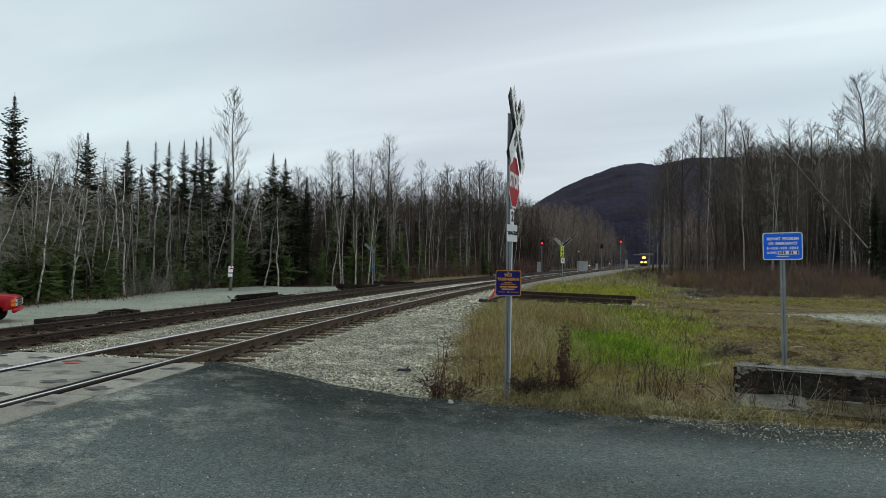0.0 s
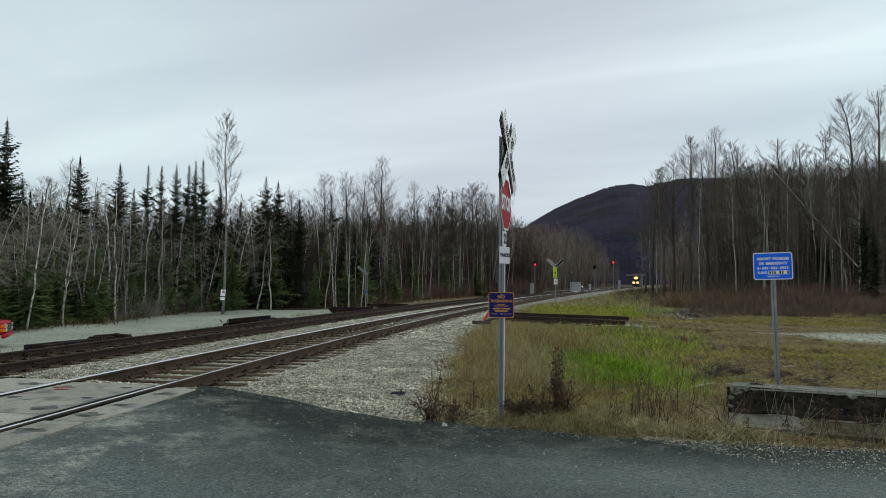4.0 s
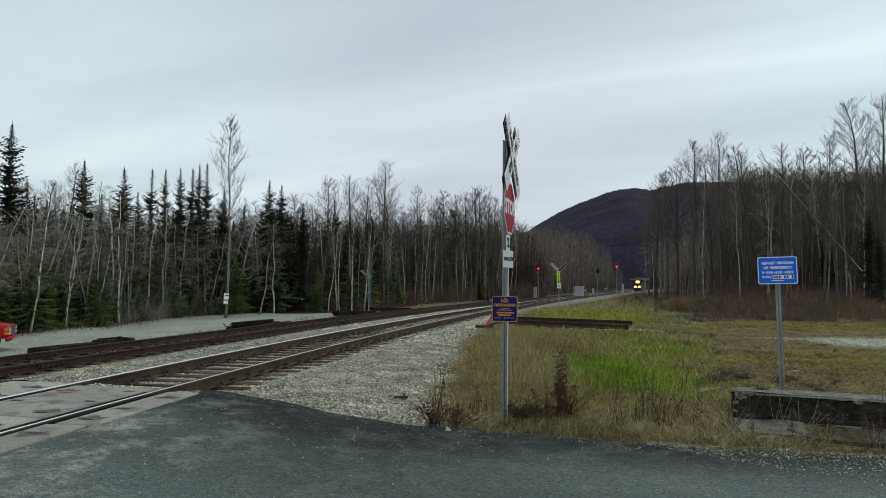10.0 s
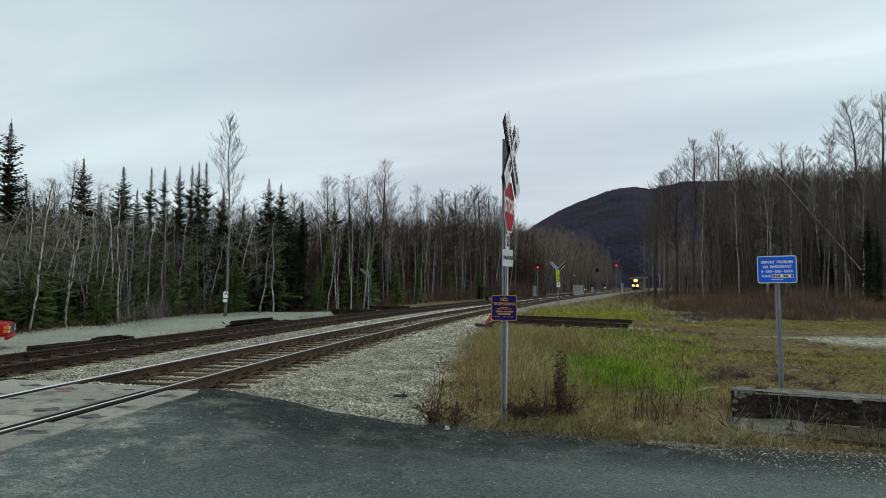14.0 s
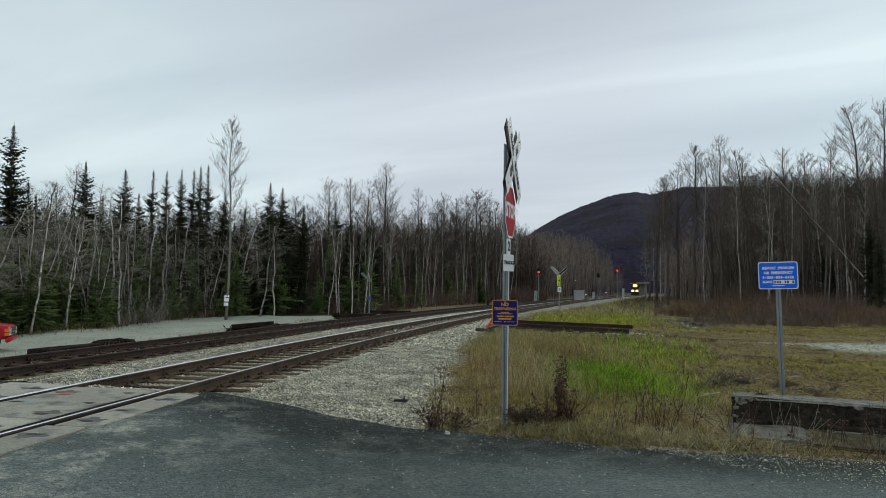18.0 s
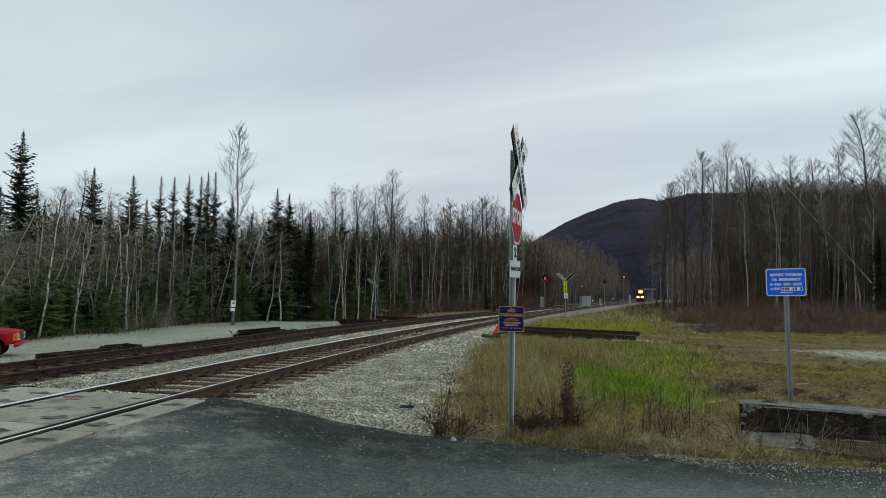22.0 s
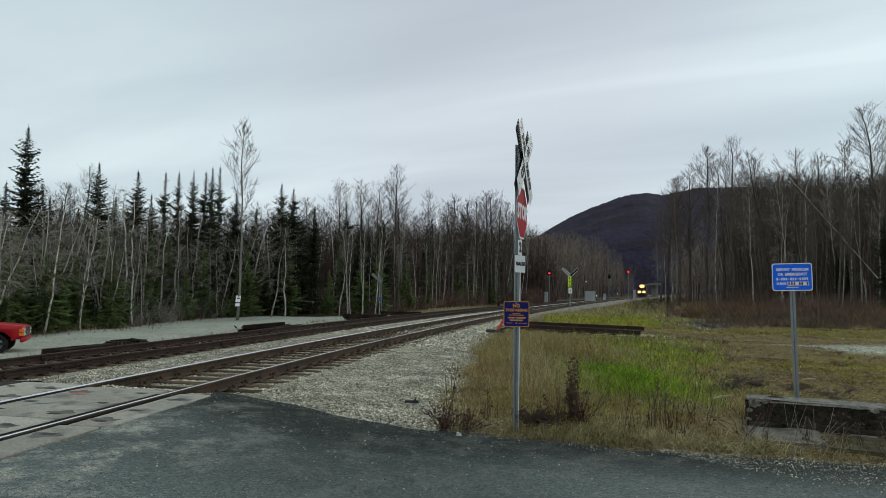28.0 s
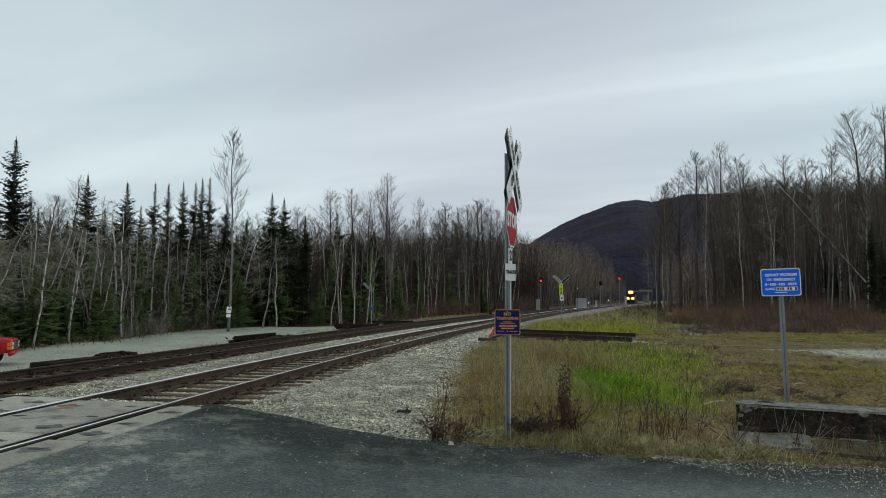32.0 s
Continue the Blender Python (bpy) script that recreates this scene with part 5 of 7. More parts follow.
# ---- overpass behind the train ----
ov = thing("overpass", Matrix.Translation((106.6, 345, -0.4)) @ Matrix.Rotation(radians(8), 4, "Z"), "pale concrete road overpass across the railway", "bridge")
part("deck", box_mesh("deck", 7.6, 8, 0.55, M_BRIDGE, 0.05), ov, m=Matrix.Translation((0, 0, 6.1)))
part("parapet", box_mesh("parapet", 7.6, 0.3, 0.45, M_BRIDGE, 0.04), ov, m=Matrix.Translation((0, -3.95, 6.646)))
part("pier", box_mesh("pier", 1.3, 5, 6.1, M_BRIDGE, 0.05), ov, m=Matrix.Translation((1.6, 0, 0)))


# ---- the locomotive ----
loco = thing("locomotive", Matrix(), "dark diesel locomotive with a yellow stripe and glowing headlights", "locomotive")


def slab(name, x, y, z, sx, sy, sz, mat, parent, label="", bevel=0.03):
    return part(name, box_mesh(name, sx, sy, sz, mat, bevel, 2), parent, label, Matrix.Translation((x, y, z)))


slab("frame", 0, 10.5, 1.0, 3.0, 20.6, 0.45, M_LOCOBLACK, loco)
nose = Build()
nose.prism(((-0.85, 1.45), (0.85, 1.45), (0.85, 2.75), (0.7, 2.95), (-0.7, 2.95), (-0.85, 2.75)), 1.2, 2.9)
nose = part("nose", nose.mesh("nose", M_LOCOBLACK), loco, "dark short hood")
cab = Build()
cab.prism(((-1.5, 1.45), (1.5, 1.45), (1.5, 3.9), (1.2, 4.35), (-1.2, 4.35), (-1.5, 3.9)), 2.9, 5.2)
cabp = part("cab", cab.mesh("cab", M_LOCOBLACK), loco, "dark blue-black cab")
for x in (-0.85, 0.85):
    slab("windshield", x, 2.88, 3.2, 0.95, 0.05, 0.62, M_GLASS, cabp, "dark windshield", 0.02)
for x in (-1.5, 1.5):
    slab("side_window", x, 4.1, 3.15, 0.05, 1.3, 0.6, M_GLASS, cabp, "", 0.02)
slab("visor", 0, 2.84, 3.92, 2.9, 0.2, 0.07, M_LOCOBLACK, cabp)
slab("long_hood", 0, 12.4, 1.45, 1.9, 14.2, 2.55, M_LOCOBLACK, loco)
slab("hood_stripe", 0, 12.4, 2.6, 1.96, 14.0, 0.35, M_LOCOYELLOW, loco, "yellow stripe")
slab("radiator_wing", 0, 17.5, 3.7, 2.8, 3.6, 0.6, M_LOCOBLACK, loco)
slab("exhaust_stack", 0, 10, 3.95, 0.6, 1.2, 0.3, M_LOCOBLACK, loco)
slab("fuel_tank", 0, 10.5, 0.35, 2.4, 5.5, 0.7, M_LOCOBLACK, loco)
slab("pilot", 0, 0.75, 0.25, 2.9, 0.25, 1.2, M_LOCOBLACK, loco)
plow = Build()
plow.prism(((-1.45, 0.1), (1.45, 0.1), (1.3, 0.75), (-1.3, 0.75)), 0.35, 0.62)
part("plow", plow.mesh("plow", M_LOCOBLACK), loco, "dark snow plow")
slab("coupler", 0, 0.2, 0.78, 0.35, 0.8, 0.35, M_DARKSTEEL, loco)
for x in (-1.35, 1.35):
    b = Build()
    for p, q in (((x, 0.75, 1.4), (x, 0.75, 2.45)), ((x, 0.75, 2.45), (x, 2.9, 2.45)), ((x, 1.8, 1.4), (x, 1.8, 2.45))):
        b.tube([p, q], [0.025, 0.025], 5)
    part("handrail", b.mesh("handrail", M_LOCOYELLOW), loco)
for y in (3.6, 17.4):
    tr = slab("bogie_frame", 0, y, 0.45, 2.3, 4.2, 0.5, M_DARKSTEEL, loco)
    for dy in (-1.6, 0, 1.6):
        for x in (-0.75, 0.75):
            b = Build()
            b.tube([(x - 0.07, dy, 0.06), (x + 0.07, dy, 0.06)], [0.5, 0.5], 18)
            part("wheel", b.mesh("wheel", M_DARKSTEEL), tr)


def lamp_disc(name, x, y, z, r, parent, label):
    # the lamp itself, drawn oversize to hold its glare
    b = Build()
    b.tube([(0, 0.0, 0), (0, -0.06, 0)], [r, r], 14)
    o = part(name, b.mesh(name, M_HEADLIGHT), parent, label, Matrix.Translation((x, y, z)))
    # a wider, dimmer glowing disc added behind as the halo
    b = Build()
    b.tube([(0, 0.06, 0), (0, -0.02, 0)], [r + 0.14, r + 0.14], 14)
    part("bezel", b.mesh("bezel", M_HEADHALO), o, "glowing disc added as the lamp's halo")
    return o


for x in (-0.3, 0.3):
    lamp_disc("headlight", x, 2.84, 3.95, 0.5, loco, "glowing warm headlight")
for x in (-0.82, 0.82):
    lamp_disc("ditch_light", x, 0.68, 1.72, 0.5, loco, "glowing warm ditch light")
    slab("ditch_light_bracket", x, 0.8, 1.4, 0.5, 0.2, 0.12, M_LOCOBLACK, loco)


# ---- the red pickup ----
def pickup(x, y, z, turn):
    """A pickup along x, its front to +x, the origin on the ground under the front bumper."""
    t = thing("pickup_truck", Matrix.Translation((x, y, z)) @ Matrix.Rotation(turn, 4, "Z"), "red pickup truck with amber corner lamps parked on the gravel pad", "pickup truck")

    def shell(name, outline, w, mat, parent, label="", bevel=0.05, y0=0.0):
        bm = bmesh.new()
        va = [bm.verts.new((px, -w / 2 + y0, pz)) for px, pz in outline]
        f = bm.faces.new(va)
        r = bmesh.ops.extrude_face_region(bm, geom=[f])
        bmesh.ops.translate(bm, verts=[g for g in r["geom"] if isinstance(g, bmesh.types.BMVert)], vec=(0, w, 0))
        bmesh.ops.recalc_face_normals(bm, faces=bm.faces[:])
        bmesh.ops.bevel(bm, geom=bm.edges[:], offset=bevel, segments=3, affect="EDGES")
        me = bpy.data.meshes.new(name)
        bm.to_mesh(me)
        bm.free()
        me.materials.append(mat)
        me.polygons.foreach_set("use_smooth", [True] * len(me.polygons))
        return part(name, me, parent, label)
    arch = [(-0.98 + 0.50 * math.cos(radians(a)), 0.40 + 0.50 * math.sin(radians(a))) for a in range(8, 173, 15)]
    shell("body", [(-5.5, 0.55), (-4.9, 0.55), (-1.5, 0.47)] + arch[::-1] + [(-0.48, 0.55), (-0.12, 0.58), (-0.09, 1.0), (-0.17, 1.07), (-1.45, 1.19), (-1.6, 1.23), (-5.5, 1.26)], 1.95, M_RED, t, "red body", 0.045)
    shell("cabin", [(-1.5, 1.22), (-3.3, 1.22), (-3.2, 1.8), (-2.95, 1.86), (-2.2, 1.84)], 1.7, M_RED, t, "", 0.06)
    shell("windscreen", [(-1.56, 1.28), (-1.6, 1.28), (-2.18, 1.78), (-2.14, 1.78)], 1.5, M_GLASS, t, "", 0.01)
    for s in (-1, 1):
        shell("side_glass", [(-1.85, 1.3), (-3.1, 1.3), (-3.05, 1.74), (-2.3, 1.74)], 0.02, M_GLASS, t, "", 0.004, s * 0.845)
    shell("bumper", [(-0.2, 0.43), (-0.06, 0.45), (-0.03, 0.58), (-0.07, 0.64), (-0.2, 0.64)], 1.96, M_RED, t, "red front bumper", 0.03)
    g = part("grille", box_mesh("grille", 0.04, 1.2, 0.34, M_BLACK, 0.01), t, "black grille", Matrix.Translation((-0.085, 0, 0.66)))
    for i in range(3):
        part("grille_bar", box_mesh("grille_bar", 0.03, 1.18, 0.03, M_CHROME, 0.006), g, m=Matrix.Translation((0.02, 0, 0.04 + i * 0.12)))
    for s in (-1, 1):
        for i, z0 in enumerate((0.85, 0.70)):
            part("headlamp", box_mesh("headlamp", 0.05, 0.3, 0.13, M_LENS, 0.015), t, "clear headlamp", Matrix.Translation((-0.08, s * 0.72, z0)))
            part("marker_light", box_mesh("marker_light", 0.17, 0.08, 0.13, M_AMBER, 0.015), t, "amber corner lamp", Matrix.Translation((-0.155, s * 0.945, z0)))
        for wx in (-0.98, -4.35):
            b = Build()
            prof = [(-0.12, 0.30), (-0.12, 0.355), (-0.09, 0.375), (0.09, 0.375), (0.12, 0.355), (0.12, 0.30)]
            b.tube([(0, u, 0) for u, _ in prof], [r for _, r in prof], 26)
            w = part("wheel", b.mesh("wheel", M_TYRE, smooth=False), t, "", Matrix.Translation((wx, s * 0.86, 0.375)))
            b = Build()
            b.tube([(0, s * 0.10, 0), (0, s * 0.135, 0)], [0.22, 0.20], 20)
            rim = part("rim", b.mesh("rim", M_STEEL), w, "silver steel rim")
            b = Build()
            b.tube([(0, s * 0.13, 0), (0, s * 0.16, 0)], [0.07, 0.06], 12)
            for k in range(6):
                a = k * math.pi / 3
                b.tube([(0.15 * math.cos(a), s * 0.131, 0.15 * math.sin(a)), (0.15 * math.cos(a), s * 0.139, 0.15 * math.sin(a))], [0.035, 0.035], 8)
            part("hub", b.mesh("hub", M_DARKSTEEL), w)
    return t


truck = pickup(-15.27, 25.1, gz(-15.8, 24.7) - 0.04, radians(24))
truck.scale = (0.9, 0.9, 0.9)


# ---- trees ----
def bare_tree_meshes(seed, h, girth, spread=0.30, start=0.3, limbs=34, lean=0.0, up=1.0, crook=0.03, droop=0.0, twig=0.0065, dense=(8, 7)):
    """Trunk and crown of a leafless tree h metres high: the crown is limbs that carry branches that carry twigs."""
    r = random.Random(seed)
    t, c = Build(), Build()
    n = 10
    pts, x, y = [], 0.0, 0.0
    for i in range(n + 1):
        u = i / n
        x += r.gauss(0, crook) * h / n
        y += r.gauss(0, crook) * h / n
        pts.append(Vector((x + lean * h * u ** 1.3, y, h * u)))
    rad = [girth * (1 - u) ** 0.8 + 0.012 for u in (i / n for i in range(n + 1))]
    rad[0] *= 1.25
    t.tube(pts, rad, 6)

    def at(u):
        q = u * n
        i = min(int(q), n - 1)
        return pts[i].lerp(pts[i + 1], q - i)

    def shoot(p, d, length, r0, level):
        k = 3 if level == 0 else 2
        path = [p]
        for i in range(k):
            d = (d + Vector((r.gauss(0, 0.18), r.gauss(0, 0.18), (0.15 - droop) * up + r.gauss(0, 0.09)))).normalized()
            path.append(path[-1] + d * length / k)
        if level < 2:
            c.tube(path, [r0 * (1 - 0.8 * i / k) for i in range(k + 1)], 3, False)
            m = dense[level]
            for i in range(m):
                u = 0.22 + 0.78 * (i + r.random()) / m
                j = min(int(u * k), k - 1)
                q = path[j].lerp(path[j + 1], u * k - j)
                w = (d + Vector((r.gauss(0, 0.62), r.gauss(0, 0.62), r.gauss(0.2 - droop, 0.4)))).normalized()
                shoot(q, w, length * r.uniform(0.32, 0.58), max(r0 * 0.5, twig), level + 1)
        else:
            a = d.orthogonal().normalized() * r0
            b2 = path[1] + Vector((r.gauss(0, 0.1), r.gauss(0, 0.1), r.gauss(0.05, 0.08))) * length
            c.poly([path[0] - a, path[0] + a, b2])
            c.poly([path[1] - a * 0.7, path[1] + a * 0.7, path[-1]])

    for i in range(limbs):
        u = start + (0.97 - start) * ((i + r.random()) / limbs) ** 0.85
        a = i * 2.4 + r.uniform(-0.5, 0.5)
        v = (u - start) / (1 - start)
        length = h * spread * (0.35 + 0.65 * min(1, v * 2.2)) * (0.05 + 0.95 * (1 - v) ** 0.6) * r.uniform(0.5, 1.25)
        e = r.uniform(0.4, 1.0) * up - droop * (1 - v)
        d = Vector((math.cos(a) * math.cos(e), math.sin(a) * math.cos(e), math.sin(e)))
        shoot(at(u), d, length, max(girth * 0.34 * (1 - u) ** 0.7, 0.013), 0)
    return t, c


def spruce_meshes(seed, h, width, low=0.08, thin=0.0, tuft=1.0):
    """Trunk and needle crown of a spruce: uneven drooping boughs of many small tufts."""
    r = random.Random(seed)
    t, c = Build(), Build()
    t.tube([(0, 0, 0), (0, 0, h * 0.5), (0, 0, h * 0.99)], [h * 0.011 + 0.02, h * 0.008, 0.012], 6)
    count = int(h * 46)
    for i in range(count):
        u = (i + r.random()) / count
        z = h * (low + (1 - low) * u)
        bulge = 0.85 + 0.55 * noise.noise(Vector((seed, z * 0.9, 0)))
        fall = h - z
        length = min(width, 0.06 + 0.30 * fall + 0.02 * fall * fall) * bulge * r.uniform(0.5, 1.2)
        length *= 0.74 + 0.36 * (0.5 + 0.5 * math.cos(z * 10.5 + seed + 1.5 * noise.noise(Vector((z, seed, 2))))) + (0.2 if fall < 0.16 * h else 0.0)
        if r.random() < thin * (1 - 0.6 * u):
            length *= r.uniform(0.2, 0.5)
        a = i * 2.399 + r.uniform(-0.4, 0.4)
        dx, dy = math.cos(a), math.sin(a)
        steps = max(2, min(7, int(length / 0.2) + 1))
        sag = 0.55 * (1 - u) + 0.1
        for k in range(steps):
            v = (k + 0.7) / steps
            p = Vector((dx * length * v, dy * length * v, z - length * (sag * v - 0.42 * v * v * (0.4 + u))))
            s = (0.125 + 0.115 * (1 - v)) * tuft * r.uniform(0.7, 1.35) * (0.3 + 0.7 * min(1.0, length))
            back = p - Vector((dx, dy, 0)) * s * 0.7
            tip = p + Vector((dx, dy, -0.1)) * s
            for side in (-1, 1):
                q = p + Vector((-dy * side, dx * side, -r.uniform(0.1, 0.6))) * s * 0.75 + Vector((dx, dy, 0)) * s * 0.3
                c.poly([back, q, tip])
            c.poly([back, tip, p + Vector((r.uniform(-0.3, 0.3), r.uniform(-0.3, 0.3), -r.uniform(0.5, 1.1))) * s])
    c.tube([(0, 0, h * 0.96), (0, 0, h * 1.02)], [0.04, 0.008], 3)
    return t, c


def make_tree(name, pair, mats, label, category, group):
    t = thing(name, Matrix.Translation((0, -40, 0)), label, category, group)
    part("trunk", pair[0].mesh("trunk", mats[0], smooth=True), t)
    part("crown", pair[1].mesh("crown", mats[1]), t)
    return t


BIRCH_L = "leafless pale-barked birch at the wood's edge"
DARK_L = "tall leafless cottonwood with dark twiggy crown"
ALDER_L = "leafless pale alder with long spreading branches at the wood's edge"
SPR_L = "narrow dark spruce with drooping ragged boughs"
YOUNG_L = "young green spruce in the undergrowth"
kinds = {"birch": [], "cotton": [], "spruce": [], "young": [], "alder": []}
for i in range(8):
    kinds["birch"].append((10.0, lambda i=i: make_tree("birch_tree", bare_tree_meshes(20 + i, 10.0, 0.08, (0.17, 0.27, 0.18, 0.34, 0.16, 0.2, 0.3, 0.13)[i], (0.4, 0.3, 0.45, 0.25, 0.5, 0.35, 0.3, 0.55)[i], (24, 30, 22, 34, 20, 26, 30, 22)[i], (0.0, 0.06, -0.08, 0.03, -0.03, 0.1, 0.0, 0.0)[i], 0.9, (0.07, 0.09, 0.06, 0.11, 0.06, 0.1, 0.08, 0.02)[i], (0, 0.15, 0, 0.3, 0.1, 0, 0.25, 0)[i]), (M_BARK, M_TWIG if i in (1, 5, 7) else M_TWIGPALE), BIRCH_L, "tree", "birches")))
for i in range(6):
    kinds["cotton"].append((14.0, lambda i=i: make_tree("cottonwood_tree", bare_tree_meshes(50 + i, 14.0, 0.10 if i == 0 else 0.15, (0.19, 0.19, 0.23, 0.18, 0.21, 0.3)[i], (0.44, 0.42, 0.36, 0.42, 0.38, 0.34)[i], (44, 58, 60, 56, 60, 56)[i], (0, 0.02, -0.03, 0, 0.03, -0.05)[i], 0.9, 0.04 if i == 0 else 0.065, 0.0, 0.011 if i == 0 else 0.0065, (6, 5) if i == 0 else (8, 7)), (M_GREYBARK if i == 0 else M_BARKDARK, M_TWIG), DARK_L, "tree", "cottonwoods")))
for i in range(6):
    kinds["spruce"].append((12.0, lambda i=i: make_tree("spruce_tree", spruce_meshes(80 + i, 12.0, (1.5, 1.15, 1.7, 1.0, 1.35, 2.2)[i], 0.08, (0.3, 0.55, 0.2, 0.6, 0.4, 0.45)[i]), (M_BARKDARK, M_SPRUCE), SPR_L, "tree", "spruces")))
for i in range(4):
    kinds["young"].append((5.0, lambda i=i: make_tree("young_spruce", spruce_meshes(95 + i, 5.0, (1.5, 1.25, 1.7, 1.35)[i], 0.04, (0.1, 0.2, 0.1, 0.3)[i], 1.15), (M_BARKDARK, M_YOUNG), YOUNG_L, "tree", "young spruces")))
for i in range(4):
    kinds["alder"].append((7.0, lambda i=i: make_tree("alder_tree", bare_tree_meshes(140 + i, 7.0, 0.045, (0.42, 0.36, 0.46, 0.38)[i], (0.2, 0.28, 0.16, 0.24)[i], (24, 22, 26, 22)[i], (0.12, -0.1, 0.2, 0.0)[i], 0.5, 0.07, 0.05, 0.0075, (5, 5)), (M_BARK, M_TWIGPALE), ALDER_L, "tree", "alders")))
first = {}


def plant(kind, variant, x, y, h, lean=0.0, turn=None, label=""):
    """A tree of a kind, h metres high, standing on the ground."""
    base_h, maker = kinds[kind][variant]
    key = (kind, variant)
    s = h / base_h
    m = Matrix.Translation((x, y, gz(x, y) - 0.06)) @ Matrix.Rotation(lean, 4, "Y") @ Matrix.Rotation(rnd.uniform(0, 6.28) if turn is None else turn, 4, "Z")
    if key not in first:
        t = first[key] = maker()
        t.matrix_basis = m
    else:
        t = copy_thing(first[key], m)
    t.scale = (s * rnd.uniform(0.9, 1.1), s * rnd.uniform(0.9, 1.1), s)
    if label:
        t["label"] = label
    return t


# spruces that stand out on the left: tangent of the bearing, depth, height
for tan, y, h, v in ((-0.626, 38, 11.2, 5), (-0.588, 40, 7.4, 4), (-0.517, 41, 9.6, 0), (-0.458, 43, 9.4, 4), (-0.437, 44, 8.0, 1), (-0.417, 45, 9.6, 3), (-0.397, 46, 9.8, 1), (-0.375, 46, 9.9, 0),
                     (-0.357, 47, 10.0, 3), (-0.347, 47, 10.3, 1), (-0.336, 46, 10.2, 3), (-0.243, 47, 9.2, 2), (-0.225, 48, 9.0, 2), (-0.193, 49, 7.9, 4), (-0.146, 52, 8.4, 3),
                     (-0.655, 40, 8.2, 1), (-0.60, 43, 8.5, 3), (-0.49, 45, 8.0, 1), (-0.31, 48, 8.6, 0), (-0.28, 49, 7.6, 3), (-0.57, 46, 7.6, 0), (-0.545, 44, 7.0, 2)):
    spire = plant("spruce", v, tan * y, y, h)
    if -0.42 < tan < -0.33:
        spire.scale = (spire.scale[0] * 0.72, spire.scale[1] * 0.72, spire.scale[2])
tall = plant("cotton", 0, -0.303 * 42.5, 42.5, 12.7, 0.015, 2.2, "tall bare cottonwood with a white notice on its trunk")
# notice nailed to the tall tree
sx, sy = -0.303 * 42.5 + 0.06, 42.25
nb = thing("tree_notice", Matrix.Translation((sx, sy, gz(sx, sy) + 1.0)) @ Matrix.Rotation(radians(-14), 4, "X"), "two white paper notices nailed to a tree trunk", "notice")
part("sheet", plate_mesh("sheet", 0.3, 0.42, M_PAPER, 0.01, 0.02), nb, "", Matrix.Translation((0.0, 0, 0.36)))
part("sheet", plate_mesh("sheet", 0.27, 0.2, M_PAPER, 0.01, 0.02), nb, "", Matrix.Translation((0.0, 0, -0.02)))
part("red_mark", plate_mesh("red_mark", 0.2, 0.07, M_SIGNRED, 0.004, 0.01), nb, "red printed mark", Matrix.Translation((0.03, -0.006, 0.4)))

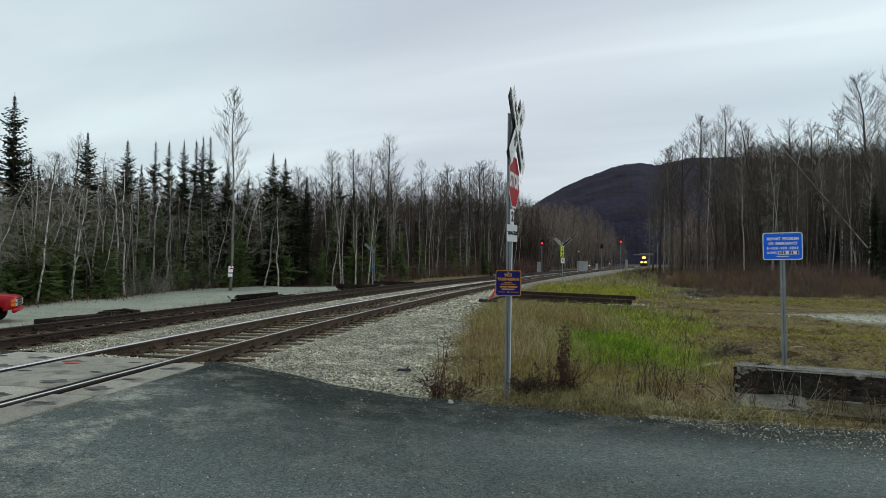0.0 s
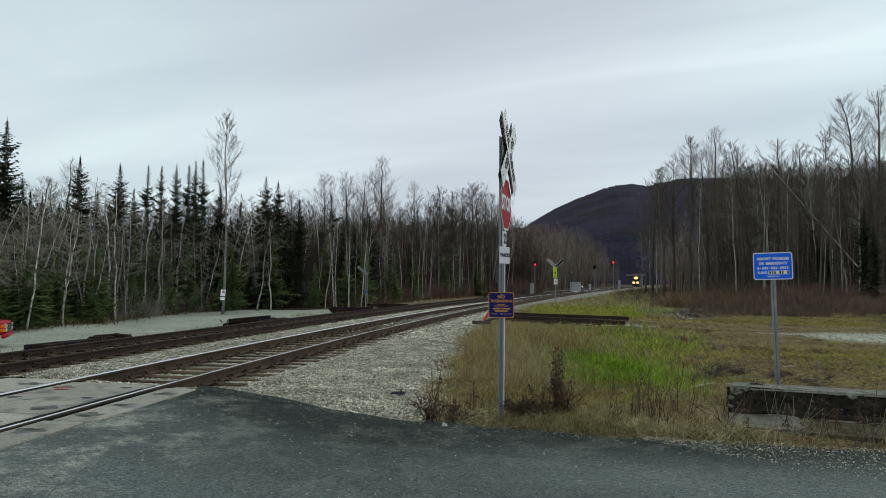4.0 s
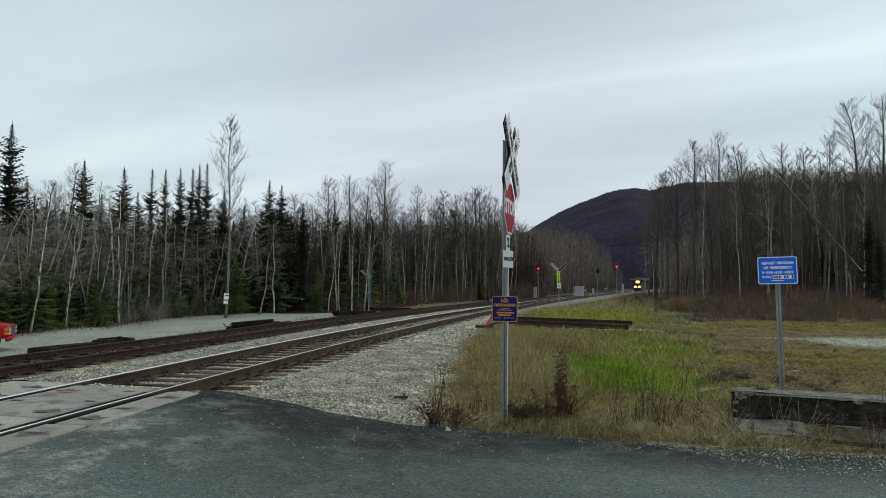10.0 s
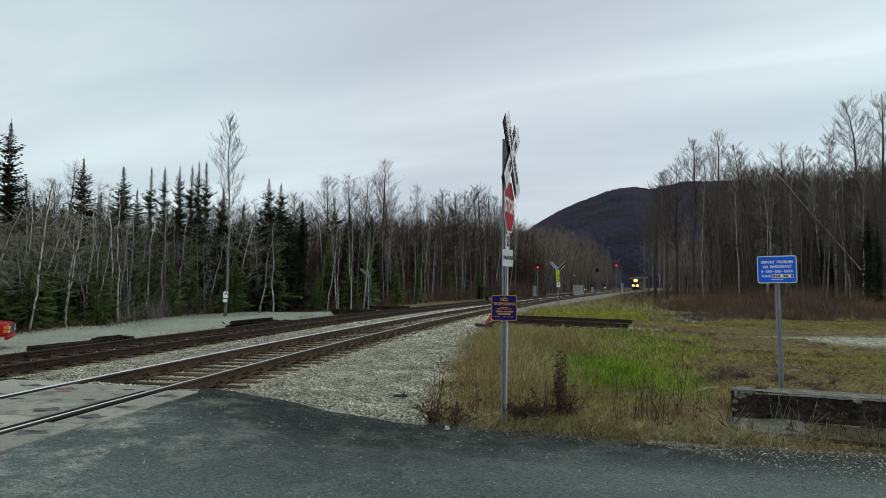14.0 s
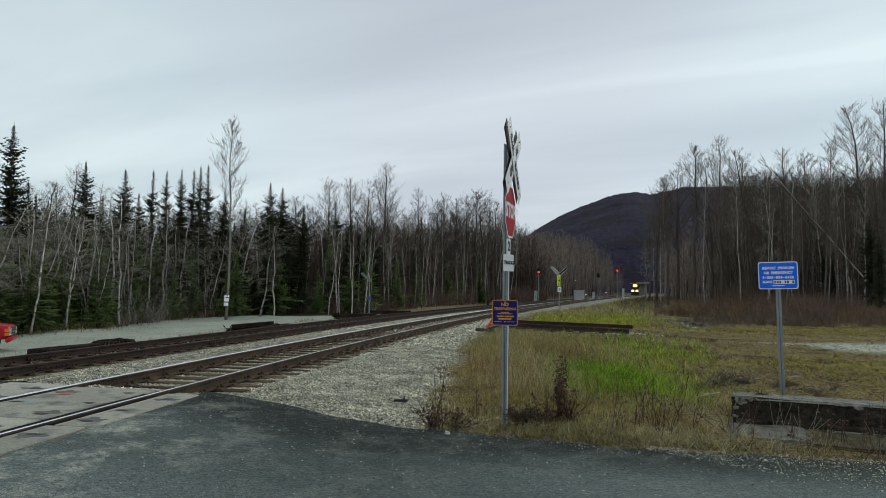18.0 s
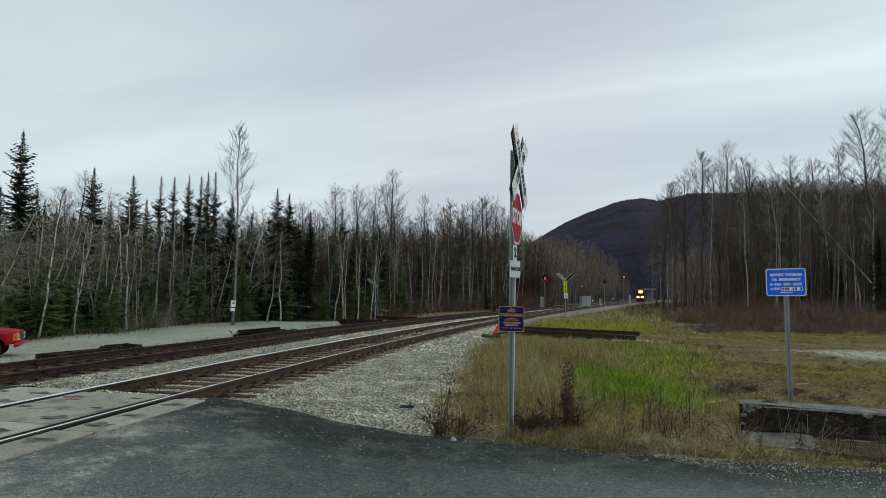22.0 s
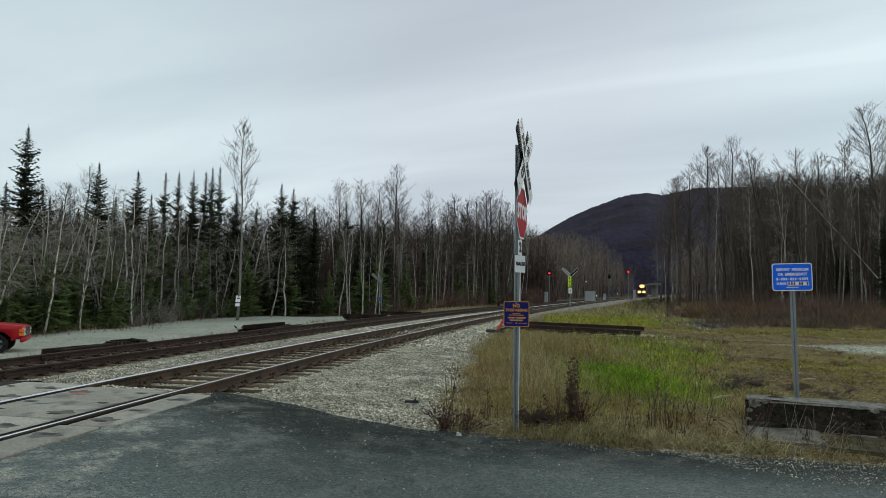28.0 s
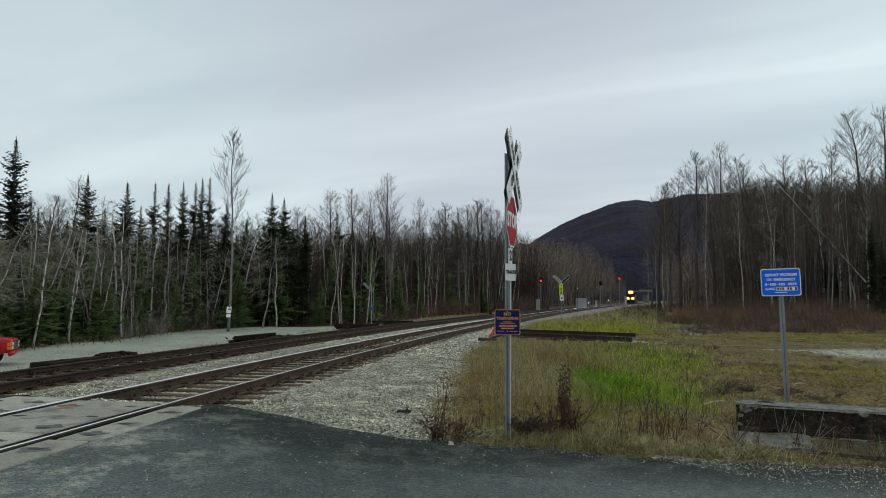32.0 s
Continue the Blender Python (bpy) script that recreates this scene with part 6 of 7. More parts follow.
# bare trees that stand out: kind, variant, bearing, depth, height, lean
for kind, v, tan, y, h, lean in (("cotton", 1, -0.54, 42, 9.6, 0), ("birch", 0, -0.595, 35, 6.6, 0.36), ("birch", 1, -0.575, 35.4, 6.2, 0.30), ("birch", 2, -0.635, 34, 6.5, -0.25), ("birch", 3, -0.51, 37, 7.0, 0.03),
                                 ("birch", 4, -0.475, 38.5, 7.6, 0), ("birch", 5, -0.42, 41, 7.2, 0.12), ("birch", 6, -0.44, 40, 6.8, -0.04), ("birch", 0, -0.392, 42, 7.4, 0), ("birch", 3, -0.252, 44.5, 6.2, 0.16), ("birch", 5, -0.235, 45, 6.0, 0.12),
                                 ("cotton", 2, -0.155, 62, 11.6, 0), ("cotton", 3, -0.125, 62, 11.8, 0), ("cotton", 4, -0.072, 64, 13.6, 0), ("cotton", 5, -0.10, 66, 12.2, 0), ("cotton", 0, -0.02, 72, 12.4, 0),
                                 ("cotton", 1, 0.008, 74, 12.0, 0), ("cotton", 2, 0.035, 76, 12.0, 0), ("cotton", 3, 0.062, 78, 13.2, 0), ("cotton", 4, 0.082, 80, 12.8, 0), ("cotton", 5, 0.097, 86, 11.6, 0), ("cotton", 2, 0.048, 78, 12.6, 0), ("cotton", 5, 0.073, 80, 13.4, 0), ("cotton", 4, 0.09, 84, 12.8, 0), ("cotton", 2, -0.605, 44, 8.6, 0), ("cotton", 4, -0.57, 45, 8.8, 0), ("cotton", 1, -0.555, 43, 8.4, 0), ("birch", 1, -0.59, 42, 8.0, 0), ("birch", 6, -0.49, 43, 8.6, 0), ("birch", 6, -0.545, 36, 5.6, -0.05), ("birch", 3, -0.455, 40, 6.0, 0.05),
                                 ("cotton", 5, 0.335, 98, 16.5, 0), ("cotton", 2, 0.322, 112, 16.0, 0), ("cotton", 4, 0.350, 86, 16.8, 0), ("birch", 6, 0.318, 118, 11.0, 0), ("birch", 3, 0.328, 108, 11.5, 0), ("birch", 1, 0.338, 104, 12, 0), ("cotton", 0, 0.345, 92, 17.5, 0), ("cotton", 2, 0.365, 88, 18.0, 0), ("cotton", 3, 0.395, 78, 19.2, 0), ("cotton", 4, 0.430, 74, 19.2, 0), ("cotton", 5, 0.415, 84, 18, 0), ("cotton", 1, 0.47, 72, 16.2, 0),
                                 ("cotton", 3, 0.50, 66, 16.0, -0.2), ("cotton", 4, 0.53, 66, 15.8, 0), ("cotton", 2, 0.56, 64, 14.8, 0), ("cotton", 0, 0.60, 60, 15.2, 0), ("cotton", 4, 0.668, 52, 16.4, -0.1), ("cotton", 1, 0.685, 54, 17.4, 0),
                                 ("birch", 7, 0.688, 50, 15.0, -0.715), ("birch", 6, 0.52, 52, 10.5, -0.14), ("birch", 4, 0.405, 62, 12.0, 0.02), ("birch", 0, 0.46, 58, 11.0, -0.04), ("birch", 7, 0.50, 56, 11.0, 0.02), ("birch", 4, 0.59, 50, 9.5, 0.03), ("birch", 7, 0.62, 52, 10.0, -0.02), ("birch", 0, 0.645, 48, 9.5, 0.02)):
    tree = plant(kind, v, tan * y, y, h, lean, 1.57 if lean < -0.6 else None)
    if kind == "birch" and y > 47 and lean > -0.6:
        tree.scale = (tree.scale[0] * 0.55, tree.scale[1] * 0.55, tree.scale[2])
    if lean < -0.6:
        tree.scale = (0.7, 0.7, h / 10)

# the wood's body on the left, along its edge and behind it
r2 = random.Random(31)


def rim_point(d0, d1):
    """A point behind the wood's edge, even along the view from the road."""
    for _ in range(60):
        tan = r2.uniform(-0.70, 0.12)
        for y in np.arange(28, 110, 0.5):
            if aside(tan * y, y) < wood_edge(np.float64(y)):
                y = y + r2.uniform(d0, d1)
                return Vector((tan * y, y, 0))
    return None


for i in range(30):
    p = rim_point(0.0, 1.6)
    if p.x / p.y < -0.22 and i % 5 > 1:
        plant("alder", r2.randrange(4), p.x, p.y, r2.uniform(4.2, 7.6), r2.gauss(0, 0.12))
for i in range(62):
    p = rim_point(0.2, 9)
    h = r2.uniform(0.42, 0.86) * (1.65 + 0.142 * p.y)
    slim = plant("birch", r2.randrange(8), p.x, p.y, h, r2.gauss(0, 0.11))
    slim.scale = (slim.scale[0] * 0.8, slim.scale[1] * 0.8, slim.scale[2])
for i in range(40):
    p = rim_point(0.1, 1.5)
    if p.x / p.y < -0.3 and i % 4:
        plant("birch", r2.choice((1, 3, 6)), p.x, p.y, r2.uniform(4.0, 6.2), r2.gauss(0, 0.1))
for i in range(46):
    p = rim_point(2, 14)
    if p.x / p.y < -0.05 or r2.random() < 0.3:
        plant("spruce", r2.randrange(5), p.x, p.y, r2.uniform(0.55, 0.88) * (1.65 + 0.13 * p.y))
for i in range(115):
    p = rim_point(-0.2, 5.5)
    if p.x / p.y < -0.4 or r2.random() < 0.3:
        plant("young", r2.randrange(4), p.x, p.y, r2.uniform(2.0, 5.2))
for i in range(90):
    p = rim_point(3, 14)
    if p.x / p.y > -0.2 and i % 4:
        continue
    hazy = plant("birch" if i % 3 else "cotton", r2.choice((1, 5, 7)) if i % 3 else r2.randrange(1, 6), p.x, p.y, r2.uniform(0.72, 0.98) * (1.5 + 0.135 * p.y), r2.gauss(0, 0.05))
    hazy.scale = (hazy.scale[0] * 1.15, hazy.scale[1] * 1.15, hazy.scale[2])
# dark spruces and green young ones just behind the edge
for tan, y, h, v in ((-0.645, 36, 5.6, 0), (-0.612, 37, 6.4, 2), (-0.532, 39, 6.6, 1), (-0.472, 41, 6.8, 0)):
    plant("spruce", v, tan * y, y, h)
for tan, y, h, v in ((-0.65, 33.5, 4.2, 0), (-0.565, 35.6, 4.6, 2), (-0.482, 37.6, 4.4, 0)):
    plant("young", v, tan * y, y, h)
# straight white birches along the wood's far edge
for i in range(18):
    tan = r2.uniform(-0.21, 0.09)
    y = r2.uniform(58, 82)
    if aside(tan * y, y) < wood_edge(np.float64(y)) - 1:
        plant("cotton", r2.choice((2, 4, 5)), tan * y, y, 1.65 + 0.133 * y * r2.uniform(0.85, 1.04))
for i in range(32):
    tan = r2.uniform(-0.14, 0.125)
    for y in np.arange(40, 110, 0.5):
        if aside(tan * y, y) < wood_edge(np.float64(y)) - 0.3:
            y = y + r2.uniform(0, 3)
            slim = plant("birch", r2.choice((0, 4, 7)), tan * y, y, 1.2 + y * r2.uniform(0.07, 0.115), r2.gauss(0, 0.05))
            slim.scale = (slim.scale[0] * 0.65, slim.scale[1] * 0.65, slim.scale[2])
            break
# the wood on the right
for i in range(215):
    y = r2.uniform(46, 120)
    tan = r2.uniform(0.34, 0.70)
    x = tan * y
    if aside(x, y) < 17 + 0.05 * y:
        continue
    crest = float(np.interp(tan, (0.33, 0.36, 0.4, 0.44, 0.47, 0.51, 0.55, 0.6, 0.7), (0.16, 0.18, 0.2, 0.2, 0.18, 0.185, 0.175, 0.18, 0.195)))
    h = 1.65 + y * r2.uniform(0.6, 1.0) * crest
    if r2.random() < 0.34:
        plant("birch", r2.randrange(8), x, y, min(h, 16), r2.gauss(0, 0.07))
    else:
        far_tree = plant("cotton", r2.randrange(6), x, y, min(h, 22), r2.gauss(0, 0.04))
        far_tree.scale = (far_tree.scale[0] * 0.85, far_tree.scale[1] * 0.85, far_tree.scale[2])
for i in range(18):
    tan, y = r2.uniform(0.355, 0.69), r2.uniform(50, 66)
    if aside(tan * y, y) > 15 and not 0.41 < tan < 0.475:
        slim = plant("birch", r2.choice((0, 2, 4, 7)), tan * y, y, 1.0 + y * r2.uniform(0.13, 0.185), r2.gauss(0, 0.06))
        slim.scale = (slim.scale[0] * 0.6, slim.scale[1] * 0.6, slim.scale[2])
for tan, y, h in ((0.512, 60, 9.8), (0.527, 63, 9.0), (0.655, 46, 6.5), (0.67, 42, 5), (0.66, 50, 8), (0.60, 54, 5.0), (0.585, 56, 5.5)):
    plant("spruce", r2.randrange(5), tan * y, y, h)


# ---- far woods, brush and grass, each as one mass ----
def slivers(name, label, category, a, tip, w, mat, mi=None, bend=None, thin=False):
    """Many thin tapering blades or stems from a to tip, w wide, turned at random."""
    g = np.random.default_rng(len(a))
    n = len(a)
    q = g.uniform(0, 6.283, n)
    side = np.stack([np.cos(q), np.sin(q), np.zeros(n)], 1) * (w / 2)[:, None]
    mats = mat if isinstance(mat, (list, tuple)) else (mat,)
    if thin:
        v = np.stack([a - side, a + side, tip], 1).reshape(-1, 3)
        me = bpy.data.meshes.new(name)
        me.vertices.add(3 * n)
        me.vertices.foreach_set("co", v.reshape(-1).astype(np.float32))
        me.loops.add(3 * n)
        me.loops.foreach_set("vertex_index", np.arange(3 * n, dtype=np.int32))
        me.polygons.add(n)
        me.polygons.foreach_set("loop_start", np.arange(0, 3 * n, 3, dtype=np.int32))
        for m in mats:
            me.materials.append(m)
        if mi is not None:
            me.polygons.foreach_set("material_index", mi.astype(np.int32))
        me.update(calc_edges=True)
        return tagged(new(name, me), label, category, kind="stuff")
    mid = a + (tip - a) * 0.55
    if bend is not None:
        mid[:, :2] -= bend
    v = np.stack([a - side, a + side, mid + side * 0.7, mid - side * 0.7, tip], 1).reshape(-1, 3)
    i = 5 * np.arange(n)[:, None]
    quads = (i + np.array([0, 1, 2, 3])).astype(np.int32)
    tris = (i + np.array([3, 2, 4])).astype(np.int32)
    me = bpy.data.meshes.new(name)
    me.vertices.add(5 * n)
    me.vertices.foreach_set("co", v.reshape(-1).astype(np.float32))
    loops = np.concatenate([quads, tris], 1).reshape(-1)
    me.loops.add(7 * n)
    me.loops.foreach_set("vertex_index", loops)
    starts = (7 * np.arange(n)[:, None] + np.array([0, 4])).reshape(-1)
    me.polygons.add(2 * n)
    me.polygons.foreach_set("loop_start", starts.astype(np.int32))
    for m in (mat if isinstance(mat, (list, tuple)) else (mat,)):
        me.materials.append(m)
    if mi is not None:
        me.polygons.foreach_set("material_index", np.repeat(mi, 2).astype(np.int32))
    me.update(calc_edges=True)
    me.validate()
    return tagged(new(name, me), label, category, kind="stuff")


def wood_mass(name, label, x, y, h, mats, seed, twigs=26, girth=0.05, coarse=1.0):
    """Bare trees behind the wood's edge: stems with many twigs."""
    g = np.random.default_rng(seed)
    n = len(x)
    z = ground_z(x, y) - 0.1
    a = np.stack([x, y, z], 1)
    tip = a + np.stack([g.normal(0, 0.075, n) * h, g.normal(0, 0.075, n) * h, h], 1)
    w = girth * h * 0.22 * g.uniform(0.6, 1.5, n)
    t = np.repeat(np.arange(n), twigs)
    u = g.uniform(0.25, 1.0, len(t))
    b0 = a[t] + (tip - a)[t] * u[:, None]
    ang, ln = g.uniform(0, 6.283, len(t)), h[t] * (0.05 + 0.20 * (1 - u)) * g.uniform(0.5, 1.3, len(t))
    b1 = b0 + np.stack([np.cos(ang) * ln * 0.75, np.sin(ang) * ln * 0.75, ln * g.uniform(0.35, 1.0, len(t))], 1)
    slivers(name + "_twigs", label.replace("wood", "twigs of the wood", 1), "woods", b0, b1, coarse * 0.0034 * h[t] * g.uniform(0.7, 1.5, len(t)), mats[0], thin=True)
    return slivers(name, label, "woods", a, tip, w, mats, g.integers(0, len(mats), n), bend=g.normal(0, 0.035, (n, 2)) * h[:, None])


g5 = np.random.default_rng(5)
yy = g5.uniform(34, 130, 5200)
dd = -(-wood_edge(yy) + 0.8 + g5.uniform(0, 1, 5200) ** 0.9 * 34)
ss = track_slope(yy)
kk = 1 / np.sqrt(1 + ss * ss)
px, py = track_x(yy) + dd * kk, yy - dd * ss * kk
keep = (px / py > -0.8) & (py > 33)
px, py = px[keep], py[keep]
wood_mass("wood_left", "dense bare birch and alder wood behind its edge", px, py, (1.65 + np.interp(px / py, (-0.3, -0.15), (0.118, 0.098)) * py) * g5.uniform(0.5, 1.0, len(px)), (M_FARWOOD, M_FARWOOD, M_SPRUCEBROWN, M_SPRUCEBROWN, M_BARKDARK), 1, 58, 0.03)
yy = g5.uniform(110, 330, 4200)
dd = g5.choice([-1, -1, 1], 4200) * (9 + g5.uniform(0, 1, 4200) ** 0.9 * 55)
ss = track_slope(yy)
kk = 1 / np.sqrt(1 + ss * ss)
px, py = track_x(yy) + dd * kk, yy - dd * ss * kk
keep = (dd < 0) | ((dd > 12) & (px / py > 0.328))
px, py = px[keep], py[keep]
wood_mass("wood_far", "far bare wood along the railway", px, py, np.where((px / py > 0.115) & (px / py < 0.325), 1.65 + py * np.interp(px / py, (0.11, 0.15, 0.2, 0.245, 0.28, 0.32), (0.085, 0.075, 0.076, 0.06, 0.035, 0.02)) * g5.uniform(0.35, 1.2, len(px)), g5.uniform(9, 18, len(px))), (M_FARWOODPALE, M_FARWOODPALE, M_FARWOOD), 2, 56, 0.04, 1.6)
tan = g5.uniform(0.33, 0.85, 7000)
py = g5.uniform(56, 190, 7000)
px = tan * py
keep = aside(px, py) > 18 + 0.04 * py
px, py = px[keep], py[keep]
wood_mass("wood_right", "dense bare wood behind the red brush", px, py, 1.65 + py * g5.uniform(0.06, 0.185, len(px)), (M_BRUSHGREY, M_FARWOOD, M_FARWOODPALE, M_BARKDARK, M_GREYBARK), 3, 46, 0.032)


def shrub_mass(name, label, x, y, h, mat, stems, seed, flare=0.5, mi=None):
    g = np.random.default_rng(seed)
    t = np.repeat(np.arange(len(x)), stems)
    n = len(t)
    z = ground_z(x, y)[t] - 0.03
    a = np.stack([x[t] + g.normal(0, 0.12, n), y[t] + g.normal(0, 0.12, n), z], 1)
    hh = h[t] * g.uniform(0.45, 1.1, n)
    tip = a + np.stack([g.normal(0, flare, n) * hh, g.normal(0, flare, n) * hh, hh], 1)
    return slivers(name, label, "brush", a, tip, 0.006 + 0.011 * g.random(n) * np.maximum(y[t] / 30, 0.4), mat, None if mi is None else mi[t], thin=True)


# red-brown brush before the wood on the right
tan = g5.uniform(0.315, 0.8, 2600)
py = g5.uniform(33, 72, 2600)
px = tan * py
keep = (aside(px, py) > 11.5 + 0.06 * (py - 30) + 1.5 * np.sin(py * 0.5)) & (px > 13)
px, py = px[keep], py[keep]
shrub_mass("red_brush", "dense leafless red-brown brush", px, py, g5.uniform(0.5, 1.6, len(px)) * (0.45 + 0.55 * step(33, 45, py)) * (0.2 + 1.35 * blotch(px, py, 3.4, 10)), [M_BRUSH, M_BRUSHGREY, M_RUSTLITTER], 40, 4, 0.85, (blotch(px, py, 3.0, 11) * 3.4).astype(int).clip(0, 2) * (g5.random(len(px)) < 0.5))
shrub_mass("tan_brush", "pale dry stalks among the brush", px[::3] + 0.3, py[::3] - 0.3, g5.uniform(0.3, 1.0, len(px[::3])), M_LITTER, 8, 41, 0.5)
tx = g5.normal(0.378, 0.017, 150)
ty = g5.uniform(46, 56, 150)
shrub_mass("tan_tufts", "pale tan dry tufts at the thicket's end", tx * ty, ty, g5.uniform(0.6, 1.4, 150), [M_LITTER, M_RUSTLITTER, M_BRUSH], 30, 43, 0.5, g5.integers(0, 3, 150))
shrub_mass("brush_skirt", "grey-brown brush at the red thicket's foot", px[::2] - 0.2, py[::2] - 0.5, g5.uniform(0.3, 1.0, len(px[::2])), M_BRUSHGREY, 20, 42, 0.6)
tan = g5.uniform(0.28, 0.60, 420)
py = g5.uniform(55, 175, 420)
px = tan * py
keep = (aside(px, py) > 5 + 0.01 * py) & (aside(px, py) < 20)
px, py = px[keep], py[keep]
shrub_mass("grey_brush", "low grey-brown brush beside the railway", px, py, g5.uniform(0.6, 1.6, len(px)), M_BRUSHGREY, 40, 5, 0.6)
# undergrowth that veils the trunks of the right wood
tan = g5.uniform(0.335, 0.72, 520)
py = g5.uniform(55, 80, 520)
px = tan * py
keep = aside(px, py) > 17
shrub_mass("wood_undergrowth", "tangled grey-brown undergrowth below the right wood", px[keep], py[keep], g5.uniform(1.2, 5.0, keep.sum()), [M_FARWOOD, M_BRUSHGREY, M_BRUSHGREY], 30, 44, 0.3, g5.integers(0, 3, keep.sum()))
# undergrowth along the left wood's edge
yy = g5.uniform(33, 120, 1300)
dd = wood_edge(yy) - g5.uniform(-0.2, 4, 1300)
ss = track_slope(yy)
kk = 1 / np.sqrt(1 + ss * ss)
px, py = track_x(yy) + dd * kk, yy - dd * ss * kk
keep = (px / py > -0.75) & (py > 28)
shrub_mass("edge_brush", "leafless undergrowth at the wood's edge", px[keep], py[keep], g5.uniform(0.5, 2.8, keep.sum()), [M_TWIGPALE, M_BRUSH, M_TWIG], 34, 6, 0.45, np.where(py[keep] > 50, 1, 2 * g5.integers(0, 2, keep.sum())))


def grass(name, label, x, y, h, mat, seed, lean=0.35, w=0.005, mi=None):
    g = np.random.default_rng(seed)
    n = len(x)
    a = np.stack([x, y, ground_z(x, y) - 0.01], 1)
    off = g.normal(0, lean, (n, 2)) * h[:, None]
    tip = a + np.concatenate([off, h[:, None]], 1)
    return slivers(name, label, "grass", a, tip, w * g.uniform(0.7, 1.4, n) * np.maximum(1, y / 11), mat, mi, bend=off * 0.25, thin=h.mean() < 0.1)


def field(n, tan0, tan1, y0, y1, power=1.6):
    y = y0 + (y1 - y0) * g5.random(n) ** power
    x = g5.uniform(tan0, tan1, n) * y
    wall_d = (x - 3.72) * 0.387 + (y - 8.33) * 0.922
    k = (y > road_edge(x) + 0.03) & ~((x > 3.2) & (wall_d < 0.42)) & (aside(x, y) > bed_edge(y) + 0.1 + 0.25 * np.sin(y * 1.7))
    return x[k], y[k]


def patch(x, y, cx, cy, rx, ry):
    return np.exp(-((x - cx) / rx) ** 2 - ((y - cy) / ry) ** 2)


x, y = field(125000, -0.03, 0.42, 7.3, 50)
clump = 0.6 * blotch(x, y, 0.16, 1) + 0.4 * blotch(x, y, 0.6, 2)
k = clump > g5.uniform(0.12, 0.68, len(x))
x, y = x[k], y[k]
g_green = 1.2 * patch(x, y, 3.4, 12.9, 0.95, 2.0) + 0.2 * patch(x, y, 6.2, 21, 1.5, 4) + 0.22 * patch(x, y, 12, 42, 2.5, 6)
g_tall = patch(x, y, 1.9, 13, 1.1, 4.5) + 0.8 * patch(x, y, 3.2, 19, 2.0, 5)
g_moss = step(0.25, 0.36, x / y) * step(12, 15, y)
front = step(11.5, 9.0, y)
bare = patch(x, y, 5.8, 28.5, 3.4, 3.6) + 0.9 * patch(x, y, 7.0, 17.5, 1.7, 6.0)
pick = g5.random(len(x))
k = pick < np.clip(g_green, 0, 1) * 0.95
grass("green_grass", "patch of fresh bright green grass", x[k], y[k], g5.uniform(0.08, 0.3, k.sum()), M_GREEN, 8, 0.6, 0.008)
k = (pick > np.clip(g_green, 0, 1) * 0.95) & (g5.random(len(x)) < 0.22 + 0.35 * g_tall - 0.2 * g_moss - 0.3 * bare)
hh = g5.uniform(0.12, 0.4, k.sum()) * (0.55 + 0.9 * np.clip(g_tall[k], 0, 1)) * (1 - 0.55 * front[k])
core_n = 9000
gx_, gy_ = g5.normal(3.05, 0.5, core_n), g5.normal(12.5, 1.2, core_n)
gx_ += 0.24 * (gy_ - 12.5)
grass("lush_grass", "dense lush bright green grass", gx_, gy_, g5.uniform(0.06, 0.32, core_n) * np.clip(1.4 - 0.5 * np.hypot((gx_ - 3.05) / 0.7, (gy_ - 12.5) / 1.4), 0.3, 1), M_GREEN, 18, 0.6, 0.012)
along = g5.random(9500) ** 1.6
gx_ = 3.75 + 3.6 * along + g5.normal(0, 1, 9500) * (0.4 + 0.7 * along)
gy_ = 10.9 + 12.0 * along + g5.normal(0, 0.9, 9500)
k2 = (gy_ > road_edge(gx_) + 0.6) & (aside(gx_, gy_) > bed_edge(gy_) + 0.3) & (blotch(gx_, gy_, 0.5, 21) > g5.uniform(0.15, 0.95, 9500))
grass("light_green_grass", "light yellow-green grass round the lush patch", gx_[k2], gy_[k2], g5.uniform(0.05, 0.2, k2.sum()), [M_MEADOW, M_GREEN], 19, 0.7, 0.008, (g5.random(k2.sum()) < 0.4).astype(int))
gy_ = g5.uniform(31.5, 52, 15000)
gx_ = gy_ * g5.uniform(0.15, 0.335, 15000)
k2 = (aside(gx_, gy_) > bed_edge(gy_) + 0.4) & (blotch(gx_, gy_, 1.6, 22) > 0.55 * g5.random(15000) * step(44, 52, gy_)) & (gx_ / gy_ < 0.33 - 0.03 * blotch(gx_, gy_, 2.0, 23))
grass("meadow_grass", "thick yellow-green grass beyond the spare rails", gx_[k2], gy_[k2], g5.uniform(0.07, 0.3, k2.sum()), [M_MEADOW, M_STRAW], 20, 0.5, 0.006, (gy_[k2] + g5.normal(0, 2.5, k2.sum()) > 45).astype(int))
grass("tall_grass", "tall olive and yellowing grass", x[k], y[k], hh, [M_OLIVE, M_RUSTGRASS], 9, 0.42, 0.0038, (0.9 * patch(x[k], y[k], 1.3, 11.5, 1.0, 3.2) + 0.3 * blotch(x[k], y[k], 1.0, 26) > g5.random(k.sum())).astype(int))
k = (pick > np.clip(g_green, 0, 1) * 0.8) & (g5.random(len(x)) < 0.2 + 0.6 * g_tall - 0.16 * g_moss - 0.09 * front - 0.4 * bare)
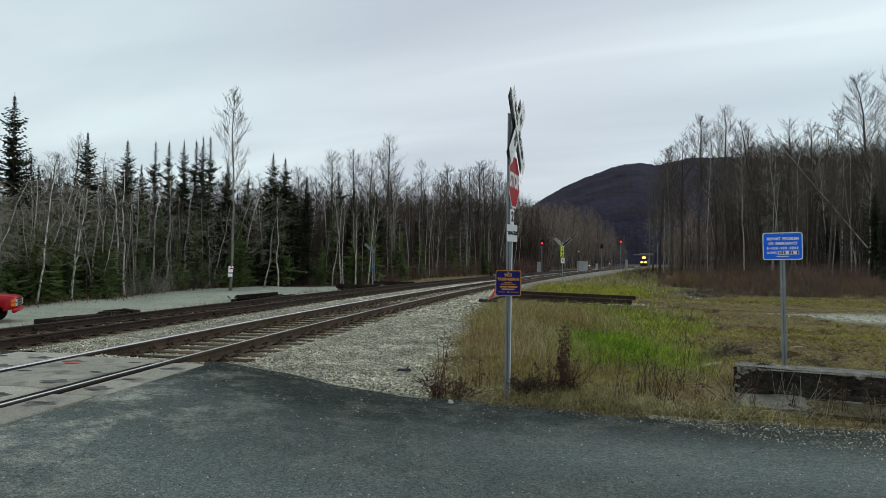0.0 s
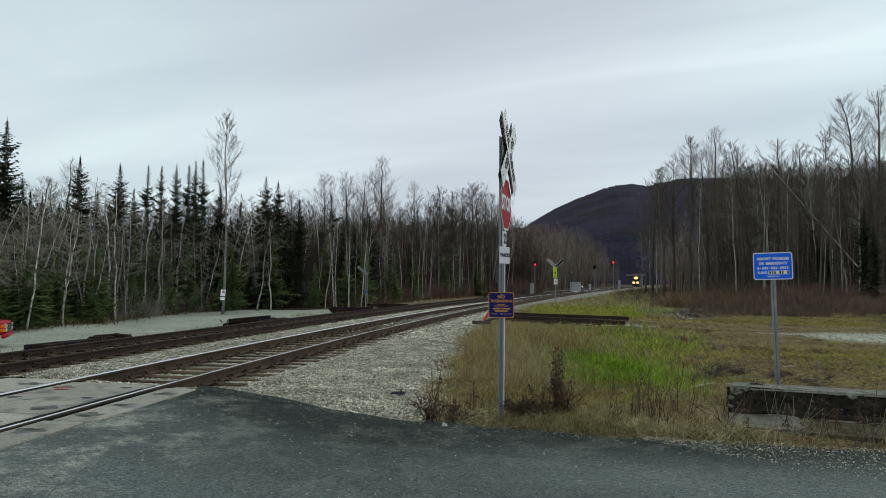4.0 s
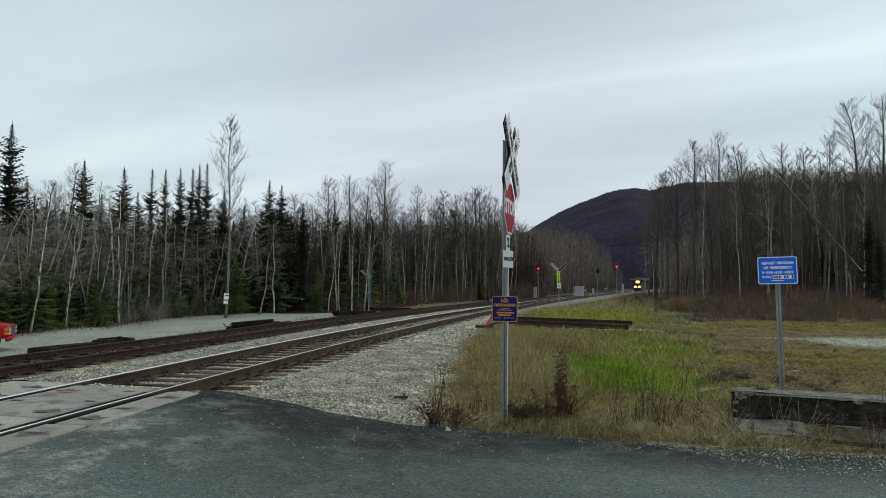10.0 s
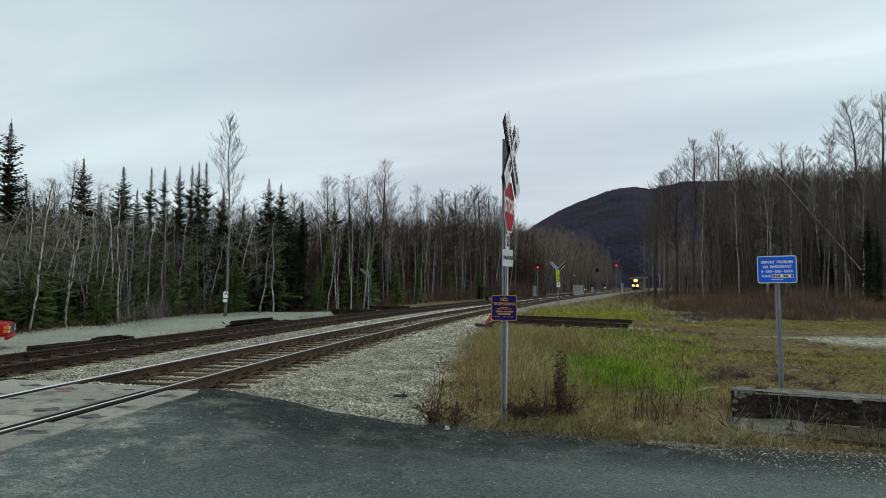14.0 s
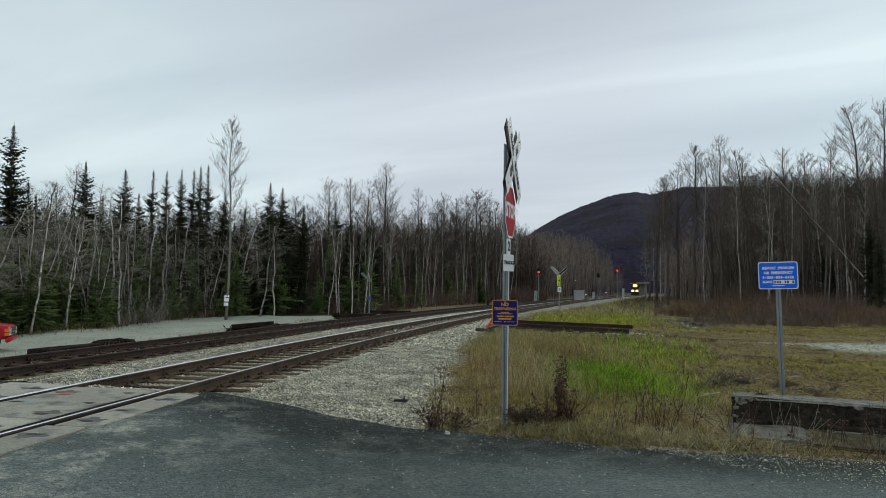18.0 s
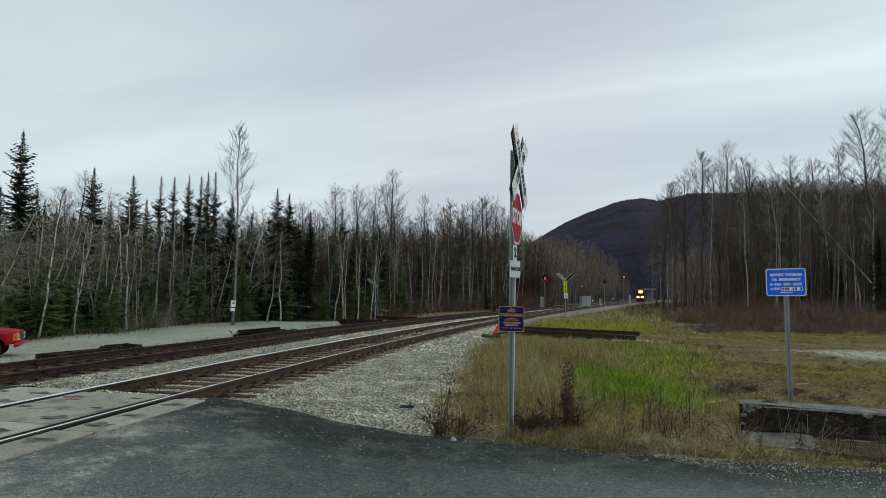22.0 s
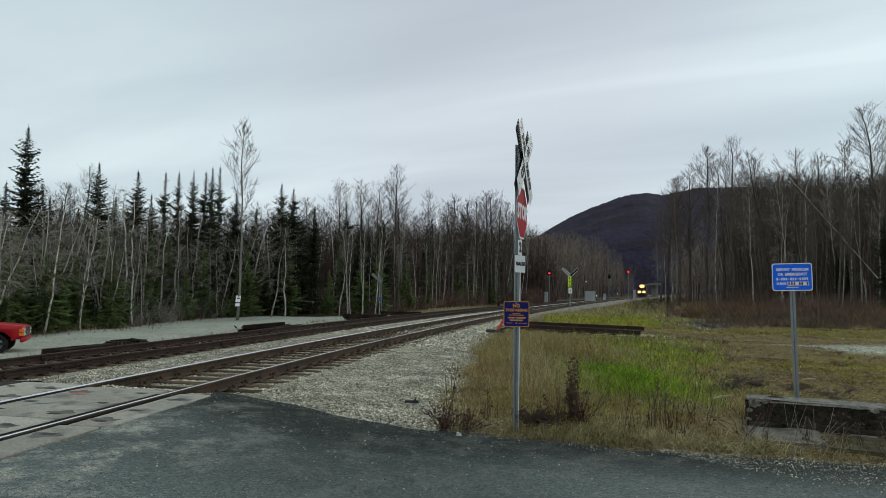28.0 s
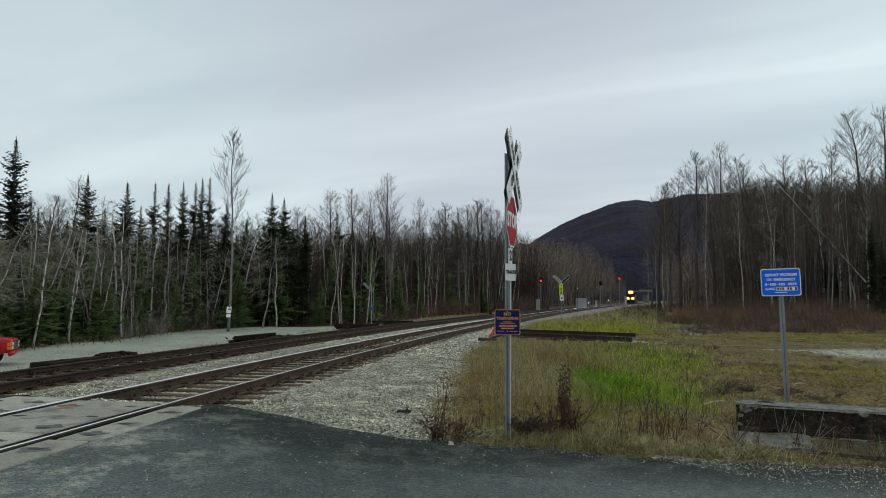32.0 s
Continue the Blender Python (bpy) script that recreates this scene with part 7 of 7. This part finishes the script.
grass("dry_grass", "dry straw-coloured grass", x[k], y[k], g5.uniform(0.1, 0.5, k.sum()) * (0.5 + 0.7 * np.clip(g_tall[k], 0, 1)) * (1 - 0.5 * front[k]), [M_STRAW, M_RUSTGRASS], 10, 0.58, 0.0036, (blotch(x[k], y[k], 0.9, 3) + 0.5 * patch(x[k], y[k], 1.1, 10, 0.9, 2.5) > g5.uniform(0.3, 0.9, k.sum())).astype(int))
x, y = field(175000, -0.02, 0.72, 7.0, 40, 1.5)
blot = 0.5 * blotch(x, y, 0.25, 4) + 0.5 * blotch(x, y, 1.1, 5)
k = (blot > g5.uniform(0.15, 0.75, len(x))) & (gravel_spot(x, y) < g5.uniform(0.25, 0.75, len(x)))
x, y = x[k], y[k]
tone = 0.5 * blotch(x, y, 1.8, 6) + 0.5 * blotch(x, y, 0.35, 7) + g5.normal(0, 0.07, len(x)) - 0.3 * patch(x, y, 7.0, 17.5, 2.0, 6) + 0.1 * step(0.5, 0.6, x / y)
kind_of = np.select([tone > 0.62, tone < 0.24, tone < 0.42], [2, 3, 1], 0)
grass("leaf_litter", "brown flattened litter and dead grass", x, y, g5.uniform(0.015, 0.06, len(x)), [M_LITTER, M_RUSTLITTER, M_OLIVE, M_BRUSHGREY], 11, 1.5, 0.0125, kind_of)
x, y = field(60000, 0.25, 0.72, 9.0, 40, 1.2)
mottle = 2.2 * np.clip(0.55 * blotch(x, y, 0.22, 8) + 0.6 * blotch(x, y, 0.9, 9) - 0.3, 0, 1)
k = mottle * (0.8 * patch(x, y, 9.3, 15.4, 3.0, 1.5) + 0.7 * patch(x, y, 17, 30, 7, 3) + 0.6 * patch(x, y, 7.2, 14.9, 0.8, 1.2) + 0.3 * patch(x, y, 8, 12.5, 2.0, 1.5)) > 0.55 * g5.random(len(x))
grass("moss_tufts", "low yellow-green moss and grass tufts", x[k], y[k], g5.uniform(0.02, 0.075, k.sum()), M_MOSS, 12, 1.0, 0.014)
for x, y, ln, turn in ((17.5, 36.9, 0.5, 0.9), (6.91, 12.79, 0.2, 0.15), (4.4, 10.72, 0.7, 0.7)):
    st = thing("fallen_branch", Matrix.Translation((x, y, gz(x, y) + 0.035)) @ Matrix.Rotation(turn, 4, "Z"), "pale barkless branch lying in the clearing", "branch")
    b = Build()
    b.tube([(-ln / 2, 0, 0), (0, 0.03 * ln, 0.01), (ln / 2, -0.01, 0.01)], [0.012, 0.016, 0.008], 6)
    part("stick", b.mesh("stick", M_TWIGBLEACHED), st)
# low tufts on the verge before the clearing
x, y = field(30000, 0.0, 0.52, 7.2, 12, 1.0)
k = (blotch(x, y, 0.14, 12) * 0.6 + blotch(x, y, 0.5, 13) * 0.4 > g5.uniform(0.25, 0.8, len(x))) & (g5.random(len(x)) < step(13, 8.5, y))
x, y = x[k], y[k]
kind_of = np.select([blotch(x, y, 0.6, 14) + g5.normal(0, 0.12, len(x)) > 0.62, blotch(x, y, 0.5, 15) + g5.normal(0, 0.12, len(x)) > 0.6], [1, 2], 0)
grass("verge_tufts", "low mixed tufts of brown, olive and straw grass", x, y, g5.uniform(0.04, 0.17, len(x)), [M_LITTER, M_OLIVE, M_STRAW], 24, 0.6, 0.005, kind_of)
# straw hanging over the road's edge
x = g5.uniform(0.1, 3.4, 2300)
y = road_edge(x) + 0.02 + 0.55 * g5.random(2300)
grass("edge_grass", "matted straw along the road's edge", x, y, g5.uniform(0.03, 0.2, len(x)), [M_STRAW, M_LITTER, M_OLIVE, M_LITTER], 13, 1.5, 0.005, g5.integers(0, 4, len(x)))
x, y = field(16000, 0.11, 0.33, 46, 130, 1.2)
k = aside(x, y) > bed_edge(y) + 1.2
x, y = x[k], y[k]
grass("far_grass", "far yellow and olive grass beside the railway", x, y, g5.uniform(0.12, 0.45, len(x)), [M_OLIVE, M_STRAW], 16, 0.3, 0.006, g5.integers(0, 2, len(x)))
x = g5.uniform(2.2, 3.6, 420)
y = road_edge(x) + 0.06 + 0.4 * g5.random(420)
grass("matted_straw", "long pale flattened straw by the road", x, y, g5.uniform(0.06, 0.2, 420), [M_STRAW], 23, 2.2, 0.006)
# brown litter and dead grass at the foot of the left wood
yy = g5.uniform(26, 75, 4200)
p_d = wood_edge(yy) + g5.normal(-0.3, 0.7, 4200)
ss = track_slope(yy)
kk = 1 / np.sqrt(1 + ss * ss)
x, y = track_x(yy) + p_d * kk, yy - p_d * ss * kk
grass("wood_skirt", "dead brown grass and litter at the foot of the wood", x, y, g5.uniform(0.08, 0.45, len(x)), [M_LITTER, M_RUSTLITTER, M_BRUSHGREY], 31, 0.5, 0.006, g5.integers(0, 3, len(x)))
# weeds on the gravel pad
yy = g5.uniform(13, 44, 3600)
p_d = -6.9 - 1.7 * g5.random(3600) ** 1.2
ss = track_slope(yy)
kk = 1 / np.sqrt(1 + ss * ss)
x, y = track_x(yy) + p_d * kk, yy - p_d * ss * kk
k = blotch(x, y, 1.3, 25) > g5.uniform(0.2, 0.8, 3600)
grass("pad_weeds", "thin dry weeds between the siding and the gravel pad", x[k], y[k], g5.uniform(0.05, 0.24, k.sum()), [M_LITTER, M_OLIVE, M_RUSTLITTER, M_BRUSHGREY], 14, 0.45, 0.004, g5.integers(0, 4, k.sum()))


# russet weed bushes by the posts
def weed_bush(x, y, h, label, stems, leaves, spread, seed, mat=None, thick=1.0):
    r = random.Random(seed)
    t = thing("weed_bush", Matrix.Translation((x, y, gz(x, y) - 0.02)), label, "bush", "dead weeds")
    s, lf = Build(), Build()
    for i in range(stems):
        top = Vector((r.gauss(0, spread), r.gauss(0, spread), h * r.uniform(0.45, 1.0)))
        mid_p = top * 0.5 + Vector((r.gauss(0, 0.03), r.gauss(0, 0.03), 0.03))
        s.tube([(r.gauss(0, 0.05), r.gauss(0, 0.05), 0), mid_p, top], [0.006 * thick, 0.004 * thick, 0.002], 3, False)
        for j in range(leaves):
            u = r.uniform(0.2, 1)
            p = mid_p.lerp(top, u) if r.random() < 0.6 else mid_p * u
            p = p + Vector((r.gauss(0, 0.035), r.gauss(0, 0.035), r.gauss(0, 0.03)))
            a = Vector((r.gauss(0, 1), r.gauss(0, 1), r.gauss(0, 1))).normalized()
            b2 = a.orthogonal().normalized()
            k = r.uniform(0.010, 0.026)
            lf.poly([p - a * k, p + b2 * k * 0.6, p + a * k, p - b2 * k * 0.6])
    part("stalk", s.mesh("stalk", mat or M_RUSSET), t)
    if leaves:
        part("foliage", lf.mesh("foliage", mat or M_RUSSET), t, "withered leaves")
    return t


weed_bush(0.03, 7.9, 0.36, "low dead bush of russet leaves by the ballast", 26, 9, 0.15, 1)
weed_bush(0.30, 7.88, 0.32, "low dead bush of russet leaves by the ballast", 22, 8, 0.14, 2)
weed_bush(1.61, 8.4, 0.9, "upright dead dock plant with russet seed heads", 8, 95, 0.05, 3)
weed_bush(1.72, 8.35, 0.45, "low dead bush of russet leaves in the grass", 22, 8, 0.2, 4)
weed_bush(1.45, 8.4, 0.40, "low dead bush of russet leaves in the grass", 18, 7, 0.16, 5)
weed_bush(3.35, 7.55, 0.42, "thin dead weed stems by the road", 10, 2, 0.16, 6)
weed_bush(2.55, 7.65, 0.45, "thin dead weed stems by the road", 8, 2, 0.14, 7)
for i, (x, y, h) in enumerate(((0.06, 7.95, 0.95), (0.13, 7.98, 0.82), (2.4, 7.9, 0.6), (3.0, 8.2, 0.7), (4.6, 6.95, 0.75), (4.2, 7.1, 0.5), (4.4, 7.2, 0.6), (3.9, 7.3, 0.45), (2.9, 9.2, 0.55), (0.62, 8.6, 0.5))):
    weed_bush(x, y, h, "tall thin dead weed stalk", 3, 6, 0.05, 20 + i)

for i in range(16):
    x = 3.15 + 0.14 * i + rnd.uniform(-0.05, 0.05)
    y = float(road_edge(np.float64(x))) + rnd.uniform(0.1, 0.75)
    weed_bush(x, y, rnd.uniform(0.3, 0.75), "thin dead weed stalks before the stained block", 6, (0, 0, 3)[i % 3], 0.13, 60 + i, (M_TWIGPALE, M_LITTER, M_RUSSET)[i % 3], 0.55)
for x, y, h, w in ((5.2, 12.2, 0.26, 0.2), (5.5, 12.7, 0.3, 0.22), (4.9, 12.0, 0.2, 0.16), (5.75, 12.35, 0.18, 0.16), (4.2, 11.6, 0.18, 0.12), (6.3, 12.1, 0.15, 0.15)):
    weed_bush(x, y, 0.7 * h, "dark tangled heap of dead stems in the clearing", 34, 5, w, int(100 * x), M_BRUSHGREY)
rw = random.Random(77)
for i in range(44):
    y = rw.uniform(10.5, 22)
    x = y * rw.uniform(0.33, 0.66)
    if gravel_spot(x, y) < 0.3:
        weed_bush(x, y, rw.uniform(0.06, 0.2), "small withered weed tuft in the clearing", rw.randrange(12, 26), rw.choice((0, 2, 4)), rw.uniform(0.07, 0.17), 300 + i, rw.choice((M_BRUSHGREY, M_LITTER, M_OLIVE, M_RUSTLITTER)), 0.8)
for i in range(9):
    x = rw.uniform(2.1, 3.1)
    y = float(road_edge(np.float64(x))) + rw.uniform(0.2, 1.1)
    weed_bush(x, y, rw.uniform(0.35, 0.7), "tall thin dead weed stalk", 3, 5, 0.06, 360 + i, rw.choice((M_RUSSET, M_BRUSHGREY)), 0.8)
weed_bush(1.12, 8.05, 0.26, "low dark clump of dead weeds by the post", 80, 12, 0.14, 90, M_SPRUCEBROWN)
x = g5.uniform(3.2, 5.6, 380)
y = road_edge(x) + 0.05 + 0.8 * g5.random(380) ** 1.5
lx2 = g5.uniform(3.15, 6.0, 2600)
ly2 = road_edge(lx2) + 0.03 + 0.75 * g5.random(2600)
grass("verge_litter", "dark dead stems and litter before the stained block", lx2, ly2, g5.uniform(0.012, 0.07, 2600), [M_LITTER, M_BRUSHGREY, M_RUSTLITTER, M_OLIVE], 32, 1.4, 0.007, g5.integers(0, 4, 2600))
grass("verge_straw", "sparse bleached straw before the stained block", x, y, g5.uniform(0.03, 0.2, 380), [M_STRAW, M_LITTER, M_RUSTLITTER, M_LITTER], 15, 0.9, 0.005, g5.integers(0, 4, 380))


# ---- hills ----
def ridge(name, label, dist, profile, depth, mat, seed, rough):
    """A hill whose crest runs through (tangent of bearing, height in metres)."""
    b = Build()
    n, k = 420, 26
    t0, t1 = profile[0][0], profile[-1][0]
    for i in range(n + 1):
        t = t0 + (t1 - t0) * i / n
        h = float(np.interp(t, [p for p, _ in profile], [q for _, q in profile]))
        for j in range(k + 1):
            u = j / k
            y = dist - depth * (1 - u)
            z = h * (u ** 0.8) + rough * u * (1.2 * noise.noise(Vector((t * 14, u * 2.5, seed))) + 0.5 * noise.noise(Vector((t * 60, u * 9, seed))))
            if 0 < j:
                z += 0.8 * rough * noise.noise(Vector((t * 400, u * 40, seed)))
            b.v.append((t * y, y, max(z, -3)))
    for i in range(n):
        for j in range(k):
            b.f.append((i * (k + 1) + j, (i + 1) * (k + 1) + j, (i + 1) * (k + 1) + j + 1, i * (k + 1) + j + 1))
            b.mi.append(0)
    return tagged(new(name, b.mesh(name, mat, smooth=True)), label, "hill", kind="structure")


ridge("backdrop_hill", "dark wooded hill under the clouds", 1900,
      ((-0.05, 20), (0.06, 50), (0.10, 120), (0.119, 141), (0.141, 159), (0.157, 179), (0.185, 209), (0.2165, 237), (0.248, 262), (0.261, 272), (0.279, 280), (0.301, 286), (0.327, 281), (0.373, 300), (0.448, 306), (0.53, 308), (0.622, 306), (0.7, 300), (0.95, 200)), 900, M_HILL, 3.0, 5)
ridge("backdrop_snow_peak", "far snowy mountain", 4300, ((0.03, 60), (0.09, 250), (0.122, 350), (0.136, 425), (0.15, 400), (0.19, 330), (0.26, 150)), 1200, M_SNOW, 7.0, 10)


# ---- motion of the train ----
def motions():
    rows = []
    for t, y in ((0.0, 307.0), (3.0, 303.8), (6.0, 298.0), (10.0, 290.4), (14.0, 282.2), (17.0, 274.6), (20.0, 268.2), (23.0, 261.4), (25.0, 255.4), (28.0, 247.2), (30.0, 241.0), (32.0, 234.5)):
        p = beside(y, 0.0, RAIL_Z)
        rows.append((t, Matrix.Translation(p) @ Matrix.Rotation(-math.atan(track_slope(y)), 4, "Z")))
    walk(loco, rows)


motions()
